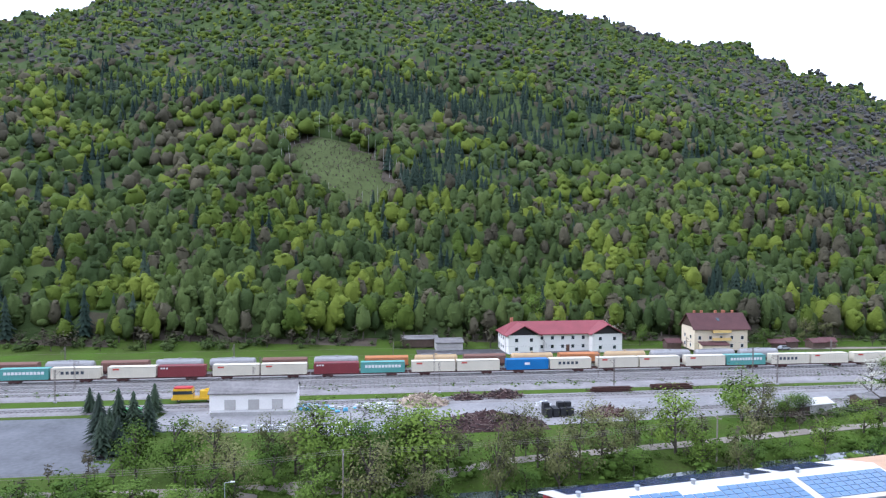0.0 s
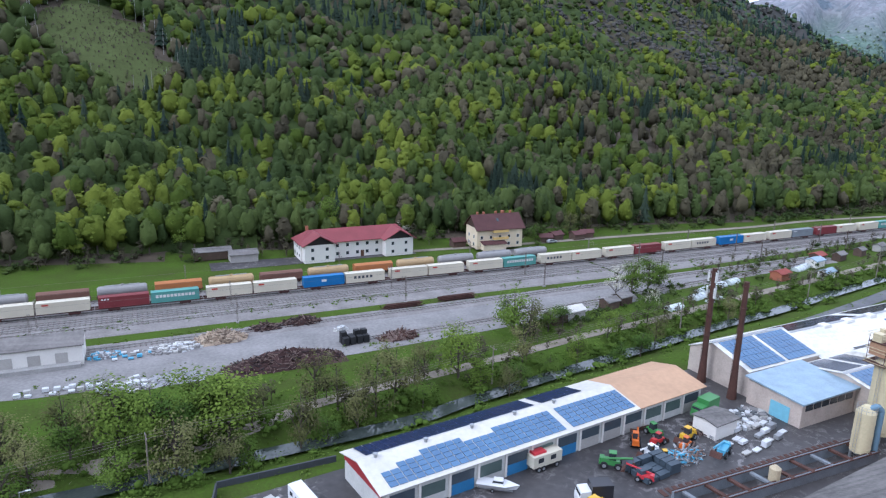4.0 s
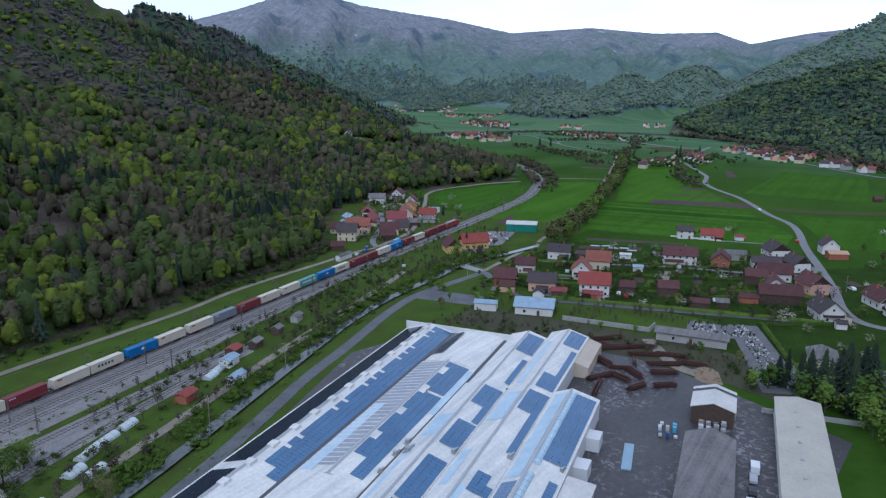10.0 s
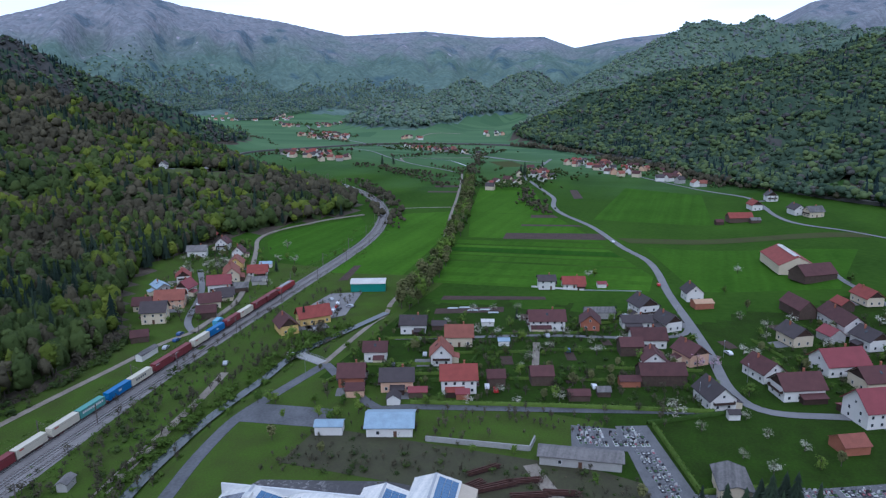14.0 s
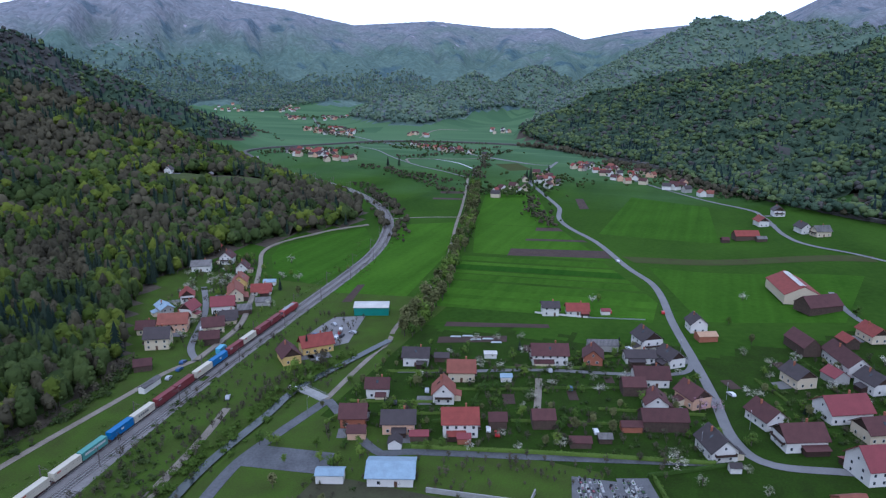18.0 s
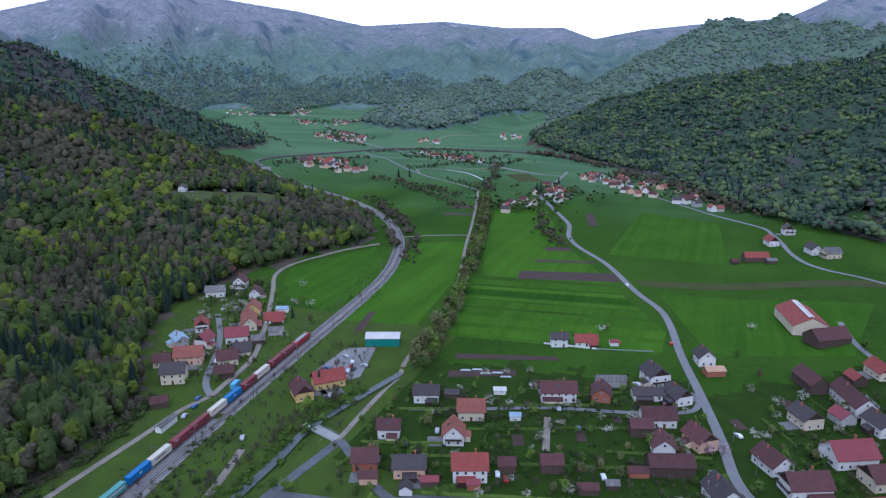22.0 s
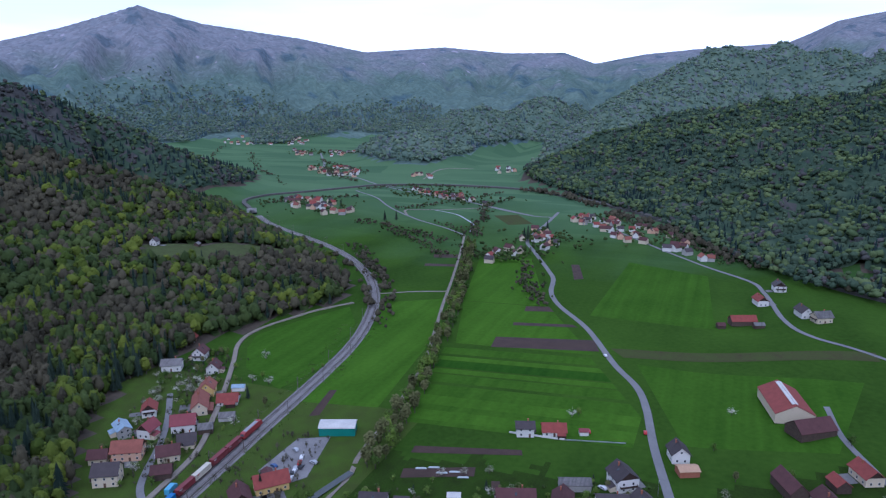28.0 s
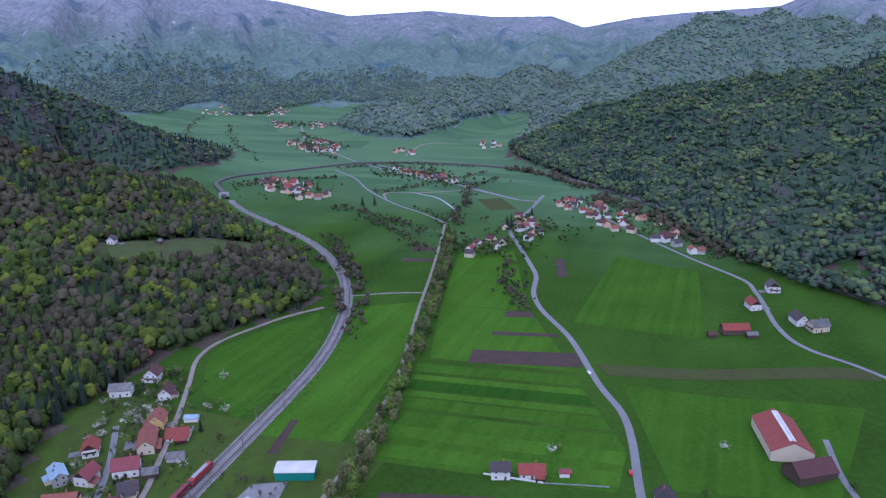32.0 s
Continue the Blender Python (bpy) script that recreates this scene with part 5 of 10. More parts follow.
def scatter(x0, x1, y0, y1, step, rnd, keep):
    gx, gy = np.meshgrid(np.arange(x0, x1, step), np.arange(y0, y1, step * 0.87))
    gx = gx + (np.arange(gx.shape[0]) % 2)[:, None] * step / 2
    xy = np.stack([gx.ravel(), gy.ravel()], 1) + rnd.uniform(-0.42, 0.42, (gx.size, 2)) * step
    return xy[keep(xy[:, 0], xy[:, 1])]


def species(xy, rnd, dark=0.0, brown=0.0):
    """Which kind grows where: firs and bare woods stand in groups; the upper slopes are hardly in leaf."""
    x, y = xy[:, 0], xy[:, 1]
    z = height(x, y)
    f = waves(x, y, 170, 41) + 0.8 * waves(x, y, 60, 42) + rnd.normal(size=len(xy)) * 0.4 + dark
    for cx, cy, ra, rb, k in FIR_GROUPS:
        f = f + k * np.exp(-(((x - cx) / ra) ** 2 + ((y - cy) / rb) ** 2) ** 2)
    b = waves(x, y, 200, 43) + 0.7 * waves(x, y, 70, 44) + rnd.normal(size=len(xy)) * 0.7 + brown - 1.15 + np.where(x < 1000, 0.75 * smooth((x - 120) / 240) + 0.5 * smooth((x - 200) / 260) * smooth((z - 25) / 45), 0.0)
    k = np.where(rnd.uniform(size=len(xy)) < 0.40 + 0.55 * waves(x, y, 110, 45), 0, 1)
    k = np.where((b > 0.38) | (rnd.uniform(size=len(xy)) < 0.13 + 0.05 * brown), 2, k)
    return np.where((f > 1.25) | (rnd.uniform(size=len(xy)) < 0.025 + 0.04 * dark), 3, k)


FIR_GROUPS = [(118, 286, 17, 12, 2.2), (8, 372, 34, 26, 1.6), (-10, 420, 40, 30, 1.5), (-30, 500, 190, 26, 1.1), (-150, 240, 45, 12, 1.1), (80, 560, 150, 30, 0.9), (745, 712, 120, 26, 1.5), (640, 780, 160, 26, 1.2), (330, 330, 26, 16, 0.8)]


def forest(tag, xy, templates, rnd, where, tall=(11, 17), dark=0.0, brown=0.0, leaf=LEAF):
    kind = species(xy, rnd, dark, brown)
    z = height(xy[:, 0], xy[:, 1]) - 0.3
    for k, nm in enumerate(("fresh_woods", "green_woods", "budding_woods", "fir_woods")):
        i = kind == k
        if i.sum() < 2:
            continue
        h = rnd.uniform(tall[0], tall[1], i.sum()) * (1.25 if k == 3 else 1.0)
        w = rnd.uniform(0.8, 1.3, i.sum())
        plant(nm, templates[k], xy[i], z[i], h, w, leaf[k],
              ("fresh yellow-green broadleaf trees", "mid-green broadleaf trees", "brown budding trees with bare limbs", "dark green fir trees")[k] + " on " + where, rnd)


def understorey(x0, x1, y0, y1, step, keep, tall, leaf, where, rnd, brown=0.0):
    """The closed lower canopy between the tree tops: one uneven leafy sheet that comes down to the ground at the wood's edge."""
    gx_, gy_ = np.meshgrid(np.arange(x0, x1, step), np.arange(y0, y1, step))
    gx_, gy_ = gx_ + rnd.uniform(-0.35, 0.35, gx_.shape) * step, gy_ + rnd.uniform(-0.35, 0.35, gy_.shape) * step
    inn = keep(gx_.ravel(), gy_.ravel()).reshape(gx_.shape)
    deep = inn.copy()
    for ax in (0, 1):
        for d in (-1, 1):
            deep &= np.roll(inn, d, ax)
    z = height(gx_.ravel(), gy_.ravel()).reshape(gx_.shape) + np.where(deep, tall * rnd.uniform(0.45, 1.15, gx_.shape), -0.5)
    ny_, nx_ = gx_.shape
    idx_ = np.arange(nx_ * ny_).reshape(ny_, nx_)
    ok = (inn[:-1, :-1] & inn[:-1, 1:] & inn[1:, 1:] & inn[1:, :-1]).ravel()
    a, b, c, d = (q.ravel()[ok] for q in (idx_[:-1, :-1], idx_[:-1, 1:], idx_[1:, 1:], idx_[1:, :-1]))
    tris = np.vstack([np.stack([a, b, c], 1), np.stack([a, c, d], 1)])
    mid = np.stack([gx_.ravel()[a], gy_.ravel()[a]], 1)
    kind = species(mid, rnd, 0.0, brown)
    slots = np.where(kind == 2, 1, 0)
    tone = np.clip(0.34 + 0.22 * rnd.normal(size=nx_ * ny_), 0, 1)
    me = big_mesh("understorey", np.stack([gx_.ravel(), gy_.ravel(), z.ravel()], 1), tris, [leaf[1], leaf[2]], np.concatenate([slots, slots]), tone)
    me.shade_smooth()
    return tagged(part("understorey", me, None), "leafy lower canopy between the trees on " + where, "forest", kind="stuff")


def brown_slope(x, y):
    return 1.6 * np.exp(-(((x - 215) / 45) ** 2 + ((y - 365) / 60) ** 2))


def left_hill(x, y):
    return wooded(x, y) & (to_line(x, y, CREST_L)[0] < 25) & (to_line(x, y, FOOT_L)[0] > 0)


rnd = np.random.RandomState(17)
def seen_near(x, y):
    return (y < 330 + 0.25 * (x + 190)) & (x > -190) & (x < 520)


near_l = scatter(-190, 520, 225, 512, 5.2, rnd, lambda x, y: left_hill(x, y) & seen_near(x, y))
near_l = near_l[rnd.uniform(size=len(near_l)) > 0.50 * brown_slope(near_l[:, 0], near_l[:, 1])]
forest("near", near_l, NEAR, rnd, "the steep hillside above the railway", (7.5, 15.5), brown=brown_slope(near_l[:, 0], near_l[:, 1]))
def upper(x, y):
    return (y > 640 - 0.12 * np.abs(x)) & (x < 560)


mid_l = scatter(-520, 1010, 200, 830, 7.6, rnd, lambda x, y: left_hill(x, y) & ~seen_near(x, y) & ~upper(x, y))
forest("mid", mid_l, MIDDLE, rnd, "the upper slopes of the hill", (8.5, 16.5), dark=0.05 + 1.3 * np.exp(-((mid_l[:, 0] + 60) / 260) ** 4 - ((mid_l[:, 1] - 545) / 65) ** 2), brown=0.25 + brown_slope(mid_l[:, 0], mid_l[:, 1]))


def right_hill(x, y):
    return wooded(x, y) & (to_line(x, y, FOOT_R)[0] > 0) & (to_line(x, y, CREST_R)[0] < 60)


# leaf colours greyed and blued for the middle distance, as painted haze
MID_HAZE_LEAF = [shade("mid_haze_fresh", (0.062, 0.094, 0.040), (0.130, 0.168, 0.066), size=30, fine=3, tone="tone", rough=0.95, gloss=0.05, bump=0.6, bump_size=1.2),
         shade("mid_haze_leaves", (0.038, 0.062, 0.040), (0.078, 0.110, 0.064), size=30, fine=3, tone="tone", rough=0.95, gloss=0.05, bump=0.6, bump_size=1.2),
         shade("mid_haze_buds", (0.056, 0.056, 0.054), (0.094, 0.090, 0.080), size=30, fine=3, tone="tone", rough=0.95, gloss=0.05, bump=0.6, bump_size=1.2),
         shade("mid_haze_needles", (0.014, 0.026, 0.026), (0.030, 0.048, 0.044), size=30, fine=3, tone="tone", rough=0.95, gloss=0.05)]
top_l = scatter(-640, 600, 560, 1100, 8.2, rnd, lambda x, y: left_hill(x, y) & upper(x, y))
forest("top", top_l, {k: (MIDDLE if k == 3 else FAR)[k] for k in range(4)}, rnd, "the crest of the hill", (8, 12.5), dark=0.2, brown=0.35, leaf=[LEAF[0], LEAF[1], MID_HAZE_LEAF[2], LEAF[3]])
right = scatter(600, 1800, -330, 480, 7.2, rnd, right_hill)
EDGE_R = [(1101, 112), (1006, 57), (945, 26), (876, 0), (828, -30), (800, -44), (796, -64), (783, -82), (764, -97), (740, -150)]
foot_r = scatter(745, 1095, -140, 120, 7.2, rnd, lambda x, y: (to_line(x, y, EDGE_R)[0] > 5) & (to_line(x, y, FOOT_R)[0] <= 10))
right = np.concatenate([right, foot_r])
forest("right", right, {k: (MIDDLE if k == 3 else FAR)[k] for k in range(4)}, rnd, "the eastern hill", (9.5, 16.5), dark=0.12, brown=-1.0, leaf=[MID_HAZE_LEAF[0], MID_HAZE_LEAF[1], MID_HAZE_LEAF[2], MID_HAZE_LEAF[3]])
# lighter, bluer leaves: distance haze painted into the far woods' colour
FAR_HAZE_LEAF = [shade("far_haze_fresh", (0.106, 0.150, 0.098), (0.172, 0.222, 0.136), size=40, fine=6, tone="tone", rough=0.95, gloss=0.05),
         shade("far_haze_mid", (0.090, 0.132, 0.098), (0.144, 0.190, 0.130), size=40, fine=6, tone="tone", rough=0.95, gloss=0.05),
         shade("far_haze_buds", (0.108, 0.124, 0.124), (0.156, 0.172, 0.164), size=40, fine=6, tone="tone", rough=0.95, gloss=0.05),
         shade("far_haze_needles", (0.052, 0.084, 0.092), (0.086, 0.122, 0.122), size=40, fine=6, tone="tone", rough=0.95, gloss=0.05)]


def faces_camera(x, y):
    """Whether the slope faces the camera's path; slopes turned away get no trees."""
    e = 20.0
    gx_, gy_ = (height(x + e, y) - height(x - e, y)) / (2 * e), (height(x, y + e) - height(x, y - e)) / (2 * e)
    d = np.hypot(x - 150, y - 25)
    return gx_ * (x - 150) / d + gy_ * (y - 25) / d > -0.06


hump = scatter(1330, 3120, -800, 1150, 11.5, rnd, lambda x, y: wooded(x, y) & ~right_hill(x, y) & faces_camera(x, y))
forest("hump", hump, FAR, rnd, "the low hill in the middle of the valley", (13, 19), dark=-0.2, brown=-0.3, leaf=FAR_HAZE_LEAF)

back = scatter(560, 1320, 760, 1300, 9.5, rnd, lambda x, y: wooded(x, y) & spur(x, y) & ~left_hill(x, y))
forest("back", back, {k: (MIDDLE if k == 3 else FAR)[k] for k in range(4)}, rnd, "the spur behind the hill", (10, 15), dark=0.55, brown=0.2, leaf=MID_HAZE_LEAF)

def mountain_foot(x, y):
    r, a = np.hypot(x - 98, y - 27), np.degrees(np.arctan2(y - 27, x - 98))
    q = r - np.interp(a, [p[0] for p in START], [p[1] for p in START])
    return (q > 60 + 120 * waves(x, y, 420, 71)) & (rnd.uniform(size=len(x)) > (q - 120) / 520) & (a > 22) & (a < 50)


foot = scatter(1650, 3000, 1000, 2300, 10.5, rnd, lambda x, y: mountain_foot(x, y) & faces_camera(x, y))
forest("foot", foot, FAR, rnd, "the foot of the far mountain", (12, 18), dark=0.15, brown=-0.4, leaf=FAR_HAZE_LEAF)

understorey(-640, 1010, 222, 1110, 6.8, lambda x, y: left_hill(x, y) & (brown_slope(x, y) < 0.35), 7.0, LEAF, "the steep hillside", rnd, 0.2)
understorey(600, 1800, -330, 480, 8.0, right_hill, 9.6, MID_HAZE_LEAF, "the eastern hill", rnd, -1.0)
understorey(1330, 3120, -800, 1150, 14.0, lambda x, y: wooded(x, y) & ~right_hill(x, y), 11.5, FAR_HAZE_LEAF, "the hills in the middle of the valley", rnd, -0.3)
understorey(560, 1320, 760, 1300, 9.0, lambda x, y: wooded(x, y) & spur(x, y) & ~left_hill(x, y), 6.5, MID_HAZE_LEAF, "the spur behind the hill", rnd, 0.2)

# brushwood and stumps on the felled slope
cleared = scatter(-100, -10, 345, 450, 2.6, rnd, lambda x, y: ~wooded(x, y) & (rnd.uniform(size=len(x)) < 0.55))
plant("felled_brush", [with_bark(twigs(RT, 26), limbs(RT, 3)) for k in range(4)], cleared, height(cleared[:, 0], cleared[:, 1]) - 0.1, rnd.uniform(0.6, 2.4, len(cleared)), rnd.uniform(1.2, 2.0, len(cleared)), LEAF[2], "low brown brushwood on the felled slope", rnd)
stumps = scatter(-100, -10, 345, 450, 4.5, rnd, lambda x, y: ~wooded(x, y))
plant("tree_stumps", [bare(bar((0, 0, 0), (0, 0, 1), 0.5, 0.42, 6))], stumps, height(stumps[:, 0], stumps[:, 1]) - 0.1, rnd.uniform(0.5, 1.0, len(stumps)), np.ones(len(stumps)), BARK, "pale cut tree stumps on the felled slope", rnd)
edge = scatter(-120, 10, 335, 460, 6.5, rnd, lambda x, y: wooded(x, y) & ~(wooded(x + 7, y) & wooded(x - 7, y) & wooded(x, y + 7) & wooded(x, y - 7)))
plant("tall_bare_trunks", [bare(bar((0, 0, 0), (0.02, 0.01, 1), 0.010, 0.004, 5)) for k in range(3)], edge, height(edge[:, 0], edge[:, 1]) - 0.1, rnd.uniform(9, 16, len(edge)), np.ones(len(edge)), CONCRETE, "tall pale bare trunks round the felled slope", rnd)


# ---- houses ----
def ground_z(x, y):
    return float(height(np.array([x]), np.array([y]))[0])


shared = {}


def window_meshes(w, h):
    key = (round(w, 2), round(h, 2))
    if key not in shared:
        f, p = Geo(), Geo()
        t = 0.09
        f.ring((-w / 2, 0, w / 2, h), (-w / 2 + t, t, w / 2 - t, h - t), -0.07, 0.05)
        p.box(0, 0.01, t, w - 2 * t, 0.04, h - 2 * t)
        shared[key] = (f.mesh("window", FRAME), p.mesh("pane", GLASS))
    return shared[key]


def window(parent, x, y, z, face, w=1.1, h=1.3):
    """A framed window set in a wall; face: degrees by which its front turns from -y."""
    f, p = window_meshes(w, h)
    a = part("window", f, None, parent)
    a.matrix_basis = pose(x, y, z, 0, 0, face)
    part("pane", p, None, a)


def gable_wall(L, W, h, r):
    g = Geo()
    pent = [(-W / 2, 0), (W / 2, 0), (W / 2, h), (0, h + r), (-W / 2, h)]
    g.solid([(-L / 2, p, q) for p, q in pent], [(L / 2, p, q) for p, q in pent])
    return g


def gable_roof(L, W, h, r, over=0.6, thick=0.22, hip=0.0):
    """Two thick slopes that meet at the ridge."""
    g = Geo()
    k = r / (W / 2)
    lo = h - over * k
    for s in (-1, 1):
        a = [(-L / 2 - over, s * (W / 2 + over), lo), (L / 2 + over, s * (W / 2 + over), lo), (L / 2 + over - hip, 0, h + r), (-L / 2 - over + hip, 0, h + r)]
        b = [(x, y, z + thick) for x, y, z in a]
        if s > 0:
            a, b = a[::-1], b[::-1]
        g.solid(a, b)
    if hip:
        for e in (-1, 1):
            a = [(e * (L / 2 + over), -(W / 2 + over), lo), (e * (L / 2 + over), W / 2 + over, lo), (e * (L / 2 + over - hip), 0, h + r)]
            b = [(x, y, z + thick) for x, y, z in a]
            if e < 0:
                a, b = a[::-1], b[::-1]
            g.solid(a, b)
    return g


WALL_WORDS = {"white": "white", "cream": "cream", "yellow": "yellow", "peach": "peach", "grey": "grey rendered", "brick": "red brick", "timber": "dark timber"}
WALLS = {"white": WHITE, "cream": CREAM, "yellow": YELLOW, "peach": PEACH, "grey": GREYWALL, "brick": BRICKWALL, "timber": TIMBER}
ROOF_WORDS = {"red": "red tiled", "orange": "orange tiled", "brown": "brown tiled", "dark": "dark tiled", "crimson": "crimson sheet", "grey": "grey fibre-cement", "white": "white sheet", "blue": "pale blue sheet", "rust": "rusty tan", "cream": "pale cream sheet"}
ROOFS["cream"] = plain("cream_sheet_roof", (0.50, 0.46, 0.38), 0.7, size=6, vary=0.72)


def house(x, y, rot, L, W, h, r, roof, wall, detail=2, name="house", z=None, group="village houses", hip=0.0, label=""):
    zz = ground_z(x, y) if z is None else z
    t = thing(name, x, y, zz, radians(rot), label or "%s %s with a %s roof" % (WALL_WORDS[wall], name.replace("_", " "), ROOF_WORDS[roof]), "house" if name == "house" else name.replace("_", " "), group)
    w = gable_wall(L, W, h, r) if not hip else None
    if hip:
        w = Geo()
        w.box(0, 0, 0, L, W, h)
    part("wall", w, WALLS[wall], t)
    ro = part("roof", gable_roof(L, W, h, r, 0.8 if detail else 0.35, hip=hip), ROOFS[roof], t)
    if name == "house" and detail:
        g = Geo()
        cxx, cyy = L * 0.18, W * 0.12
        g.box(cxx, cyy, h + r * 0.5, 0.6, 0.6, r * 0.5 + 0.9)
        g.box(cxx, cyy, h + r + 0.9, 0.75, 0.75, 0.1)
        part("chimney", g, BRICKWALL, ro)
    if detail:
        floors = max(1, int(h / 2.6))
        for f in range(floors):
            zf = 0.9 + f * 2.7
            if zf + 1.3 > h:
                break
            n = max(2, int(L / 3.2)) if name == "house" else 2
            for k in range(n):
                xx = -L / 2 + (k + 0.5) * L / n
                if not (f == 0 and k == n // 2):
                    window(t, xx, -W / 2, zf, 0)
                if detail > 1:
                    window(t, xx, W / 2, zf, 180)
            for e, a in ((-1, -90), (1, 90)):
                for s in (-1, 1):
                    window(t, e * L / 2, s * W * 0.22, zf, a)
        if r > 2.4 and not hip and name == "house":
            for e, a in ((-1, -90), (1, 90)):
                window(t, e * L / 2, 0, h + 0.35, a, 1.0, 1.1)
        if name == "house" and not hip:
            dress(t, L, W, h, r, roof)
        g = Geo()
        g.box(-L / 2 + (max(2, int(L / 3.2)) // 2 + 0.5) * L / max(2, int(L / 3.2)), -W / 2 - 0.02, 0, 1.1, 0.12, 2.1)
        part("door", g, DOORWOOD, t)
    return t


DRESS = random.Random(77)
PAVED = shade("grey_paving_slabs", (0.115, 0.112, 0.108), (0.205, 0.198, 0.190), size=4, fine=0.5, rough=0.85)
DARKWOOD = plain("dark_stained_boards", (0.060, 0.034, 0.024), 0.85, size=1.0, vary=0.6, spread=0.3)


def dress(t, L, W, h, r, roof):
    """What sets the houses apart: boarded gables, a balcony, a lean-to porch, a roof window, paving at the door."""
    if DRESS.random() < 0.55 and r > 2:
        for e in (-1, 1):
            x = e * (L / 2 + 0.05)
            tri = [(-W / 2 + 0.3, h + 0.05), (W / 2 - 0.3, h + 0.05), (0, h + r - 0.25)]
            g = Geo()
            a, b = [(x - 0.04, p, q) for p, q in tri], [(x + 0.04, p, q) for p, q in tri]
            g.solid(a[::-1], b[::-1]) if e < 0 else g.solid(a, b)
            part("gable_panel", g, DARKWOOD, t, "dark boarded gable")
    if h > 4.3 and DRESS.random() < 0.6:
        e = DRESS.choice((-1, 1))
        g = Geo()
        g.box(e * (L / 2 + 0.6), 0, 2.65, 1.2, W * 0.8, 0.15)
        b = part("balcony", g, CONCRETE, t)
        g = Geo()
        g.box(e * (L / 2 + 1.16), 0, 2.8, 0.07, W * 0.8, 0.95)
        for q in (-1, 1):
            g.box(e * (L / 2 + 0.6), q * W * 0.4, 2.8, 1.15, 0.06, 0.95)
        part("railing", g, DARKWOOD, b)
    if DRESS.random() < 0.55:
        q, w = DRESS.choice((-1, 1)), L * DRESS.uniform(0.35, 0.6)
        x = DRESS.uniform(-1, 1) * (L - w) / 2
        y0, y1 = q * (W / 2 + 0.02), q * (W / 2 + 2.8)
        g = Geo()
        base = [(x - w / 2, min(y0, y1), 0), (x + w / 2, min(y0, y1), 0), (x + w / 2, max(y0, y1), 0), (x - w / 2, max(y0, y1), 0)]
        g.solid(base, [(a, b, 2.9 if abs(b - y0) < 0.1 else 2.2) for a, b, c in base])
        porch = part("porch", g, WALLS["cream"] if DRESS.random() < 0.5 else DARKWOOD, t)
        g = Geo()
        top = [(x + (a - x) * 1.08, b if abs(b - y0) < 0.1 else b + q * 0.4, (2.95 if abs(b - y0) < 0.1 else 2.15)) for a, b, c in base]
        g.solid(top, [(a, b, c + 0.14) for a, b, c in top])
        part("porch_roof", g, ROOFS[roof], porch)
    if DRESS.random() < 0.4:
        q = DRESS.choice((-1, 1))
        k = r / (W / 2)
        y = q * W * 0.24
        z = h + r - abs(y) * k + 0.26
        g = Geo()
        base = [(-0.5, y - 0.55, z + q * 0.55 * k), (0.5, y - 0.55, z + q * 0.55 * k), (0.5, y + 0.55, z - q * 0.55 * k), (-0.5, y + 0.55, z - q * 0.55 * k)]
        g.solid(base, [(a, b, c + 0.07) for a, b, c in base])
        part("roof_window", g, GLASS, t)
    if DRESS.random() < 0.6:
        m = t.matrix_basis
        q = DRESS.choice((-1, 1))
        w, d, x = L * DRESS.uniform(0.5, 0.9), DRESS.uniform(4.5, 7.5), DRESS.uniform(-0.2, 0.2) * L
        pts = [m @ Vector((x + a * w / 2, q * (W / 2 + 0.3 + b * d), 0)) for a, b in ((-1, 0), (1, 0), (1, 1), (-1, 1))]
        patch("paved_yard", [(v.x, v.y) for v in pts], PAVED, 0.14, "grey paved yard beside a village house", "pavement")


def balcony(t, L, y, z, mat=None):
    g = Geo()
    g.box(0, y - 0.6, z - 0.15, L, 1.2, 0.15)
    b = part("balcony", g, CONCRETE, t)
    g = Geo()
    g.box(0, y - 1.17, z, L, 0.06, 0.95)
    for s in (-1, 1):
        g.box(s * (L / 2 - 0.03), y - 0.58, z, 0.06, 1.1, 0.95)
    part("railing", g, mat or TIMBER, b)


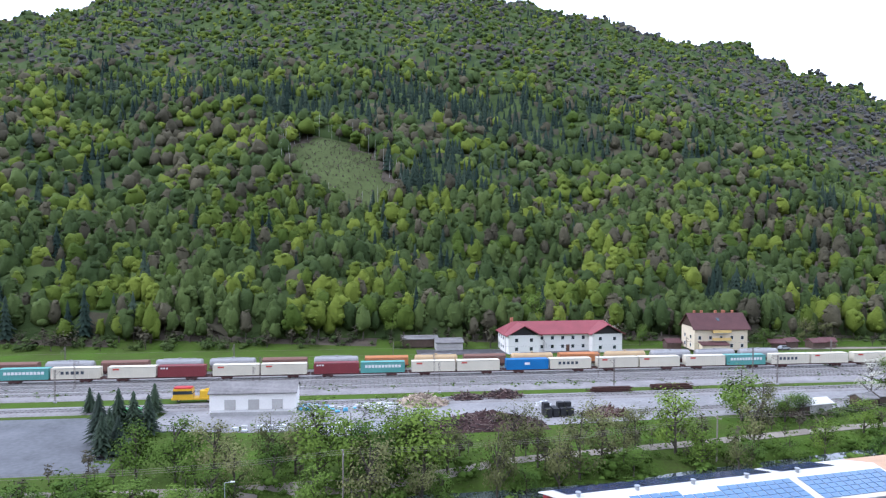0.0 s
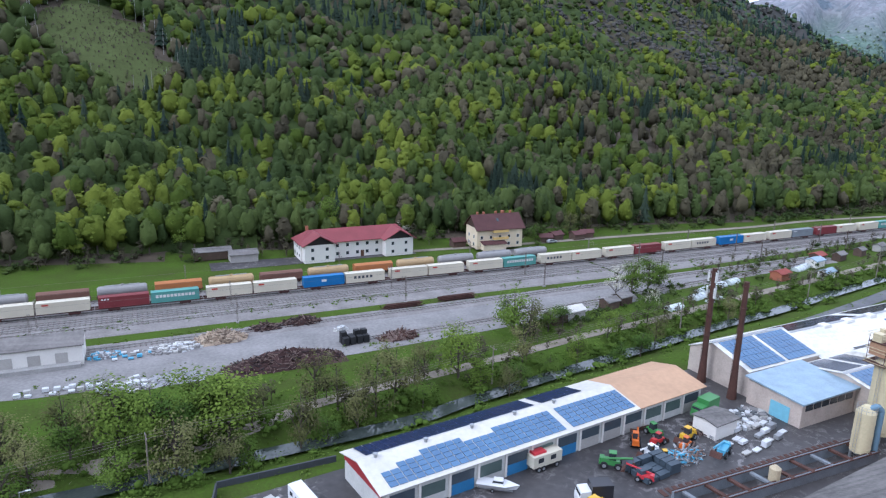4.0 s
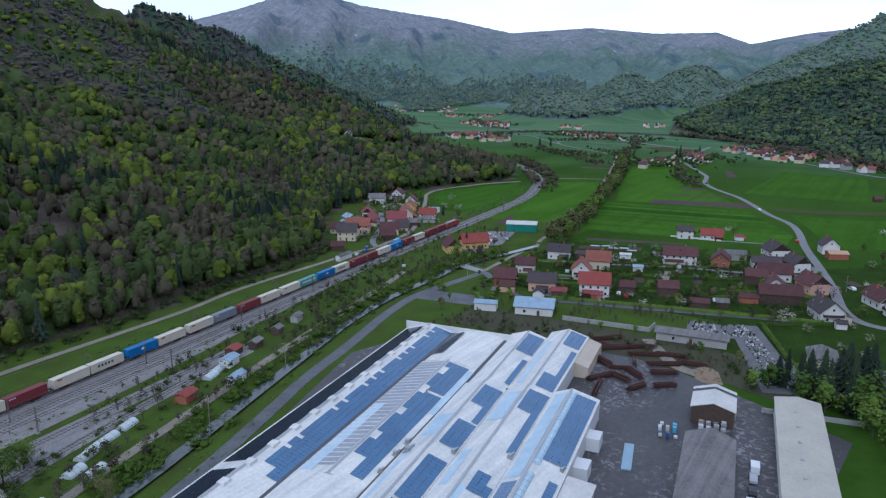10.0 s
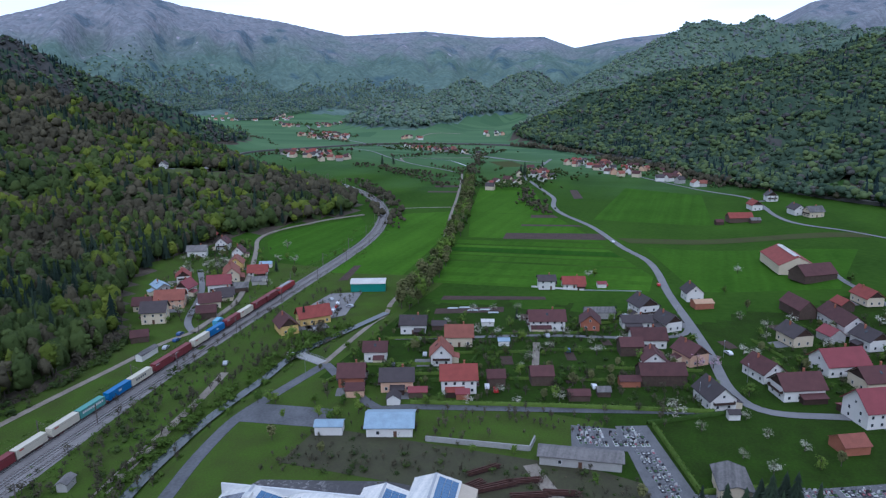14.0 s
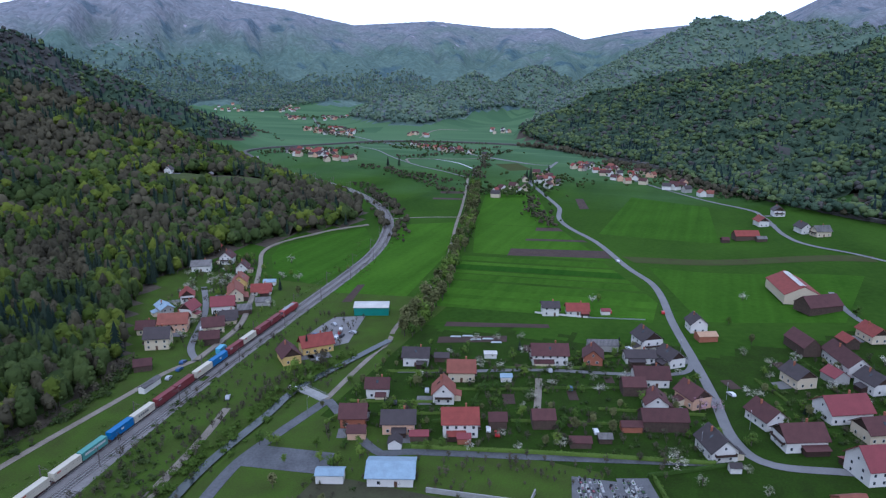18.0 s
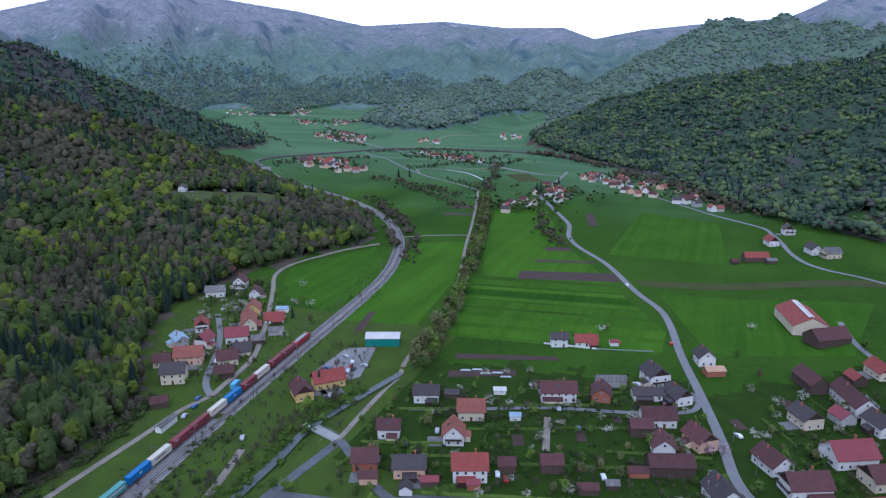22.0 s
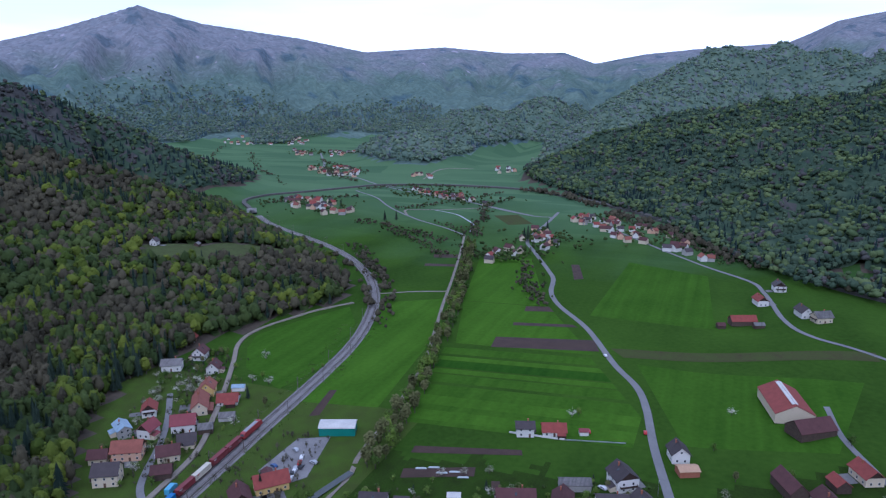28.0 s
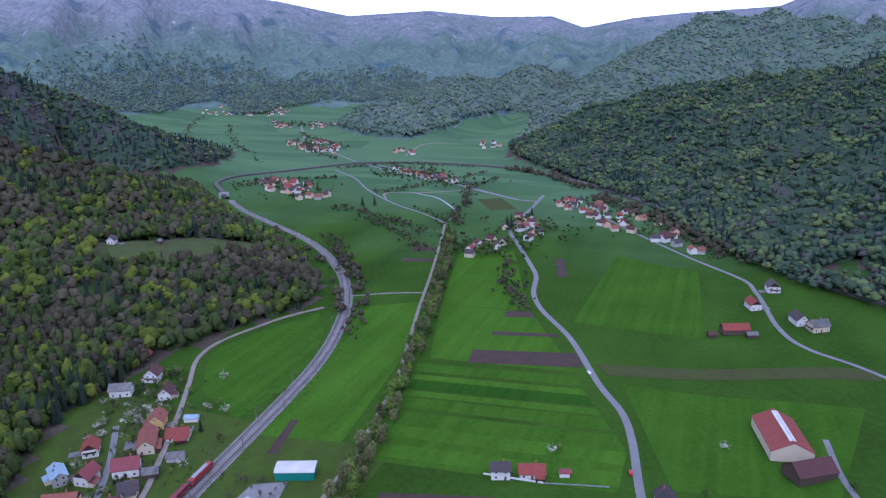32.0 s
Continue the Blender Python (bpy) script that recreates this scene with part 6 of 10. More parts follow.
VILLAGE = [  # x, y, turn, length, width, wall, roof height, roof, walls, name
    (392, 156, -72, 12, 9, 5.0, 3.0, "dark", "white", "house"), (399, 146, -72, 7, 5, 2.5, 1.5, "dark", "timber", "shed"), (356, 158, -70, 9.5, 8, 5.2, 2.8, "brown", "white", "house"),
    (331, 156, -68, 10, 9, 4.8, 3.6, "brown", "brick", "house"), (322, 150, -68, 7, 5, 3.0, 2.0, "brown", "peach", "annexe"), (333, 138, -68, 12.5, 9, 5.0, 3.2, "dark", "peach", "house"),
    (362, 131, 20, 10, 9, 5.0, 4.4, "orange", "white", "house"), (384, 131, -70, 12, 9, 5.2, 3.8, "orange", "cream", "house"), (340, 116, -68, 13.5, 11, 6.2, 3.8, "red", "white", "house"),
    (333, 112, -68, 5, 4, 2.4, 1.2, "crimson", "brick", "shed"), (329, 128, -68, 7, 4, 2.4, 1.3, "crimson", "timber", "shed"), (321, 134, 20, 5, 5, 2.5, 1.6, "dark", "white", "shed"),
    (349, 104, -68, 7, 6.5, 3.6, 2.2, "brown", "timber", "barn"), (356, 88, -68, 9, 8, 4.2, 2.6, "brown", "timber", "barn"), (416, 99, -70, 17, 10, 5.6, 3.6, "brown", "white", "house"),
    (424, 80, 10, 11, 9, 4.0, 3.6, "brown", "brick", "house"), (440, 78, -70, 15, 7, 3.4, 1.8, "grey", "grey", "barn"), (450, 58, 35, 12, 11, 6.5, 4.0, "dark", "white", "house"),
    (432, 60, -70, 14, 8, 3.6, 2.2, "dark", "white", "house"), (434, 46, 40, 11, 9, 4.6, 3.6, "dark", "white", "house"), (409, 53, -70, 15, 10, 4.6, 3.6, "brown", "white", "house"),
    (397, 59, -70, 10, 8, 4.5, 2.8, "brown", "timber", "barn"), (385, 49, 15, 10, 9, 4.6, 3.4, "brown", "white", "house"), (371, 45, -70, 18, 9, 4.6, 3.4, "brown", "timber", "barn"),
    (396, 35, 40, 12, 9.5, 5.0, 3.8, "brown", "peach", "house"), (364, 56, -70, 8, 4.5, 2.6, 1.4, "brown", "brick", "shed"), (358, 26, 28, 13, 10, 4.6, 4.2, "dark", "white", "house"),
    (484, 36, 20, 10, 9, 5.2, 3.8, "dark", "white", "house"), (471, 31, -65, 10, 7, 3.2, 1.2, "rust", "brick", "shed"), (552, -15, 13, 34, 20, 5.5, 5.0, "red", "cream", "barn"),
    (524, -25, -55, 22, 13, 4.5, 4.8, "brown", "timber", "barn"), (468, -12, 25, 18, 9, 4.6, 4.2, "brown", "timber", "barn"), (431, -7, 32, 12, 10, 5.0, 3.6, "dark", "cream", "house"),
    (438, -22, 32, 9, 8, 3.4, 2.8, "crimson", "grey", "barn"), (453, -28, 20, 24, 10, 5.2, 4.0, "brown", "white", "house"), (434, -36, 30, 12, 10, 5.0, 3.6, "dark", "white", "house"),
    (389, 8, 35, 13, 10, 4.4, 3.8, "brown", "white", "house"), (375, -2, -65, 16, 11, 5.0, 4.2, "brown", "white", "house"), (405, -20, -62, 18, 13, 5.0, 4.8, "crimson", "white", "house"),
    (392, -30, -62, 15, 11, 4.8, 4.0, "brown", "cream", "house"), (486, -44, 25, 13, 9, 4.5, 3.4, "red", "cream", "house"), (476, -32, 25, 9, 7, 3.5, 2.6, "red", "timber", "barn"),
    (364, -27, -62, 22, 13, 6.5, 5.5, "crimson", "white", "house"), (338, -13, -62, 9, 8, 3.0, 2.4, "orange", "brick", "shed"), (349, -36, -62, 10, 7, 3.4, 2.6, "crimson", "cream", "barn"),
    (410, -46, 25, 14, 10, 5.0, 4.0, "brown", "cream", "house"), (404, -58, 25, 12, 10, 5.0, 4.0, "red", "white", "house"), (384, -50, -62, 14, 10, 5.0, 4.0, "brown", "white", "house"),
    (481, 113, -70, 9.5, 8, 5.4, 2.2, "dark", "white", "house"), (487, 99, -70, 12.5, 8, 3.4, 3.0, "red", "white", "house"), (492, 84, -70, 5, 4, 2.4, 1.0, "crimson", "white", "shed"),
    (300, 22, 10, 12, 8, 4.8, 1.4, "grey", "cream", "chapel"), (411, 126, -70, 6, 4, 2.3, 0.6, "white", "white", "shed"), (346, 72, -70, 8, 5, 2.4, 1.4, "brown", "timber", "shed"),
    (352, 64, -70, 5, 4, 2.3, 1.2, "grey", "timber", "shed"), (389, 112, -70, 5, 4, 2.4, 0.8, "blue", "white", "shed"), (348, 20, -70, 4, 3, 2.4, 1.0, "dark", "white", "shed")]
for x, y, rot, L, W, h, r, roof, wall, name in VILLAGE:
    k = 1.0 if name in ("chapel",) or L > 30 else 0.95
    house(x, y, rot, L * k, W * k, h * (k + 1) / 2, r * (k + 1) / 2, roof, wall, 2 if name == "house" else (1 if name in ("chapel",) else 0), name)

# the big barn's ridge light
g = Geo()
for s in (-1, 1):
    q = [(-15, s * 0.1, 10.75), (15, s * 0.1, 10.75), (15, s * 1.6, 10.35), (-15, s * 1.6, 10.35)][::s]
    g.solid(q, [(a, b, c + 0.08) for a, b, c in q])
strip = [o for o in bpy.data.objects if o.name.startswith("barn") and o.parent is None and abs(o.matrix_basis.translation.x - 552) < 1][0]
part("ridge_light", g, ROOFS["white"], strip)
LEFT_VILLAGE = [
    (364, 281, -60, 12, 10, 6.5, 4.0, "dark", "cream", "house"), (385, 290, -60, 15, 10, 5.5, 4.0, "orange", "peach", "house"), (406, 298, 10, 10, 8, 5.0, 3.6, "crimson", "white", "house"),
    (401, 311, 60, 12, 7, 5.5, 2.0, "blue", "grey", "house"), (418, 285, -55, 13, 9, 5.2, 4.0, "crimson", "white", "house"), (391, 270, -50, 11, 8, 4.4, 3.6, "brown", "cream", "house"),
    (377, 261, -55, 10, 8, 3.6, 3.0, "brown", "timber", "barn"), (441, 294, 38, 20, 9, 4.8, 3.8, "orange", "cream", "house"), (459, 304, 30, 11, 9, 5.2, 3.8, "orange", "yellow", "house"),
    (453, 284, -60, 12, 9, 3.0, 3.4, "red", "white", "house"), (480, 351, -60, 13, 9, 4.8, 2.8, "grey", "white", "house"), (502, 347, 20, 10, 9, 5.5, 3.8, "brown", "white", "house"),
    (487, 323, 25, 10, 8, 4.4, 3.6, "brown", "white", "house"), (326, 251, 8, 12, 3.2, 2.8, 0.8, "grey", "white", "shed"), (406, 272, -50, 9, 7, 3.4, 3.0, "dark", "cream", "house"),
    (420, 272, -55, 8, 6, 3.0, 2.4, "grey", "timber", "shed"), (436, 271, -60, 9, 6, 2.6, 2.0, "grey", "grey", "shed"), (470, 290, -65, 8, 5, 2.5, 1.2, "blue", "white", "shed"),
    (376, 300, -60, 9, 7, 4.0, 3.0, "brown", "cream", "house"), (425, 316, 40, 10, 8, 4.6, 3.4, "red", "white", "house"), (520, 372, 20, 9, 8, 4.0, 3.4, "red", "timber", "house"), (340, 268, -50, 8, 6, 3.0, 2.4, "brown", "timber", "barn"),
    (373, 212.5, 47, 13, 9, 4.4, 4.0, "brown", "yellow", "house"), (388, 207, -43, 16, 9, 4.6, 4.0, "red", "yellow", "house"), (395, 214, 45, 7, 5, 2.6, 1.4, "brown", "white", "shed"),
    (646, 524, 20, 8, 7, 4.5, 3.0, "dark", "white", "house"), (676, 500, 20, 7, 5, 2.6, 1.8, "grey", "timber", "shed"), (801, -25, 10, 12, 10, 5.5, 4, "dark", "white", "house"), (758, -9, 20, 13, 9, 5.0, 3.6, "red", "white", "house"),
    (704, 5, -68, 20, 9, 4.0, 3.6, "red", "timber", "barn"), (728, -38, 20, 14, 9, 5.0, 3.8, "dark", "white", "house"), (716, -49, -60, 13, 9, 5.0, 3.6, "grey", "cream", "house"), (694, 20, -68, 6, 5, 2.5, 1.8, "brown", "timber", "shed"),
    (697, -6, -68, 8, 5, 2.6, 1.6, "grey", "timber", "shed")]
for x, y, rot, L, W, h, r, roof, wall, name in LEFT_VILLAGE:
    k = 0.93 if y > 200 else 0.95
    house(x, y, rot, L * k, W * k, h * (k + 1) / 2, r * (k + 1) / 2, roof, wall, 1 if name == "house" else 0, name, group="houses by the woods" if y > 200 else "houses by the eastern hill")

# distant villages: walls and roof only
far_rnd = random.Random(8)
far_protos = {}


def far_house(x, y):
    roof = far_rnd.choice(["red", "orange", "brown", "brown", "dark", "dark", "brown"])
    wall = far_rnd.choice(["white", "white", "cream", "cream", "grey", "peach"])
    key = (roof, wall, far_rnd.randint(0, 1))
    m = pose(x, y, ground_z(x, y) - 0.3, 0, 0, far_rnd.uniform(0, 180))
    if key not in far_protos:
        L, W = ((9.5, 7.5), (8, 6.5))[key[2]]
        far_protos[key] = house(x, y, 0, L, W, (4.8, 4.2)[key[2]], (3.2, 3.0)[key[2]], roof, wall, 0, "house", group="houses of the far villages",
                                label="distant %s house with a %s roof" % (WALL_WORDS[wall], ROOF_WORDS[roof]))
        far_protos[key].matrix_basis = m
    else:
        copy_thing(far_protos[key], m)


for cx_, cy_, ra, rb, turn, count in ((1040, 596, 112, 30, 0.98, 34), (1222, 452, 112, 20, 0.98, 26), (1500, 840, 130, 50, 0.85, 30), (1860, 1120, 150, 70, 1.3, 22), (2165, 1440, 120, 80, 1.0, 34),
                                       (2100, 1560, 110, 60, 1.0, 12), (1035, 138, 118, 40, 0.72, 42), (948, 62, 50, 14, 0.7, 8), (850, 246, 45, 16, -0.2, 7), (955, 228, 60, 22, 0.2, 12), (1620, 480, 60, 26, 0.3, 8), (1480, 610, 60, 24, 0.2, 6)):
    for k in range(count):
        a, q = far_rnd.uniform(0, 6.28), math.sqrt(far_rnd.uniform(0, 1))
        u, v = ra * q * math.cos(a), rb * q * math.sin(a)
        far_house(cx_ + u * math.cos(turn) - v * math.sin(turn), cy_ + u * math.sin(turn) + v * math.cos(turn))

# ---- the long house by the station, with two gabled wings ----
hotel = thing("station_house", 40, 236.5, 0.2, radians(8.5), "long white two-storey house with a crimson roof and two gabled wings", "house")
g = Geo()
g.box(0, 1, 0, 40, 10, 6.2)
part("wall", g, WHITE, hotel)
part("roof", gable_roof(40, 10, 6.2, 3.2, 0.7, hip=4.5), ROOFS["crimson"], hotel).location = (0, 1, 0)
BLACKGABLE = plain("black_gable_boards", (0.020, 0.016, 0.016), 0.7)
for e in (-1, 1):
    g = Geo()
    g.box(e * 14.4, -5.6, 0, 10.4, 4, 6.2)
    wing = part("wing", g, WHITE, hotel)
    g = gable_roof(9, 11.0, 6.2, 3.0, 0.6)
    ro = part("wing_roof", g, ROOFS["crimson"], wing)
    ro.matrix_basis = pose(e * 14.4, -3.4, 0, 0, 0, 90)
    g = Geo()
    g.solid([(e * 14.4 - 4.9, -7.62, 6.2), (e * 14.4 + 4.9, -7.62, 6.2), (e * 14.4 + 4.9, -7.5, 6.2), (e * 14.4 - 4.9, -7.5, 6.2)], [(e * 14.4 - 0.1, -7.62, 9.0), (e * 14.4 + 0.1, -7.62, 9.0), (e * 14.4 + 0.1, -7.5, 9.0), (e * 14.4 - 0.1, -7.5, 9.0)])
    part("gable", g, BLACKGABLE, wing)
    for f in (1.0, 3.9):
        for s in (-2.5, 2.5):
            window(hotel, e * 14.4 + s, -7.6, f, 0, 1.2, 1.3)
for f in (1.0, 3.9):
    for k in range(5):
        window(hotel, -7.2 + k * 3.6, -4.0, f, 0, 1.2, 1.3)
    for k in range(3):
        window(hotel, -20, -2 + k * 3, f, -90, 1.2, 1.3)
g = Geo()
g.box(-16, 3, 8.6, 0.9, 0.9, 2.0)
part("chimney", g, BRICKWALL, hotel)
g = Geo()
g.box(1.8, -4.05, 0, 1.2, 0.12, 2.2)
part("door", g, DOORWOOD, hotel)

h2 = house(93, 236, 5, 18.5, 10, 7.6, 4.2, "brown", "cream", 2, z=1.0, label="cream three-storey house with balconies and a brown roof")
balcony(h2, 6, -5.0, 3.4, YELLOW)
balcony(h2, 6, -5.0, 6.0, YELLOW)
for k in (-7, -4.5, 0.5, 3.5, 6.5):
    g = Geo()
    g.box(k, 0.4, 11.4, 0.7, 0.7, 1.4)
    part("chimney", g, BRICKWALL, h2)
house(2, 236, 8, 9, 7, 2.6, 1.0, "grey", "grey", 0, "shed", z=0.2)
house(-8, 240, 8, 12, 6, 2.8, 0.8, "grey", "timber", 0, "shed", z=0.4)
for x, y, rot in ((80, 240, 5), (116, 240, -8), (122, 243, 20), (131, 242, 10), (136, 244, -5)):
    house(x, y, rot, 5, 4, 2.3, 1.0, "brown", "timber", 0, "shed", group="garden sheds")

# ---- goods shed and sheds of the allotments ----
gs = house(-43, 158.5, 6, 19, 8, 4.6, 1.6, "grey", "white", 0, "goods_shed", z=0.05, label="old goods shed with peeling cream walls and a grey roof")
for k in range(3):
    g = Geo()
    g.box(-5 + k * 5.2, -4.05, 0.6, 2.4, 0.14, 2.6)
    part("sliding_door", g, GREYWALL, gs)
g = Geo()
g.box(0, -5.0, 0, 18, 1.9, 0.9)
part("loading_platform", g, CONCRETE, gs)
for x, y, rot, L, W, roof, wall in ((85, 158, 17, 8, 4, "white", "grey"), (80, 156, 17, 5, 4, "grey", "timber"), (100, 163, 17, 4.5, 3.5, "grey", "timber"), (106, 166, 17, 4.5, 3.5, "grey", "timber"), (171, 176, 17, 5.5, 4, "red", "brick"),
                                    (196, 187, 20, 6, 4, "blue", "white"), (203, 193, 20, 5, 4, "red", "timber"), (212, 192, 20, 5, 3, "grey", "timber"), (188, 174, 18, 6, 3, "blue", "white"), (226, 196, 20, 4, 3, "grey", "timber"), (240, 200, 20, 5, 3, "grey", "grey")):
    house(x, y, rot, L, W, 2.4, 0.8, roof, wall, 0, "garden_shed", group="allotment sheds")
POLY = plain("milky_polythene", (0.55, 0.60, 0.60), 0.35, size=2, vary=0.8)


def tunnel_house(x, y, rot, L, W):
    t = thing("polytunnel", x, y, 0, radians(rot), "small rounded milky plastic greenhouse in an allotment", "greenhouse", "polytunnels")
    g = Geo()
    ring = [(math.cos(math.pi * k / 8) * W / 2, math.sin(math.pi * k / 8) * W * 0.42) for k in range(9)]
    g.solid([(-L / 2, p, q) for p, q in ring][::-1], [(L / 2, p, q) for p, q in ring][::-1])
    part("cover", g, POLY, t)
    for k in range(4):
        h = Geo()
        h.pipe([(-L / 2 + k * L / 3, a[0] * 1.02, a[1] * 1.02) for a in ring], 0.04, 4)
        part("hoop", h, STEEL, t)


for x, y, rot in ((137, 170, 20), (141, 172, 20), (145, 173.5, 20), (131, 165, 20), (134, 161, 20), (118, 158, 15), (186, 184, 20), (190, 186, 22), (152, 176, 20)):
    tunnel_house(x, y, rot, 5.5, 3.2)

# green hall with a white roof
hall = thing("green_hall", 446, 206, 0, radians(-68), "teal green steel hall with a rounded white roof", "warehouse")
g = Geo()
g.box(0, 0, 0, 19, 9, 4.6)
part("wall", g, plain("teal_cladding", (0.030, 0.230, 0.180), 0.5, size=5), hall)
g = Geo()
arc = [(5.0 * math.cos(math.pi * k / 8), 4.6 + 1.5 * math.sin(math.pi * k / 8)) for k in range(9)]
g.solid([(-9.8, p, q) for p, q in arc][::-1], [(9.8, p, q) for p, q in arc][::-1])
part("roof", g, ROOFS["white"], hall)
g = Geo()
g.box(-9.55, 0, 0, 0.12, 4, 3.8)
part("door", g, GREYWALL, hall)

# ---- the factory ----
FU = radians(10.5)
FX, FY = 135.0, 92.0


def fac(u, v, z=0.0):
    return FX + u * math.cos(FU) + v * math.sin(FU), FY + u * math.sin(FU) - v * math.cos(FU), z


factory = thing("factory", FX, FY, 0, FU, "long white factory of joined gabled halls with blue solar panels", "factory")
FWALL = plain("factory_white_wall", (0.66, 0.66, 0.65), 0.7, size=6, vary=0.85)
FROOF = shade("ribbed_factory_roof", (0.46, 0.47, 0.45), (0.79, 0.75, 0.68), size=11, fine=0.8, rough=0.55, stripes=1.5, angle=79.5)
SKYLIGHT = shade("cloudy_rooflight", (0.30, 0.44, 0.53), (0.55, 0.65, 0.70), size=4, fine=0.6, rough=0.3)


def hall_geo(u0, u1, v0, v1, eave, ridge, vr=None):
    """Body of one hall, in the factory's own axes (v runs to the right of the front)."""
    vr = (v0 + v1) / 2 if vr is None else vr
    g = Geo()
    prof = [(v0, 0), (v1, 0), (v1, eave), (vr, ridge), (v0, eave)]
    g.solid([(u0, -p, q) for p, q in prof][::-1], [(u1, -p, q) for p, q in prof][::-1])
    return g


def slope(name, u0, u1, va, za, vb, zb, lift, mat, parent, thick=0.12, label=""):
    """A sheet on a roof slope from (va, za) to (vb, zb)."""
    g = Geo()
    if va < vb:
        base = [(u0, -vb, zb + lift), (u1, -vb, zb + lift), (u1, -va, za + lift), (u0, -va, za + lift)]
    else:
        base = [(u0, -va, za + lift), (u1, -va, za + lift), (u1, -vb, zb + lift), (u0, -vb, zb + lift)]
    g.solid(base, [(x, y, z + thick) for x, y, z in base])
    return part(name, g, mat, parent, label)


def panels(name, u0, u1, va, za, vb, zb, parent, mat, lift=0.22, pu=1.25, pv=1.65, skip=None, each=False):
    """Solar panels side by side on a slope; skip(i, j) leaves gaps."""
    run = math.hypot(vb - va, zb - za)
    nu, nv = max(1, int((u1 - u0) / pu)), max(1, int(run / pv))
    g = Geo()
    for i in range(nu):
        for j in range(nv):
            if skip and skip(i / nu, j / nv):
                continue
            q = []
            for a, b in ((i + 0.03, j + 0.025), (i + 0.97, j + 0.025), (i + 0.97, j + 0.975), (i + 0.03, j + 0.975)):
                f = b / nv
                q.append((u0 + a * (u1 - u0) / nu, -(va + (vb - va) * f), za + (zb - za) * f + lift))
            n = (q[1][0] - q[0][0]) * (q[2][1] - q[1][1]) - (q[1][1] - q[0][1]) * (q[2][0] - q[1][0])
            if n < 0:
                q = q[::-1]
            if each:
                h = Geo()
                h.solid(q, [(x, y, z + 0.05) for x, y, z in q])
                part("solar_panel", h, mat, each)
            else:
                g.solid(q, [(x, y, z + 0.05) for x, y, z in q])
    if not each and g.v:
        o = part(name, g, mat, parent)
        o["kind"] = "stuff"


HALLS = [  # name, u0, u1, v0, v1, eave, ridge height, ridge place
    ("hall_body", -11, 121, -37, -19, 5.0, 7.6, -28.5), ("hall_body", 23, 92, -19, 0, 5.4, 7.6, -9.5), ("hall_body", 0, 82, 0, 12.6, 5.5, 7.6, 6.0), ("hall_body", 0, 84, 12.6, 25.5, 5.5, 7.6, 18.5),
    ("hall_body", 0, 86, 25.5, 38.3, 5.5, 7.6, 30.5), ("hall_body", 82, 128, 0, 12.6, 5.2, 7.2, 6.0), ("hall_body", 84, 135, 12.6, 25.5, 5.2, 7.2, 18.5), ("hall_body", -33, -11, -36, -20, 5.6, 8.4, -30), ("hall_body", -18.5, -4.2, -19, 0, 5.0, 7.0, -9.5)]
RIDGECAP = plain("galvanised_ridge_cap", (0.40, 0.41, 0.42), 0.6, size=2)
PEELING = plain("stained_cream_wall", (0.56, 0.48, 0.41), 0.9, size=2.5, vary=0.62)
for name, u0, u1, v0, v1, e, r, vr in HALLS:
    part(name, hall_geo(u0, u1, v0, v1, e, r, vr), PEELING if u0 < -10 else FWALL, factory)
    slope("roof_sheet", u0 - 0.4, u1 + 0.4, v0 - 0.3, e - 0.05, vr, r, 0.02, FROOF, factory)
    slope("roof_sheet", u0 - 0.4, u1 + 0.4, vr, r, v1 + 0.05, e - 0.02, 0.025, FROOF, factory)
    slope("ridge_cap", u0 - 0.4, u1 + 0.4, vr - 0.35, r - 0.06, vr + 0.35, r - 0.06, 0.2, RIDGECAP, factory, 0.06)
# two halls with rounded roofs
for u0, u1, v0, v1 in ((-4, 23, -19.5, 0), (92, 121, -19, 0)):
    g = Geo()
    n = 14
    arc = [((v0 + v1) / 2 - (v1 - v0) / 2 * math.cos(math.pi * k / n), 4.4 + 3.0 * math.sin(math.pi * k / n)) for k in range(n + 1)]
    prof = [(v0, 0)] + arc + [(v1, 0)]
    g.solid([(u0, -p, q) for p, q in prof], [(u1, -p, q) for p, q in prof])
    part("barrel_hall", g, FROOF, factory)


# row beside the stream
panels("solar_array", -10, 118, -36.4, 5.2, -29.3, 7.4, factory, PANEL_DARK, skip=lambda a, b: 0.20 < a < 0.23)
panels("solar_array", 18, 120, -27.6, 7.35, -19.6, 5.2, factory, PANEL, skip=lambda a, b: b < 0.10 or (b < 0.26 and (a * 19) % 1 < 0.16) or (a < 0.03 and b < 0.5))
panels("solar_array", -32, -12, -35, 5.9, -30.4, 8.2, factory, PANEL_DARK)
panels("solar_array", -32, -21.6, -29.6, 8.2, -20.4, 5.8, factory, PANEL)
panels("solar_array", -20.6, -11.6, -29.6, 8.2, -20.4, 5.8, factory, PANEL)
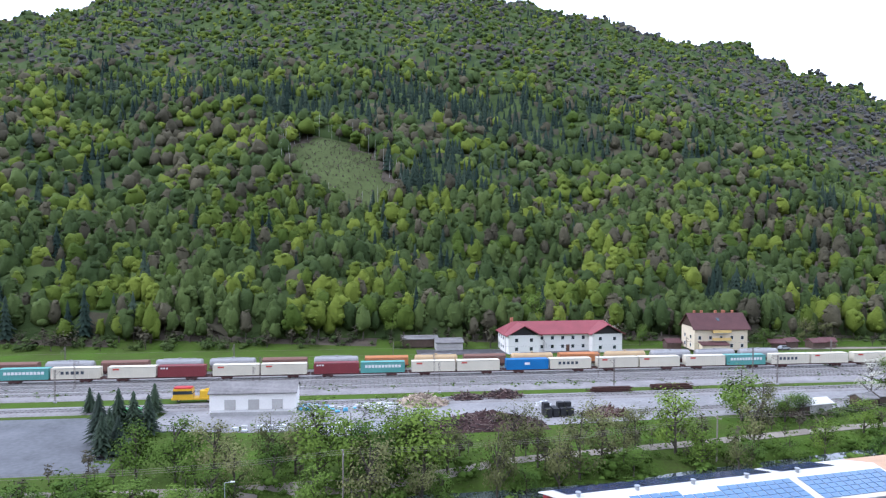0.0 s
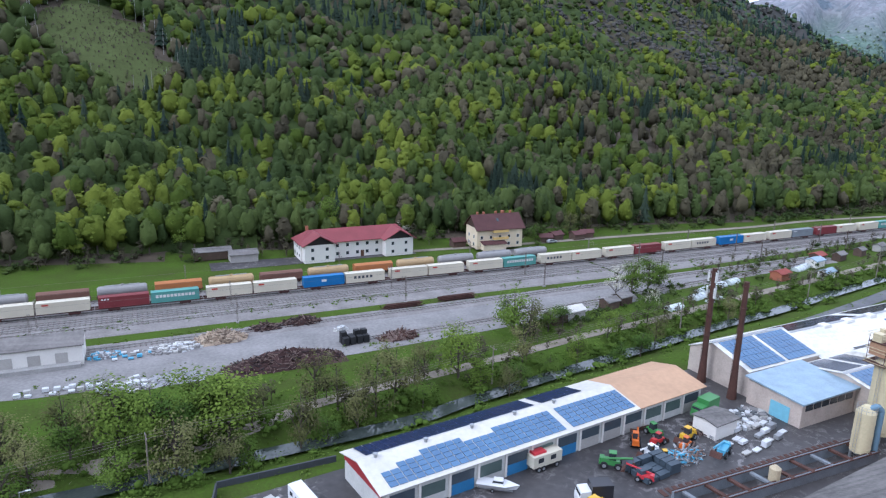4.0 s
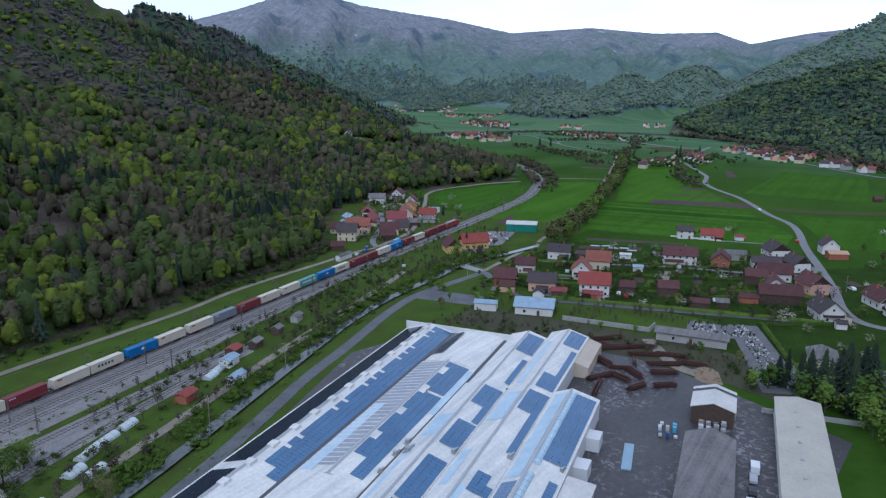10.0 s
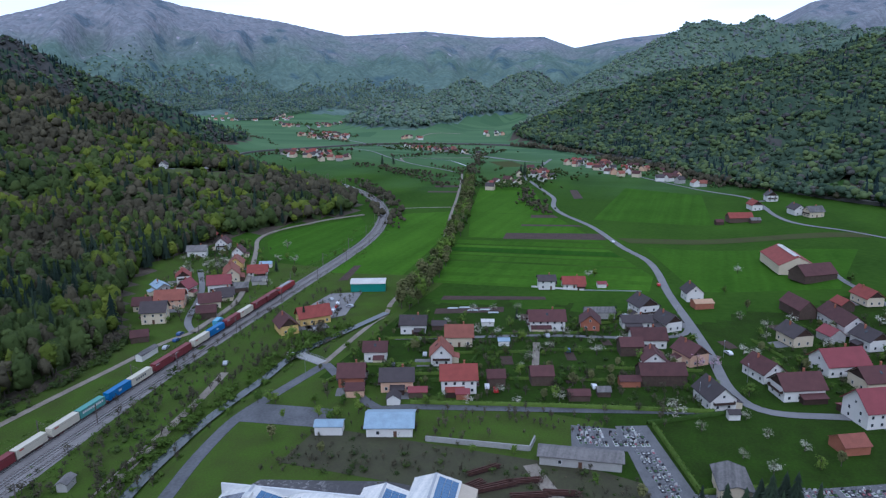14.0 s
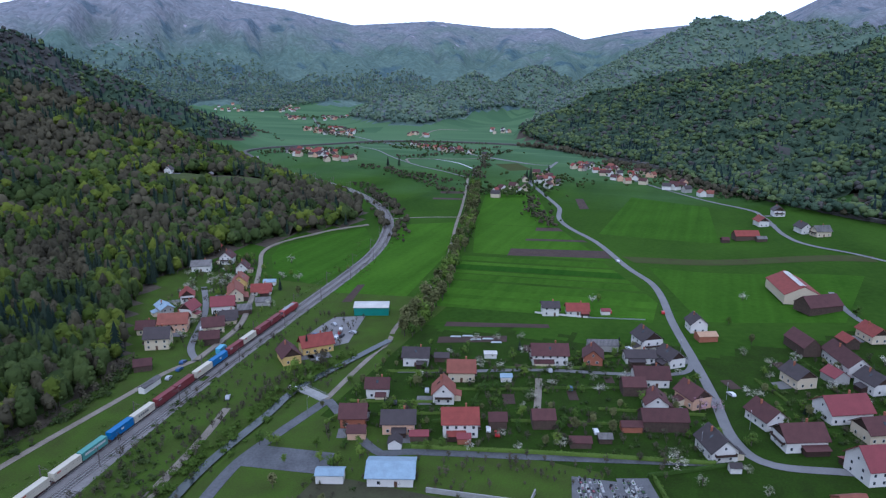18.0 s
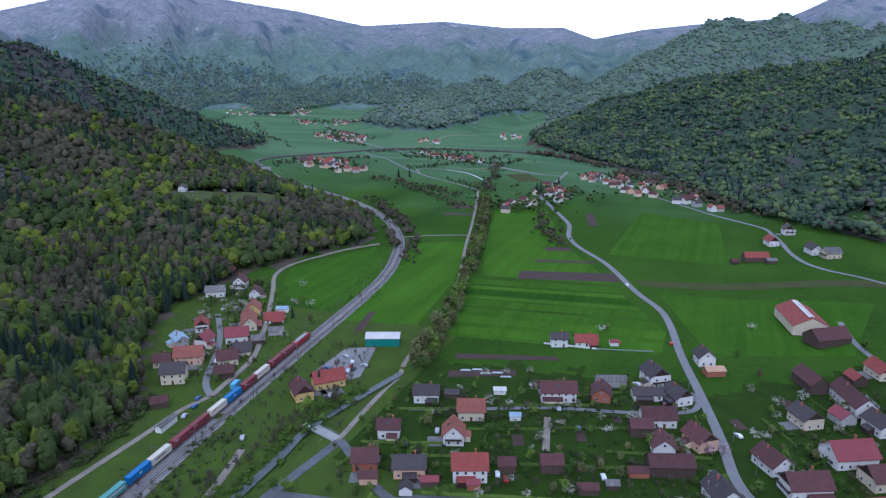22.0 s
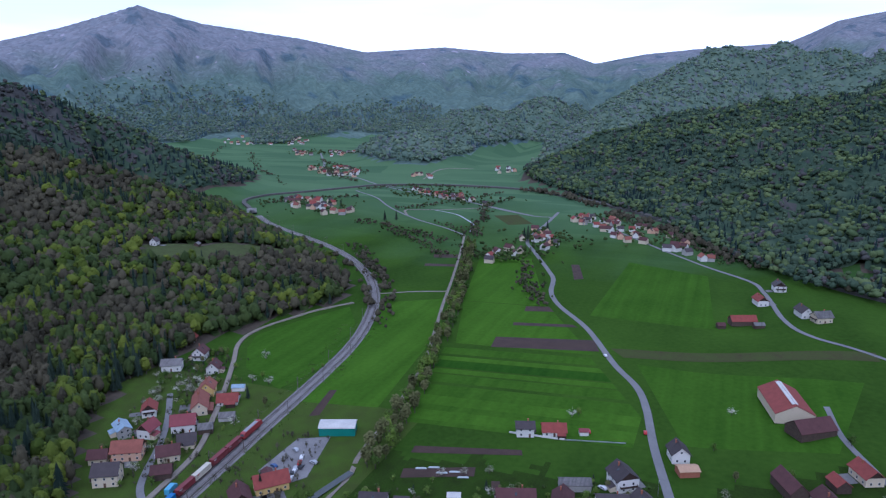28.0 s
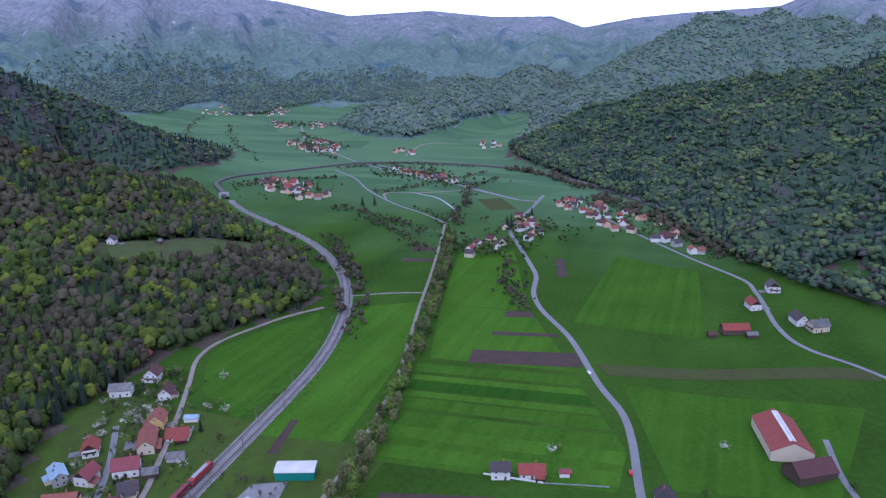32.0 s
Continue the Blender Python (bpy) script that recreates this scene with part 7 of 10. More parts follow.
# second row
LILAC = shade("dull_rooflight", (0.20, 0.215, 0.25), (0.36, 0.38, 0.42), size=5, fine=0.5, rough=0.45)
slope("rooflight", 26, 91, -18.3, 5.6, -10.2, 7.44, 0.16, LILAC, factory, 0.05)
for k in range(28):
    slope("roof_rib", 27 + k * 2.3, 27.4 + k * 2.3, -18.3, 5.6, -10.2, 7.44, 0.22, FROOF, factory, 0.04)
panels("solar_array", 25, 91, -8.8, 7.45, -2.2, 5.9, factory, PANEL, skip=lambda a, b: (a < 0.10 and b < 0.5) or (b < 0.2 and int(a * 14) % 3 == 0) or 0.66 < a < 0.68)
panels("solar_array", -18, -4.6, -18.6, 5.1, -10.4, 6.8, factory, PANEL_DARK, pv=1.2, skip=lambda a, b: 0.45 < a < 0.58)
panels("solar_array", -18, -6, -9.0, 6.9, -0.8, 5.2, factory, PANEL)
panels("solar_array", 98, 118, -18.6, 5.5, -14, 7.0, factory, PANEL_DARK, lift=0.5)
# the three front rows
panels("solar_array", 1, 20, 7.4, 7.25, 12.2, 5.75, factory, PANEL, each=factory, skip=lambda a, b: b < 0.5 and a < 0.3)
panels("solar_array", 21, 39, 7.4, 7.25, 12.2, 5.75, factory, PANEL, each=factory)
panels("solar_array", 45, 58, 7.4, 7.25, 12.2, 5.75, factory, PANEL)
panels("solar_array", 59, 80, 6.8, 7.35, 12.2, 5.75, factory, PANEL, skip=lambda a, b: b < 0.4 and a < 0.4)
panels("solar_array", 2, 5, 20.0, 7.2, 25.2, 5.75, factory, PANEL)
panels("solar_array", 14, 19, 19.6, 7.3, 25.2, 5.75, factory, PANEL, skip=lambda a, b: (b > 0.5) == (a > 0.5))
panels("solar_array", 29, 37, 20.4, 7.1, 25.2, 5.75, factory, PANEL, skip=lambda a, b: b > 0.6 and a > 0.4)
panels("solar_array", 48, 82, 19.4, 7.35, 25.2, 5.75, factory, PANEL, skip=lambda a, b: b < 0.34 and a < 0.6)
panels("solar_array", 1, 40, 31.6, 7.3, 37.8, 5.75, factory, PANEL, each=factory, skip=lambda a, b: b < 0.5 and a > 0.42)
panels("solar_array", 47, 84, 32.2, 7.2, 37.8, 5.75, factory, PANEL)
panels("solar_array", 3, 36, 26.2, 5.8, 29.6, 7.3, factory, PANEL, skip=lambda a, b: 0.3 < a < 0.52)
panels("solar_array", 86, 105, 7.2, 6.9, 12.2, 5.5, factory, PANEL, skip=lambda a, b: b < 0.4)
panels("solar_array", 110, 126, 6.6, 7.0, 12.2, 5.5, factory, PANEL)
panels("solar_array", 86, 118, 19.8, 6.9, 25, 5.4, factory, PANEL, skip=lambda a, b: b < 0.55 and a > 0.3)
panels("solar_array", 121, 134, 19.6, 7.0, 25, 5.4, factory, PANEL)
# cloudy rooflights
for u0, u1, va, za, vb, zb in ((4, 44, 1.0, 5.85, 3.4, 6.6), (48, 60, 0.8, 5.8, 5.4, 7.35), (2, 24, 14.0, 6.0, 17.6, 7.3), (30, 46, 13.6, 5.9, 15.6, 6.6), (38, 84, 26.4, 5.9, 29.8, 7.4), (6, 60, -18.0, 5.7, -14.5, 6.5),
                               (62, 80, 13.4, 5.85, 17.8, 7.4), (88, 124, 13.6, 5.6, 15.4, 6.2), (60, 90, -1.9, 5.9, -0.4, 5.5), (4, 30, 18.9, 7.5, 20.2, 7.1)):
    slope("rooflight", u0, u1, va, za, vb, zb, 0.17, SKYLIGHT, factory, 0.05)
for u0, u1, v0 in ((2, 40, 30.6), (44, 84, 30.6)):
    for k in range(int((u1 - u0) / 2)):
        g = Geo()
        g.tube((u0 + k * 2 + 0.1, -v0 - 1.0, 7.2), (u0 + k * 2 + 1.9, -v0 - 1.0, 7.2), 0.9, 10)
        part("dome_light", g, SKYLIGHT, factory)
for k in range(14):
    g = Geo()
    g.box(2 + k * 8.8, 28.2, 7.5, 2.6, 2.2, 0.55, taper=0.86)
    part("ridge_vent", g, FROOF, factory)
# roof plant
for u, v, z, s in ((44, 11.6, 6.0, 1.6), (47, 24.6, 6.0, 1.6), (40, 1.5, 6.2, 2.2), (19, 23, 6.3, 1.4), (22, 22.4, 6.5, 1.0), (44, -0.6, 5.9, 1.5), (38, -0.8, 5.9, 1.5), (30, -0.6, 5.9, 1.2), (46, 37.2, 6.0, 1.2), (12, 4.0, 6.9, 0.8), (70, -7, 7.2, 0.7)):
    g = Geo()
    g.box(u, -v, z - 0.2, s, s * 0.8, 0.3)
    g.cyl(u, -v, z + 0.1, s * 0.35, s * 0.5, 10)
    g.tube((u, -v, z + 0.4), (u + s * 1.2, -v - 0.4, z + 0.35), s * 0.16, 8)
    part("roof_fan", g, STEEL, factory)
GUTTER = plain("dark_gutter_felt", (0.10, 0.10, 0.105), 0.8, size=3)
# gutters between the rows
for v in (0, 12.6, 25.5, -19):
    slope("gutter", 0, 120 if v < 12 else 84, v - 0.55, 5.52, v + 0.55, 5.52, 0.10, GUTTER, factory, 0.06)
# front: brown gables, doors and window bands
GABLE = plain("brown_gable_boards", (0.090, 0.050, 0.040), 0.8)
for v0, v1, vr in ((0, 12.6, 6.0), (12.6, 25.5, 18.5), (25.5, 38.3, 30.5)):
    g = Geo()
    tri = [(v0 + 0.5, 5.45), (v1 - 0.5, 5.45), (vr, 7.35)]
    g.solid([(-0.06, -p, q) for p, q in tri][::-1], [(-0.01, -p, q) for p, q in tri][::-1])
    part("gable", g, GABLE, factory)
for v, w, z, h, mt, nm in ((2.4, 3.8, 0.05, 4.2, GREYWALL, "roller_door"), (7.0, 2.6, 3.6, 1.4, GLASS, "window"), (10.4, 3.2, 3.6, 1.4, GLASS, "window"), (14.2, 1.6, 3.6, 1.4, GLASS, "window"), (16.4, 1.4, 3.6, 1.2, GLASS, "window"), (19.4, 3.2, 3.6, 1.2, GLASS, "window"),
                           (23.0, 3.2, 3.6, 1.2, GLASS, "window"), (13.8, 1.6, 0.05, 2.6, GLASS, "door"), (17.6, 1.6, 1.6, 0.8, GLASS, "window"), (20.2, 1.6, 1.6, 0.8, GLASS, "window"), (23.4, 1.8, 1.6, 0.8, GLASS, "window"), (32.0, 6.0, 0.05, 4.2, FRAME, "roller_door")):
    g = Geo()
    g.box(-0.05, -v, z, 0.12, w, h)
    part(nm, g, mt, factory)
# lean-to along the yard side
g = Geo()
g.solid([(3, -45, 4.1), (46, -45, 4.1), (46, -38.4, 4.9), (3, -38.4, 4.9)], [(3, -45, 4.3), (46, -45, 4.3), (46, -38.4, 5.1), (3, -38.4, 5.1)])
part("canopy", g, ROOFS["white"], factory)
for k in range(9):
    g = Geo()
    g.box(3.5 + k * 5.2, -44.6, 0, 0.25, 0.25, 4.1)
    part("canopy_post", g, FRAME, factory)
for u in (55, 70):
    g = Geo()
    g.box(u, -40, 0, 5, 3.4, 3.6)
    part("side_porch", g, FWALL, factory)
g = Geo()
g.solid([(112, -30, 0), (135, -30, 0), (135, -25.5, 0), (112, -25.5, 0)], [(112, -30, 3.6), (135, -30, 3.6), (135, -25.5, 5.0), (112, -25.5, 5.0)])
part("side_annexe", g, plain("tan_sheet", (0.55, 0.47, 0.36), 0.7, size=4), factory)
g = Geo()
g.box(121.3, 18, 0, 0.5, 40, 7.4)
part("end_parapet", g, FWALL, factory)

# low block with the blue doors at the head of the first row
block = thing("boiler_house", *fac(-27, -12.6), FU, "boiler house with peeling walls, blue doors and pale roof", "industrial building")
g = Geo()
g.box(0, 0, 0, 16, 12, 5.0)
part("wall", g, plain("stained_render", (0.56, 0.47, 0.40), 0.9, size=2.5, vary=0.62), block)
g = Geo()
g.solid([(-8.6, -6.6, 5.0), (8.6, -6.6, 5.3), (8.6, 6.6, 5.9), (-8.6, 6.6, 5.6)], [(-8.6, -6.6, 5.3), (8.6, -6.6, 5.6), (8.6, 6.6, 6.2), (-8.6, 6.6, 5.9)])
part("roof", g, ROOFS["blue"], block)
g = Geo()
g.box(-8.05, -1.5, 0.05, 0.15, 4.2, 3.2)
part("double_door", g, plain("sky_blue_paint", (0.22, 0.50, 0.62), 0.6), block)
for k in range(6):
    g = Geo()
    g.box(-6 + k * 2.4, -6.05, 3.4, 2.0, 0.14, 1.2)
    part("window", g, GLASS, block)

# silos
SILO = plain("cream_silo_paint", (0.62, 0.54, 0.34), 0.6, size=3, vary=0.78)
silo_group = "cream silos"
for x, y, r, h in ((110.5, 85.5, 2.3, 15.0), (115.5, 82.0, 2.9, 13.5), (101.5, 81.0, 1.6, 9.0)):
    t = thing("silo", x, y, 0, FU, "tall cream steel silo with a caged ladder", "silo", silo_group)
    g = Geo()
    g.cyl(0, 0, 1.6, r, h - 1.6, 24)
    part("shell", g, SILO, t)
    g = Geo()
    g.cyl(0, 0, h, r, 1.2, 24, r2=0.5)
    part("top_cone", g, SILO, t)
    for a in range(4):
        g = Geo()
        g.box(math.cos(a * 1.571 + 0.785) * r * 0.85, math.sin(a * 1.571 + 0.785) * r * 0.85, 0, 0.3, 0.3, 1.7)
        part("leg", g, STEEL, t)
    for k in range(3):
        g = Geo()
        g.cyl(0, 0, 2.4 + k * (h - 3) / 2.6, r + 0.05, 0.14, 24)
        part("ring", g, SILO, t)
    g = Geo()
    for s in (-0.25, 0.25):
        g.tube((-r - 0.25, s, 0.5), (-r - 0.25, s, h + 1), 0.035, 5)
    for k in range(int(h / 0.5)):
        g.box(-r - 0.25, 0, 0.7 + k * 0.5, 0.03, 0.5, 0.03)
    part("ladder", g, STEEL, t)
    g = Geo()
    for k in range(12):
        a = k * 6.2832 / 12
        b = (k + 1) * 6.2832 / 12
        p, q = (r * math.cos(a), r * math.sin(a)), (r * math.cos(b), r * math.sin(b))
        g.tube((p[0], p[1], h), (p[0], p[1], h + 1.1), 0.03, 4)
        for zz in (0.55, 1.1):
            g.tube((p[0], p[1], h + zz), (q[0], q[1], h + zz), 0.03, 4)
    part("guard_rail", g, STEEL, t)
tower = thing("filter_tower", 109.5, 86.5, 16.4, FU, "rust-stained filter housing on top of the silo", "industrial plant")
g = Geo()
g.box(0, 0, 0, 3.6, 3.0, 2.4)
part("housing", g, plain("rust_stained_cream", (0.50, 0.30, 0.18), 0.8, size=1.2, vary=0.5), tower)
g = Geo()
g.box(0, 0, 2.4, 4.2, 3.4, 0.12)
part("deck", g, RUST, tower)
TOWER_RED = plain("faded_red_paint", (0.42, 0.085, 0.045), 0.75, size=1.0, vary=0.5)
for k, (ox, oy, w, d, hh) in enumerate(((-1.1, 0.4, 1.5, 1.6, 1.5), (0.9, -0.5, 1.7, 1.4, 1.1), (0.8, 0.9, 1.0, 0.9, 1.9))):
    g = Geo()
    g.box(ox, oy, 2.54, w, d, hh)
    part("filter_box", g, TOWER_RED if k == 1 else SILO, tower)
for hz in (-1.3, 0.9, 3.55):
    for p, q in (((-2.3, -1.9), (2.3, -1.9)), ((2.3, -1.9), (2.3, 1.9)), ((2.3, 1.9), (-2.3, 1.9)), ((-2.3, 1.9), (-2.3, -1.9))):
        for up_ in (0.0, 0.55):
            g = Geo()
            g.tube((p[0], p[1], hz + up_), (q[0], q[1], hz + up_), 0.05, 5)
            part("rail", g, SILO, tower)
g = Geo()
g.box(0, 0, -1.5, 4.8, 4.0, 0.14)
part("platform", g, RUST, tower)
g = Geo()
g.tube((1.9, -1.2, -1.0), (1.9, -1.2, 3.4), 0.32, 10)
g.tube((1.9, -1.2, 3.4), (3.1, -1.9, 3.0), 0.32, 10)
g.tube((3.1, -1.9, 3.0), (5.4, -3.4, -2.0), 0.26, 10)
part("feed_pipe", g, STEEL, tower)
for sx in (-2, 2):
    for sy in (-1.6, 1.6):
        g = Geo()
        g.tube((sx, sy, -1.5), (sx, sy, 3.6), 0.06, 5)
        part("post", g, RUST, tower)
duct = thing("blue_duct", 103.8, 80.2, 0, FU, "blue-grey bent steel duct beside the small silo", "duct")
g = Geo()
g.tube((0, 0, 0), (0, 0, 9.2), 0.55, 12)
g.tube((0, 0, 9.2), (-0.8, 0.3, 10.0), 0.55, 12)
g.tube((-0.8, 0.3, 10.0), (-2.2, 0.8, 9.6), 0.55, 12)
part("pipe", g, plain("blue_grey_paint", (0.16, 0.26, 0.34), 0.6), duct)

# chimneys
for x, y, h, mast in ((94.5, 114.6, 25.5, True), (95.5, 106.2, 25.0, False)):
    t = thing("chimney_stack", x, y, 0, 0, "tall rust-brown steel chimney" + (" carrying white antennas" if mast else " beside the boiler house"), "chimney", "steel chimneys")
    g = Geo()
    g.cyl(0, 0, 0, 1.0, 6, 16, r2=0.62)
    g.cyl(0, 0, 6, 0.62, h - 6, 16, r2=0.5)
    part("shaft", g, RUST, t)
    for k in range(5):
        g = Geo()
        g.cyl(0, 0, 6 + k * (h - 7) / 4, 0.68, 0.16, 16)
        part("flange", g, RUST, t)
    g = Geo()
    for s in (-0.2, 0.2):
        g.tube((-0.8, s, 2), (-0.75, s, h), 0.03, 4)
    for k in range(40):
        g.box(-0.78, 0, 2.3 + k * 0.6, 0.03, 0.4, 0.03)
    part("ladder", g, RUST, t)
    if mast:
        for zz in (19.2, 22.6):
            for a in (0.3, 2.4, 4.5):
                g = Geo()
                g.box(1.05 * math.cos(a), 1.05 * math.sin(a), zz, 0.35, 0.35, 2.2, a)
                g.tube((0, 0, zz + 1.1), (1.05 * math.cos(a), 1.05 * math.sin(a), zz + 1.1), 0.05, 5)
                part("antenna", g, FRAME, t)

# ---- workshop with the solar roof at the near yard ----
WA = radians(15.6)
NAVY = shade("navy_solar_cells", (0.012, 0.020, 0.058), (0.022, 0.034, 0.090), size=7, fine=2, rough=0.2, gloss=0.5)
shop = thing("workshop", 50.5, 101, 0, WA, "long workshop with solar panels, blue doors and rusty roof end", "workshop")
SL, SW, SE, SR = 71.0, 12.6, 4.7, 6.0
g = Geo()
prof = [(-SW / 2, 0), (SW / 2, 0), (SW / 2, SE), (0.8, SR), (-SW / 2, SE)]
g.solid([(-SL / 2, p, q) for p, q in prof], [(SL / 2, p, q) for p, q in prof])
part("wall", g, plain("workshop_white", (0.60, 0.60, 0.57), 0.85, size=3, vary=0.7), shop)
for nm, x0, x1, mt in (("roof", -SL / 2 - 0.6, 17.5, ROOFS["white"]), ("rusty_roof", 17.5, SL / 2 + 0.8, ROOFS["rust"])):
    for va, za, vb, zb in ((-SW / 2 - 0.7, SE - 0.22, 0.8, SR), (0.8, SR, SW / 2 + 0.7, SE - 0.25)):
        slope(nm, x0, x1, -vb, zb, -va, za, 0.03, mt, shop, 0.14)
arr = part("solar_array", hall_geo(-0.2, 0.2, -0.2, 0.2, 0.1, 0.2), STEEL, shop)
arr.location = (0, 0, SE)
holder = arr
for u0, u1, sk in ((-34, 0.2, lambda a, b: (b > 0.72 and (a < 0.2 or 0.45 < a < 0.62)) or (a < 0.06 and b > 0.4)), (1.6, 17, None)):
    run = math.hypot(5.4, 1.55)
    nu, nv = int((u1 - u0) / 1.5), 5
    for i in range(nu):
        for j in range(nv):
            if sk and sk(i / nu, j / nv):
                continue
            q = []
            for a, b in ((i + 0.045, j + 0.045), (i + 0.955, j + 0.045), (i + 0.955, j + 0.955), (i + 0.045, j + 0.955)):
                f = b / nv
                q.append((u0 + a * (u1 - u0) / nu, -6.2 + 5.4 * f, 4.87 + 1.07 * f - SE))
            h = Geo()
            h.solid(q, [(x, y, z + 0.06) for x, y, z in q])
            part("solar_panel", h, PANEL, holder)
for u0, u1 in ((-34, -0.4), (1.2, 11.2)):
    panels("solar_array", u0, u1, -6.6, 4.64, -1.9, 5.74, shop, NAVY, lift=0.22, pu=1.5, pv=1.15)
g = Geo()
tri = [(-SW / 2, SE - 0.2), (-SW / 2, SE - 1.1), (SW / 2, SE - 1.1), (SW / 2, SE), (0.8, SR)]
g.solid([(-SL / 2 - 0.12, p, q) for p, q in tri], [(-SL / 2 - 0.03, p, q) for p, q in tri])
part("gable", g, plain("red_gable_sheet", (0.32, 0.030, 0.035), 0.6), shop)
BLUEDOOR = plain("blue_roller_door", (0.045, 0.20, 0.42), 0.55, size=2)
kinds = "dwdwdwdgggwwg"
for k, c in enumerate(kinds):
    x0 = -SL / 2 + 1.2 + k * 5.4
    if c == "w":
        g = Geo()
        g.box(x0 + 2.2, -SW / 2 - 0.02, 1.5, 4.2, 0.12, 2.0)
        part("window", g, plain("dusty_green_glass", (0.10, 0.14, 0.13), 0.25) if k == 1 else bpy.data.materials["dusty_green_glass"], shop)
    else:
        g = Geo()
        g.box(x0 + 2.2, -SW / 2 - 0.03, 0.05, 4.2, 0.14, 1.9)
        d = part("roller_door", g, BLUEDOOR if c == "d" else GREYWALL, shop)
        g = Geo()
        g.box(x0 + 2.2, -SW / 2 - 0.02, 1.97, 4.2, 0.12, 1.7)
        part("door_glass", g, plain("dusty_dark_glass", (0.07, 0.09, 0.11), 0.25) if "dusty_dark_glass" not in bpy.data.materials else bpy.data.materials["dusty_dark_glass"], d)
    g = Geo()
    g.box(x0 - 0.3, -SW / 2 - 0.1, 0, 0.4, 0.3, SE - 0.3)
    part("pillar", g, WHITE, shop)
for k in range(5):
    g = Geo()
    g.cyl(-33 + k * 9, 0.6, SR - 0.1, 0.28, 0.7, 10)
    g.cyl(-33 + k * 9, 0.6, SR + 0.6, 0.4, 0.15, 10)
    part("roof_vent", g, STEEL, shop)

# ---- flat black-roofed building at the west ----
store = thing("flat_roofed_store", -21, 60, 0, radians(12), "low store with a black felt flat roof and grey parapet", "commercial building")
g = Geo()
g.box(0, 0, 0, 31, 46, 5.0)
part("wall", g, GREYWALL, store)
g = Geo()
g.box(0, 0, 5.0, 30.2, 45.2, 0.15)
part("roof", g, ROOFS["black"], store)
for cxx, cyy, sx, sy in ((0, 22.8, 31, 0.4), (0, -22.8, 31, 0.4), (15.3, 0, 0.4, 45.2), (-15.3, 0, 0.4, 45.2)):
    g = Geo()
    g.box(cxx, cyy, 5.0, sx, sy, 0.6)
    part("parapet", g, plain("anthracite_trim", (0.060, 0.065, 0.075), 0.6) if "anthracite_trim" not in bpy.data.materials else bpy.data.materials["anthracite_trim"], store)
for x, y in ((-6, 14), (0, 18), (0, 12.5), (11, 20), (-6, 2), (6, 6), (0, 0), (10, 2)):
    g = Geo()
    g.box(x, y, 5.15, 1.7, 1.1, 0.5, taper=0.85)
    part("roof_dome", g, FRAME, store)
g = Geo()
g.box(9, 24.4, 5.4, 9.0, 2.2, 0.3)
g.box(9, 24.4, 4.6, 9.4, 2.4, 0.12)
for k in range(4):
    g.cyl(6 + k * 2.1, 24.4, 5.7, 0.8, 0.14, 16)
part("chiller", g, FRAME, store)
g = Geo()
g.box(3, 24.6, 0, 22, 3.4, 4.6)
part("loading_bay", g, bpy.data.materials["anthracite_trim"], store)

# ---- old grey-roofed works south of the silos ----
ORANGE_BRICK = plain("orange_brick", (0.36, 0.15, 0.075), 0.9, size=1.5, vary=0.7)
OLD = [(89.5, 63.3, 14.5, 52, 15.0, 5.0, 3.0), (114.2, 56.6, 13.5, 10.4, 18.4, 6.7, 2.2), (87.4, 50.2, 14.2, 44, 14.6, 5.0, 2.8), (96.8, 40.0, 14.5, 50, 14.6, 4.8, 2.6)]
for x, y, rot, L, W, h, r in OLD:
    t = house(x, y, rot, L, W, h, r, "grey", "brick", 0, "old_works", z=0, group="old works", label="old brick works with a weathered grey fibre-cement roof")
    for c in t.children:
        if c.name.startswith("wall"):
            c.data.materials[0] = ORANGE_BRICK
    for sx in (-1, 1):
        for sy in (-1, 1):
            g = Geo()
            e, k = sx * (L / 2 + 0.38), r / (W / 2)
            a0, a1 = (e, sy * (W / 2 + 0.35), h - 0.35 * k + 0.05), (e, sy * 0.02, h + r + 0.05)
            g.tube(a0, a1, 0.17, 6)
            part("barge_board", g, WHITE, t)
    for k in range(int(L / 5) if L == 44 else 0):
        for s in (-1, 1):
            for row in (0.35, 0.65):
                f = row
                yy = s * (W / 2) * (1 - f)
                q = h + r * f + 0.25
                g = Geo()
                dz = r / (W / 2) * 0.5
                b = [(-L / 2 + 2 + k * 5, yy - 0.5, q + s * dz * 1.0), (-L / 2 + 3.6 + k * 5, yy - 0.5, q + s * dz), (-L / 2 + 3.6 + k * 5, yy + 0.5, q - s * dz), (-L / 2 + 2 + k * 5, yy + 0.5, q - s * dz)]
                g.solid(b, [(a, c, d + 0.05) for a, c, d in b])
                if s > 0 or k % 3 == 1:
                    part("rooflight", g, SKYLIGHT, t)
g = Geo()
wt = thing("white_canopy", 55, 62, 0, radians(15.6), "white sheet-roofed canopy on steel posts", "canopy")
g.solid([(-7, -4, 4.3), (7, -4, 4.3), (7, 4, 5.3), (-7, 4, 5.3)], [(-7, -4, 4.45), (7, -4, 4.45), (7, 4, 5.45), (-7, 4, 5.45)])
part("roof", g, ROOFS["white"], wt)
for sx in (-6.5, 6.5):
    for sy in (-3.6, 3.6):
        g = Geo()
        g.box(sx, sy, 0, 0.25, 0.25, 4.3 + (0.9 if sy > 0 else 0.1))
        part("post", g, STEEL, wt)
copy_thing(wt, pose(119.8, 73.6, 0.6, 0, 0, -75.5))

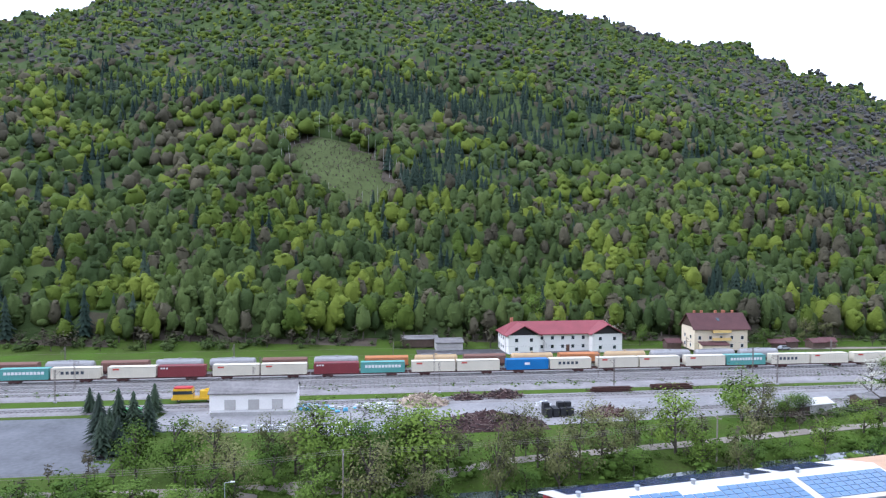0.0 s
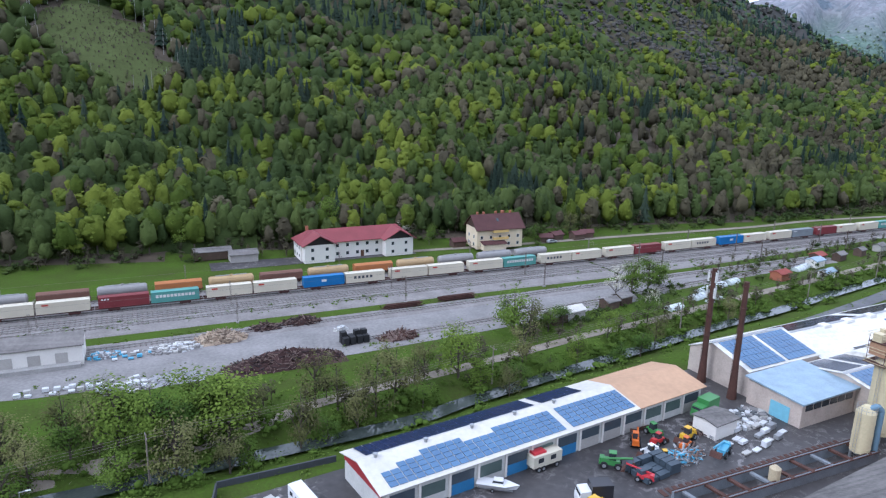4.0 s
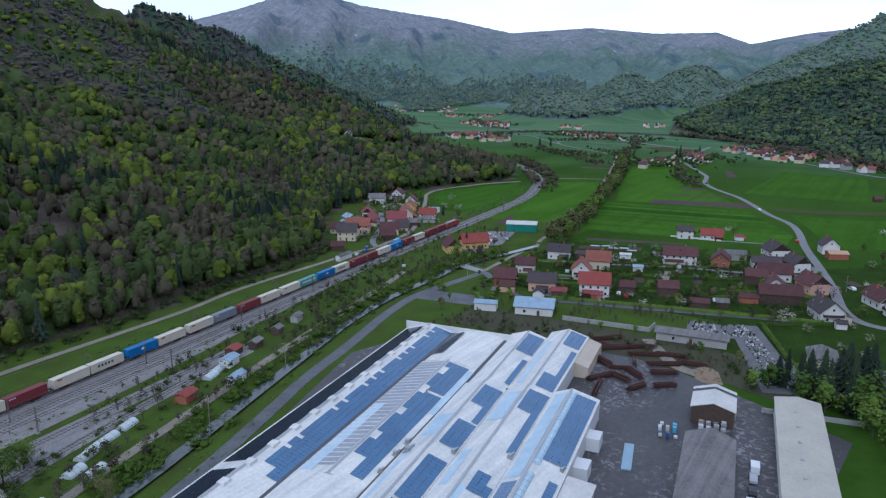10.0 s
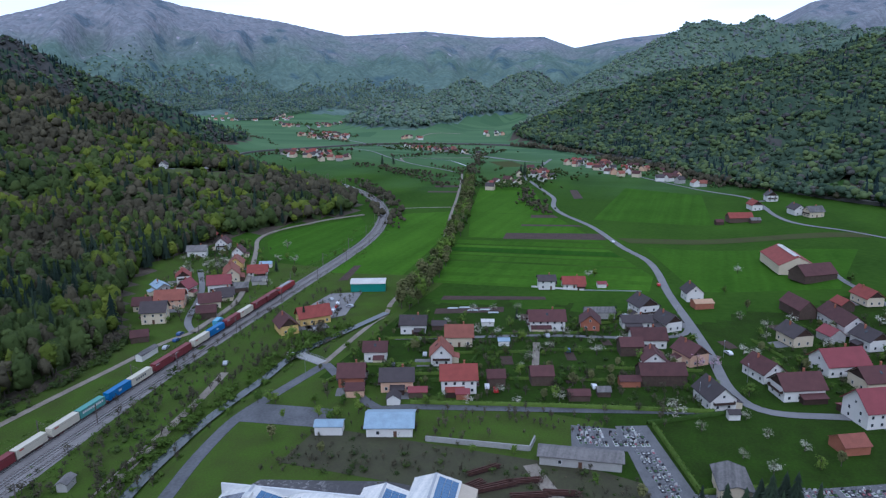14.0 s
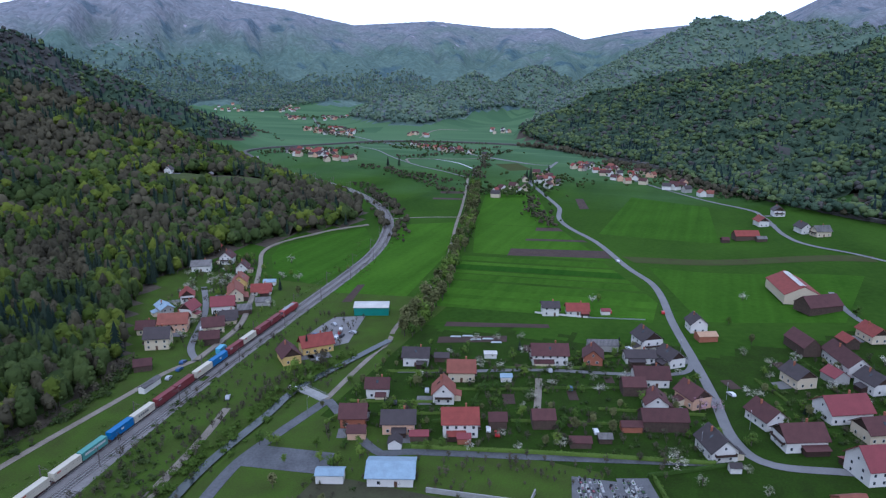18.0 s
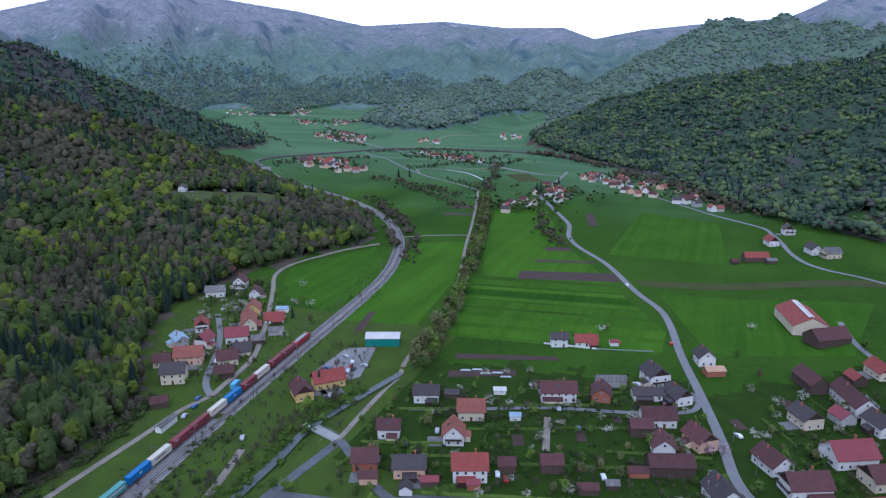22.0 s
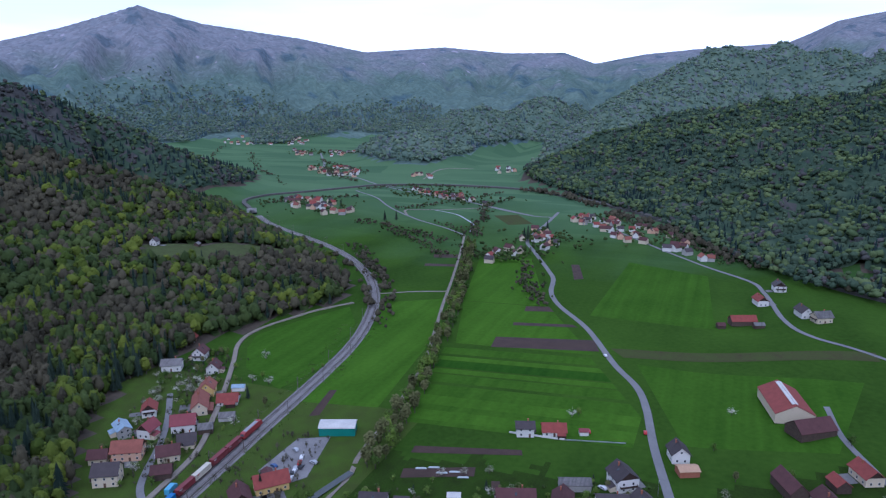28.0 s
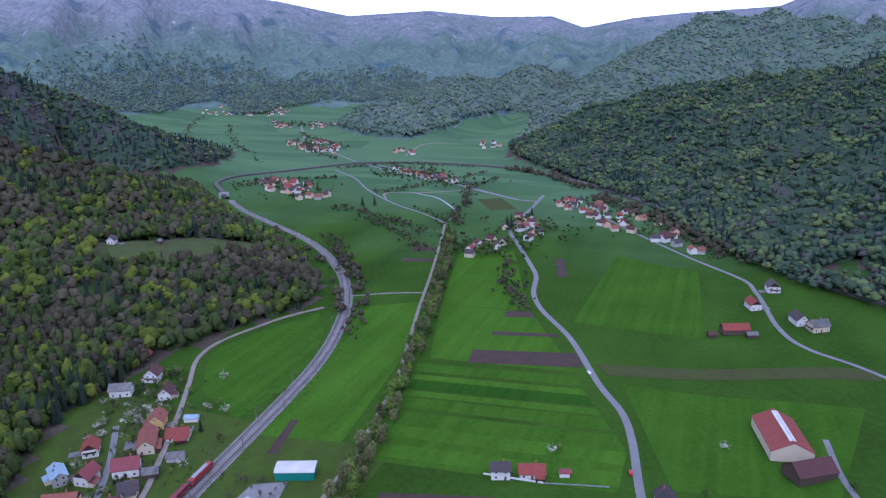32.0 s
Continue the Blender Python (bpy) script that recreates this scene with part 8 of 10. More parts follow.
# ---- sheds on the east side of the yard ----
house(215, 17, 10, 86, 11, 5.2, 0.9, "cream", "white", 0, "long_shed", z=0, label="long low shed with a pale cream sheet roof")
ls = [o for o in bpy.data.objects if o.name == "long_shed"][0]
for k in range(9):
    g = Geo()
    g.box(-36 + k * 8.6, 0.9, 5.95, 1.2, 0.9, 0.45, taper=0.8)
    part("roof_vent", g, STEEL, ls)
house(204, 36.5, 10, 44, 11.5, 4.0, 2.2, "grey", "timber", 0, "timber_shed", z=0, label="timber shed with a weathered grey corrugated roof")
sb = house(246, 44, 10, 13, 11, 5.0, 1.7, "white", "timber", 0, "open_shed", z=0, label="open black shed with a white roof crossed by a dark band")
g = Geo()
for s in (-1, 1):
    b = [(3.2, s * 0.05, 6.98), (4.6, s * 0.05, 6.98), (4.6, s * 6.0, 5.2), (3.2, s * 6.0, 5.2)][::s]
    g.solid(b[::-1], [(x, y, z + 0.06) for x, y, z in b][::-1])
part("dark_band", g, bpy.data.materials["anthracite_trim"], sb)
# low buildings between the factory and the village
house(294, 145, -70, 9, 5, 3.2, 0.9, "blue", "white", 0, "pavilion", label="small white pavilion with a pale blue roof")
house(303, 127, -70, 15, 12, 3.6, 2.2, "blue", "white", 1, "pavilion", label="white pavilion with a low pale blue roof")
house(302, 64, -81, 24, 6, 3.4, 1.0, "grey", "grey", 1, "old_shed", label="long decayed grey shed beside the cemetery")
office = thing("white_office", 265.5, -6.5, 0, radians(10), "modern white flat-roofed office with dark window bands", "office building")
g = Geo()
g.box(0, 0, 0, 24, 12, 6.5)
part("wall", g, WHITE, office)
g = Geo()
g.box(0, 0, 6.504, 23.2, 11.2, 0.06)
part("roof", g, ROOFS["cream"], office, "pale grey flat roof")
for zz in (1.2, 4.2):
    g = Geo()
    g.box(-3, 6.02, zz, 12, 0.1, 1.4)
    part("window_band", g, GLASS, office)


# ---- single trees and bushes of the valley ----
VLEAF = {"fresh": shade("fresh_tree_leaves", (0.064, 0.104, 0.016), (0.134, 0.190, 0.030), size=3, fine=0.5, spread=0.7, rough=0.9, gloss=0.1),
         "green": shade("green_tree_leaves", (0.048, 0.086, 0.015), (0.110, 0.165, 0.028), size=3, fine=0.5, spread=0.7, rough=0.9, gloss=0.1),
         "budding": shade("budding_tree_twigs", (0.086, 0.092, 0.034), (0.150, 0.152, 0.060), size=3, fine=0.5, spread=0.7, rough=0.95, gloss=0.05),
         "blossom": shade("white_blossom", (0.24, 0.24, 0.15), (0.58, 0.56, 0.46), size=2, fine=0.4, spread=0.4, rough=0.9),
         "pink": shade("pink_blossom", (0.36, 0.20, 0.26), (0.56, 0.36, 0.42), size=2, fine=0.4, rough=0.9),
         "spruce": shade("spruce_needles", (0.008, 0.018, 0.008), (0.024, 0.042, 0.016), size=3, fine=0.5, spread=0.6, rough=0.85)}
VT = np.random.RandomState(23)


def tri_mesh(name, vf, mat):
    return big_mesh(name, vf[0], vf[1], [mat])


def branches(count, twig=3):
    """A trunk that forks into rising limbs with finer branches; also the places of the branch ends."""
    pieces, ends = [bar((0, 0, 0), (0.01, 0.0, 0.55), 0.022, 0.012, 6), bar((0.01, 0, 0.55), (0.02, 0.01, 0.86), 0.012, 0.004, 5)], [(0.02, 0.01, 0.9)]
    for k in range(count):
        a, z = VT.uniform(0, 6.28), VT.uniform(0.08, 0.64)
        q, up = VT.uniform(0.12, 0.27) * (1.15 - 0.6 * z), VT.uniform(0.12, 0.30)
        e = np.array([math.cos(a) * q, math.sin(a) * q, min(0.94, z + up)])
        pieces.append(bar((0.01, 0, z), e, 0.010, 0.004, 4))
        ends.append(tuple(e))
        for j in range(twig):
            b = a + VT.uniform(-1.2, 1.2)
            m = np.array([0.01, 0, z]) + (e - np.array([0.01, 0, z])) * VT.uniform(0.4, 0.9)
            f = m + np.array([math.cos(b), math.sin(b), VT.uniform(0.2, 1.2)]) * VT.uniform(0.06, 0.14)
            pieces.append(bar(m, f, 0.004, 0.0015, 3))
            ends.append(tuple(f))
    return join(pieces), np.array(ends)


def sprays(ends, count, spread, size):
    """Small leaf sprays gathered round the branch ends."""
    i = VT.randint(0, len(ends), count)
    c = ends[i] + VT.normal(size=(count, 3)) * spread * np.array([1, 1, 0.8])
    return leaf_cards(None, c, VT.uniform(size[0], size[1], count), VT)


def tree_meshes(kind, fine=False):
    out = []
    for k in range(5 if fine else (4 if kind in ("fresh", "green", "budding") else 2)):
        if fine:
            w, e = branches(15, 3)
            out.append((sprays(e, *{"budding": (1250, 0.060, (0.010, 0.023)), "blossom": (700, 0.05, (0.010, 0.024))}.get(kind, (1700, 0.072, (0.011, 0.026)))), w))
        elif kind == "spruce":
            out.append((fir(VT, 13, 9), bar((0, 0, 0), (0, 0, 0.95), 0.022, 0.004, 6)))
        elif kind == "budding":
            out.append((twigs(VT, 210), limbs(VT, 16)))
        elif kind in ("blossom", "pink"):
            w, e = branches(13, 3)
            c = sprays(e, 210, 0.055, (0.014, 0.034))
            out.append(((c[0] * np.array([1.4, 1.4, 1.0]), c[1]), (w[0] * np.array([1.4, 1.4, 1.0]), w[1])))
        else:
            w, e = branches(9, 2)
            out.append((join([crown(VT, 7, 0, 0.22, 0.30, 0.58, 0.45), sprays(e, 300, 0.065, (0.022, 0.05))]), w))
    return [(tri_mesh("crown", a, VLEAF[kind]), tri_mesh("trunk", b, BARK)) for a, b in out]


TREE = {k: tree_meshes(k) for k in VLEAF}
TREE_FINE = {k: tree_meshes(k, True) for k in ("fresh", "green", "budding", "blossom")}
TREE_WORDS = {"fresh": ("young tree in fresh yellow-green leaf", "tree"), "green": ("leafy green broadleaf tree", "tree"), "budding": ("half-bare tree with brown budding twigs", "tree"),
              "blossom": ("fruit tree in white blossom", "fruit tree"), "pink": ("fruit tree in pink blossom", "fruit tree"), "spruce": ("dark green spruce", "conifer")}


def tree(kind, x, y, h, where, group, wide=1.0):
    kit = TREE_FINE.get(kind, TREE[kind]) if x < 150 and y > 90 else TREE[kind]
    a, b = kit[VT.randint(0, len(kit))]
    nm = {"spruce": "spruce", "blossom": "fruit_tree", "pink": "fruit_tree", "budding": "budding_tree", "green": "leafy_tree"}.get(kind, "tree")
    e = new(nm)
    e.matrix_basis = pose(x, y, ground_z(x, y) - 0.1, 0, 0, VT.uniform(0, 360)) @ Matrix.Diagonal((h * wide, h * wide, h, 1))
    tagged(e, TREE_WORDS[kind][0] + " " + where, TREE_WORDS[kind][1], group)
    part("trunk", b, None, e)
    part("crown", a, None, e)
    return e


def trees(items, where, group, grow=1.0):
    for kind, x, y, h, *w in items:
        tree(kind, x, y, h * grow, where, group, *w)


trees([("fresh", -8, 121, 9), ("budding", -30, 121, 8), ("fresh", 48, 126, 7), ("budding", 13, 124, 9), ("green", 34, 121, 5, 1.3), ("fresh", -35, 104, 6, 1.2), ("green", -20, 107, 6, 1.2), ("fresh", 88, 143, 6, 1.1), ("green", 104, 150, 6, 1.2), ("fresh", -51, 114, 8), ("fresh", -44, 113, 8.5), ("green", -40, 111, 7), ("budding", -37, 111, 9), ("budding", -33, 109, 8), ("green", -28, 114, 7), ("budding", -25, 117, 8), ("fresh", -21, 116, 10.5, 1.1), ("fresh", -15, 115, 10), ("green", -12, 113, 9),
       ("budding", -11, 104, 10), ("fresh", -6, 117, 10.5, 1.1), ("fresh", -3, 115, 11, 1.1), ("budding", 9, 111, 11, 0.7), ("budding", 1, 118, 7), ("budding", 17, 121, 8), ("budding", 24, 119, 9.5), ("budding", 29, 124, 9), ("fresh", 44, 129, 10), ("budding", 37, 131, 7),
       ("budding", 53, 122, 6), ("budding", 61, 134, 8), ("green", 66, 151, 10, 1.15), ("budding", 69, 148, 8), ("green", 75, 150, 5, 1.2), ("green", 80, 152, 5, 1.2), ("green", 57, 126, 4.5, 1.3), ("green", 66, 130, 4.5, 1.3), ("fresh", 75, 134, 6), ("green", 84, 130, 5, 1.2),
       ("green", 92, 134, 5, 1.2), ("budding", 100, 140, 7), ("fresh", 112, 171, 9), ("blossom", 108, 173, 8), ("green", 119, 173, 9), ("green", 125, 176, 7), ("blossom", 112, 160, 5), ("budding", 130, 150, 6), ("green", -60, 96, 6, 1.3), ("green", -52, 97, 6, 1.3),
       ("green", -45, 99, 6, 1.3), ("green", -38, 100, 5, 1.3), ("green", -68, 95, 6, 1.3), ("fresh", 0, 107, 5, 1.1), ("budding", -3, 106, 7), ("green", 14, 113, 4, 1.3), ("budding", 20, 116, 9, 0.7), ("budding", 33, 124, 8, 0.8)], "beside the stream", "trees by the stream", 1.32)
trees([(*s, 1.75) for s in [("spruce", -79, 154, 5), ("spruce", -65, 138, 8), ("spruce", -62, 138, 7.5), ("spruce", -59, 138, 7), ("spruce", -62, 125, 7), ("spruce", -60, 127, 6), ("spruce", -64, 153, 6), ("spruce", -67, 134, 8), ("spruce", -63, 130, 6.5)]], "beside the asphalt square", "spruces by the square", 1.3)
trees([("fresh", 2, 250, 12), ("fresh", -18, 246, 11), ("fresh", 34, 254, 15, 0.9), ("green", 42, 255, 10), ("fresh", 112, 240, 8, 1.15), ("blossom", 62, 252, 8), ("green", 70, 244, 6), ("budding", 132, 250, 10), ("budding", 140, 252, 9), ("green", 108, 229, 4, 1.2), ("fresh", 72, 248, 7)], "below the wooded hill", "trees by the station houses")
r8 = random.Random(12)
line = walk_line([(420, 172), (436, 175), (468, 180), (513, 187.5), (584, 205.5), (653, 222), (729, 243), (830, 274), (897, 295)], 5.0)
for p in line:
    for s in (-1, 1):
        if r8.random() < 0.72:
            tree(r8.choice(["budding", "budding", "budding", "fresh", "green"]), p[0] + r8.uniform(-2, 2), p[1] + s * r8.uniform(1, 5), r8.uniform(8, 13), "along the creek", "trees along the creek")
tree("fresh", 668, 227, 13, "along the creek", "trees along the creek", 1.1)
trees([("blossom", 431, 129, 5), ("blossom", 437, 118, 5), ("blossom", 426, 138, 5.5), ("green", 385, 149, 5), ("fresh", 342, 148, 6), ("blossom", 341, 100, 4), ("fresh", 343, 80, 6), ("budding", 358, 62, 6.5), ("green", 386, 54, 7, 1.1), ("blossom", 410, 14, 5.5), ("blossom", 443, 3, 6.5),
       ("blossom", 452, -8, 6.5), ("fresh", 512, 91, 6), ("blossom", 509, 94, 6), ("green", 352, 188, 8), ("green", 345, 192, 7), ("spruce", 383, 209, 11), ("fresh", 358, 200, 10), ("green", 387, 214, 7), ("green", 344, 142, 5, 1.2), ("green", 352, 166, 6), ("pink", 388, 32, 6.5), ("pink", 391, 26, 6),
       ("blossom", 410, 88, 4.5), ("blossom", 408, 93, 4), ("blossom", 400, 118, 4.5), ("green", 374, 120, 4, 1.2), ("spruce", 348, 151, 5), ("blossom", 420, 112, 5), ("blossom", 425, 104, 5), ("fresh", 437, 68, 6), ("green", 446, 46, 6), ("blossom", 402, 76, 4.5), ("budding", 356, 76, 6), ("budding", 363, 70, 5),
       ("blossom", 334, 92, 4), ("blossom", 328, 108, 4.5), ("green", 326, 118, 5), ("fresh", 322, 122, 5), ("green", 368, 14, 6, 1.3), ("fresh", 386, 2, 5), ("fresh", 404, -6, 6), ("blossom", 430, 4, 5), ("green", 440, -10, 6), ("budding", 470, 10, 6), ("blossom", 455, 14, 5), ("fresh", 497, 20, 5),
       ("blossom", 540, 12, 6), ("green", 515, -42, 7), ("blossom", 415, -30, 5.5), ("green", 402, -34, 6), ("blossom", 350, 40, 4), ("blossom", 372, 30, 4)], "in a village garden", "garden trees")
trees([("blossom", 341, 38, 7.5, 1.1), ("blossom", 335, 30, 4.5), ("blossom", 348, 16, 4.5), ("blossom", 315, 10, 5), ("fresh", 322, -3, 5), ("budding", 326, -9, 5.5), ("blossom", 332, 0, 4.5), ("blossom", 321, 18, 4), ("blossom", 337, 10, 4)], "in the meadow", "orchard trees")
trees([("spruce", 268, 12, 9, 1.6), ("spruce", 274, 6, 10, 1.6), ("spruce", 288, 16, 10, 1.6), ("spruce", 285, 24, 9, 1.6), ("spruce", 291, 10, 11, 1.6), ("spruce", 278, 32, 8, 1.6), ("spruce", 270, 22, 9, 1.6), ("green", 266, 18, 8, 1.3), ("green", 274, 7, 9, 1.3), ("green", 284, -2, 9, 1.3), ("spruce", 276, 26, 10), ("spruce", 280, 20, 11, 1.4), ("spruce", 284, 14, 13, 1.4), ("spruce", 287, 8, 13, 1.4), ("spruce", 282, 30, 9), ("green", 270, 38, 6, 1.2), ("green", 267, 24, 8), ("spruce", 279, 12, 12), ("fresh", 268, 8, 9, 1.2), ("fresh", 260, 8, 8, 1.2), ("green", 256, 6, 7, 1.2), ("spruce", 291, 2, 10), ("green", 274, 34, 7, 1.2), ("spruce", 272, 18, 11),
       ("fresh", 246, 1, 8, 1.2), ("fresh", 240, -2, 8), ("green", 232, -4, 7, 1.2)], "beside the cemetery", "trees by the cemetery", 1.4)
trees([("fresh", 302, 147, 6), ("fresh", 309, 142, 6), ("green", 299, 148, 6), ("fresh", 302, 154, 5), ("green", 304, 180, 6), ("fresh", 306, 174, 5), ("green", 297, 165, 4), ("fresh", 310, 160, 5), ("green", 313, 150, 5), ("budding", 283, 160, 6), ("budding", 280, 140, 5), ("green", 296, 96, 4), ("green", 291, 58, 5), ("budding", 288, 45, 6), ("green", 305, 176, 6),
       ("fresh", 316, 146, 5), ("green", 300, 84, 4)], "behind the factory", "trees behind the factory")
for k in range(34):
    x = r8.uniform(352, 520)
    y = r8.uniform(258, 352)
    if to_line(np.array([x]), np.array([y]), FOOT_L)[0][0] < 2 and min(math.hypot(x - h[0], y - h[1]) for h in LEFT_VILLAGE) > 8:
        tree(r8.choice(["blossom", "blossom", "green", "budding", "fresh"]), x, y, r8.uniform(4, 7.5), "by village houses", "garden trees by the woods")
for k in range(18):
    tree("blossom", r8.uniform(428, 470), r8.uniform(308, 338), r8.uniform(4, 6.5), "in an orchard by the village houses", "blossoming orchard", 1.1)
tree("spruce", 462, 277, 9, "by village houses", "garden trees by the woods")
for x, y, h in ((946, 240, 20), (951, 246, 16), (1019, 560, 16), (1032, 548, 14), (985, 452, 15), (996, 440, 14), (1010, 232, 15)):
    tree("spruce", x, y, h, "in the far meadows", "far conifers", 1.2)


def many(name, xy, size, templates, material, label, category="bushes", wide=(0.9, 1.4)):
    xy = np.array(xy)
    z = height(xy[:, 0], xy[:, 1]) - 0.15
    o = plant(name, templates, xy, z, VT.uniform(size[0], size[1], len(xy)), VT.uniform(wide[0], wide[1], len(xy)), material, label, VT)
    o["category"] = category


def along(pts, count, spread, seed):
    q = np.random.RandomState(seed)
    l = walk_line(pts, 2.0)
    i = q.randint(0, len(l), count)
    return l[i, :2] + sides(l)[i] * q.normal(size=(count, 1)) * spread


def bush():
    e = np.stack([VT.normal(size=14) * 0.26, VT.normal(size=14) * 0.26, VT.uniform(0.15, 0.8, 14)], 1)
    return bare(join([crown(VT, 2, 0, 0.34, 0.30, 0.34, 0.6), sprays(e, 74, 0.13, (0.04, 0.09))]))


BUSH = [bush() for k in range(6)]
TUFT = [bare(sprays(np.array([(0, 0, 0.3), (0.2, 0.1, 0.4), (-0.2, 0.15, 0.35)]), 14, 0.2, (0.10, 0.24))) for k in range(5)]
BRUSH = [with_bark(twigs(VT, 46), limbs(VT, 5)) for k in range(5)]
STREAM_B = [p for p in STREAM[:-1]]
many("stream_bushes", np.vstack([along([(p[0], p[1] + 4.6) for p in STREAM_B], 420, 1.9, 1), along([(p[0] + 1, p[1] - 5.0) for p in STREAM_B], 60, 1.0, 2)]), (1.4, 4.4), BUSH, VLEAF["fresh"], "fresh green bushes on the banks of the stream")
many("bank_brush", np.vstack([along([(p[0], p[1] + 8) for p in STREAM_B], 130, 2.0, 3), along([(p[0], p[1] + 15) for p in STREAM_B[1:8]], 50, 2.5, 4)]), (2.5, 5.5), BRUSH, LEAF[2], "brown budding brushwood beside the path")
many("allotment_bushes", np.vstack([along([(120, 168), (160, 180), (210, 196), (260, 207), (330, 222)], 150, 5.5, 5), along([(66, 152), (100, 160), (130, 176)], 40, 3.0, 6)]), (1.0, 3.6), BUSH, LEAF[1], "green bushes among the allotments")
many("embankment_brush", np.vstack([along([(150, 186), (230, 204), (330, 222), (400, 232)], 170, 5.0, 7), along([(210, 176), (300, 204), (350, 203)], 120, 4.5, 8)]), (1.6, 4.6), BRUSH, LEAF[2], "brown brushwood on the railway slope")
many("hill_foot_bushes", along([(-160, 229), (0, 242), (60, 250), (130, 251), (200, 254), (300, 264), (345, 276)], 260, 2.6, 9), (1.5, 5.0), BUSH, LEAF[1], "green bushes along the foot of the wooded hill")
many("hill_foot_brush", along([(-160, 231), (0, 243), (60, 251), (130, 252), (200, 256), (300, 265), (345, 280)], 160, 3.0, 10), (3, 7), BRUSH, LEAF[2], "brown brushwood along the foot of the wooded hill")
many("scrub", np.vstack([along([(276, 150), (284, 110), (290, 70), (280, 36)], 150, 5.5, 11), along([(266, 152), (300, 140), (300, 100)], 60, 4.0, 12)]), (0.9, 2.8), BRUSH, LEAF[2], "brown scrub behind the factory")
many("scrub_bushes", np.vstack([along([(276, 150), (284, 110), (288, 70), (280, 36)], 60, 5.0, 13), along([(268, 12), (290, -6), (300, -20)], 40, 3.0, 14)]), (1.0, 3.2), BUSH, LEAF[1], "green bushes on waste ground")
many("garden_bushes", np.vstack([along([(330, 165), (345, 120), (365, 70), (360, 30)], 190, 11, 15), along([(380, 150), (400, 100), (420, 50)], 170, 11, 16), along([(380, -10), (420, -30), (470, -40)], 110, 13, 17), along([(370, 262), (420, 292), (480, 320), (500, 350)], 110, 12, 18)]), (0.7, 2.9), BUSH, LEAF[1], "green garden bushes between the houses")
many("railway_trees", np.vstack([along([(600, 262), (660, 285), (715, 315), (760, 350), (800, 392)], 70, 4.5, 19), along([(640, 290), (700, 330), (760, 380), (830, 470), (880, 560)], 60, 2.0, 20)]), (3, 9), MIDDLE[2], LEAF[2], "brown budding trees beside the curving railway", "trees")
far_lines = [[(760, 252), (830, 275), (890, 300), (960, 330), (1000, 380)], [(720, 330), (770, 360), (820, 400), (850, 430)], [(830, 300), (860, 330), (900, 370), (930, 420)], [(940, 300), (1000, 330), (1060, 330)], [(1060, 470), (1120, 440), (1200, 420), (1300, 380)],
             [(1170, 130), (1120, 150), (1060, 110), (980, 60), (900, 15)], [(700, 160), (760, 190), (820, 205)], [(1250, 640), (1330, 560), (1340, 420)], [(1040, 690), (1100, 640), (1140, 580)], [(1500, 760), (1600, 900), (1700, 1000)], [(1340, 690), (1450, 820), (1560, 900)], [(1250, 800), (1500, 1050), (1800, 1300)], [(1400, 1100), (1700, 1350), (2000, 1550)], [(1150, 850), (1300, 1000), (1500, 1200)], [(1650, 700), (1750, 900), (1900, 1050)], [(1050, 330), (1150, 360), (1250, 350)], [(900, 330), (950, 420), (960, 480)]]
many("far_hedges", np.vstack([along(l, 70, 4.0, 30 + k) for k, l in enumerate(far_lines)]), (3, 7), FAR[2], LEAF[2], "brown hedgerows in the far meadows", "hedge")
many("far_green_hedges", np.vstack([along(l, 40, 6.0, 50 + k) for k, l in enumerate(far_lines)]), (2.5, 7), FAR[1], LEAF[1], "green hedgerow trees in the far meadows", "hedge")
village_spots = np.vstack([along(l, 110, 24.0, 70 + k) for k, l in enumerate([[(1000, 540), (1090, 690)], [(1200, 540), (1280, 450)], [(1430, 760), (1570, 920)], [(1850, 1050), (1880, 1200)], [(2120, 1380), (2200, 1500)], [(950, 70), (1130, 205)], [(1160, 365), (1290, 550)], [(830, 250), (880, 246)], [(900, 205), (1000, 225)]])])
many("village_trees", village_spots, (4, 9), FAR[1], LEAF[1], "green trees between the houses of the far villages", "trees")


def hedge(pts, w, h, label, seed):
    q = np.random.RandomState(seed)
    l = walk_line(pts, 0.9)
    n = len(l) * 9
    i = q.randint(0, len(l), n)
    c = np.stack([l[i, 0] + q.uniform(-w / 2, w / 2, n), l[i, 1] + q.uniform(-w / 2, w / 2, n), height(l[i, 0], l[i, 1]) + h * np.sqrt(q.uniform(0.02, 1, n))], 1)
    v, f = leaf_cards("free", c, q.uniform(0.18, 0.4, n), q)
    g = Geo()
    a, b = shift_line(l, w * 0.32), shift_line(l, -w * 0.32)
    z = height(l[:, 0], l[:, 1])
    core = []
    for k in range(len(l) - 1):
        core.append((np.array([(*a[k], z[k]), (*a[k + 1], z[k + 1]), (*b[k + 1], z[k + 1]), (*b[k], z[k]), (*a[k], z[k] + h * 0.85), (*a[k + 1], z[k + 1] + h * 0.85), (*b[k + 1], z[k + 1] + h * 0.85), (*b[k], z[k] + h * 0.85)]),
                     np.array([(0, 1, 5), (0, 5, 4), (2, 3, 7), (2, 7, 6), (4, 5, 6), (4, 6, 7)])))
    vv, ff = join([(v, f)] + core)
    tagged(part("hedge", big_mesh("hedge", vv, ff, [VLEAF["green"]]), None), label, "hedge")


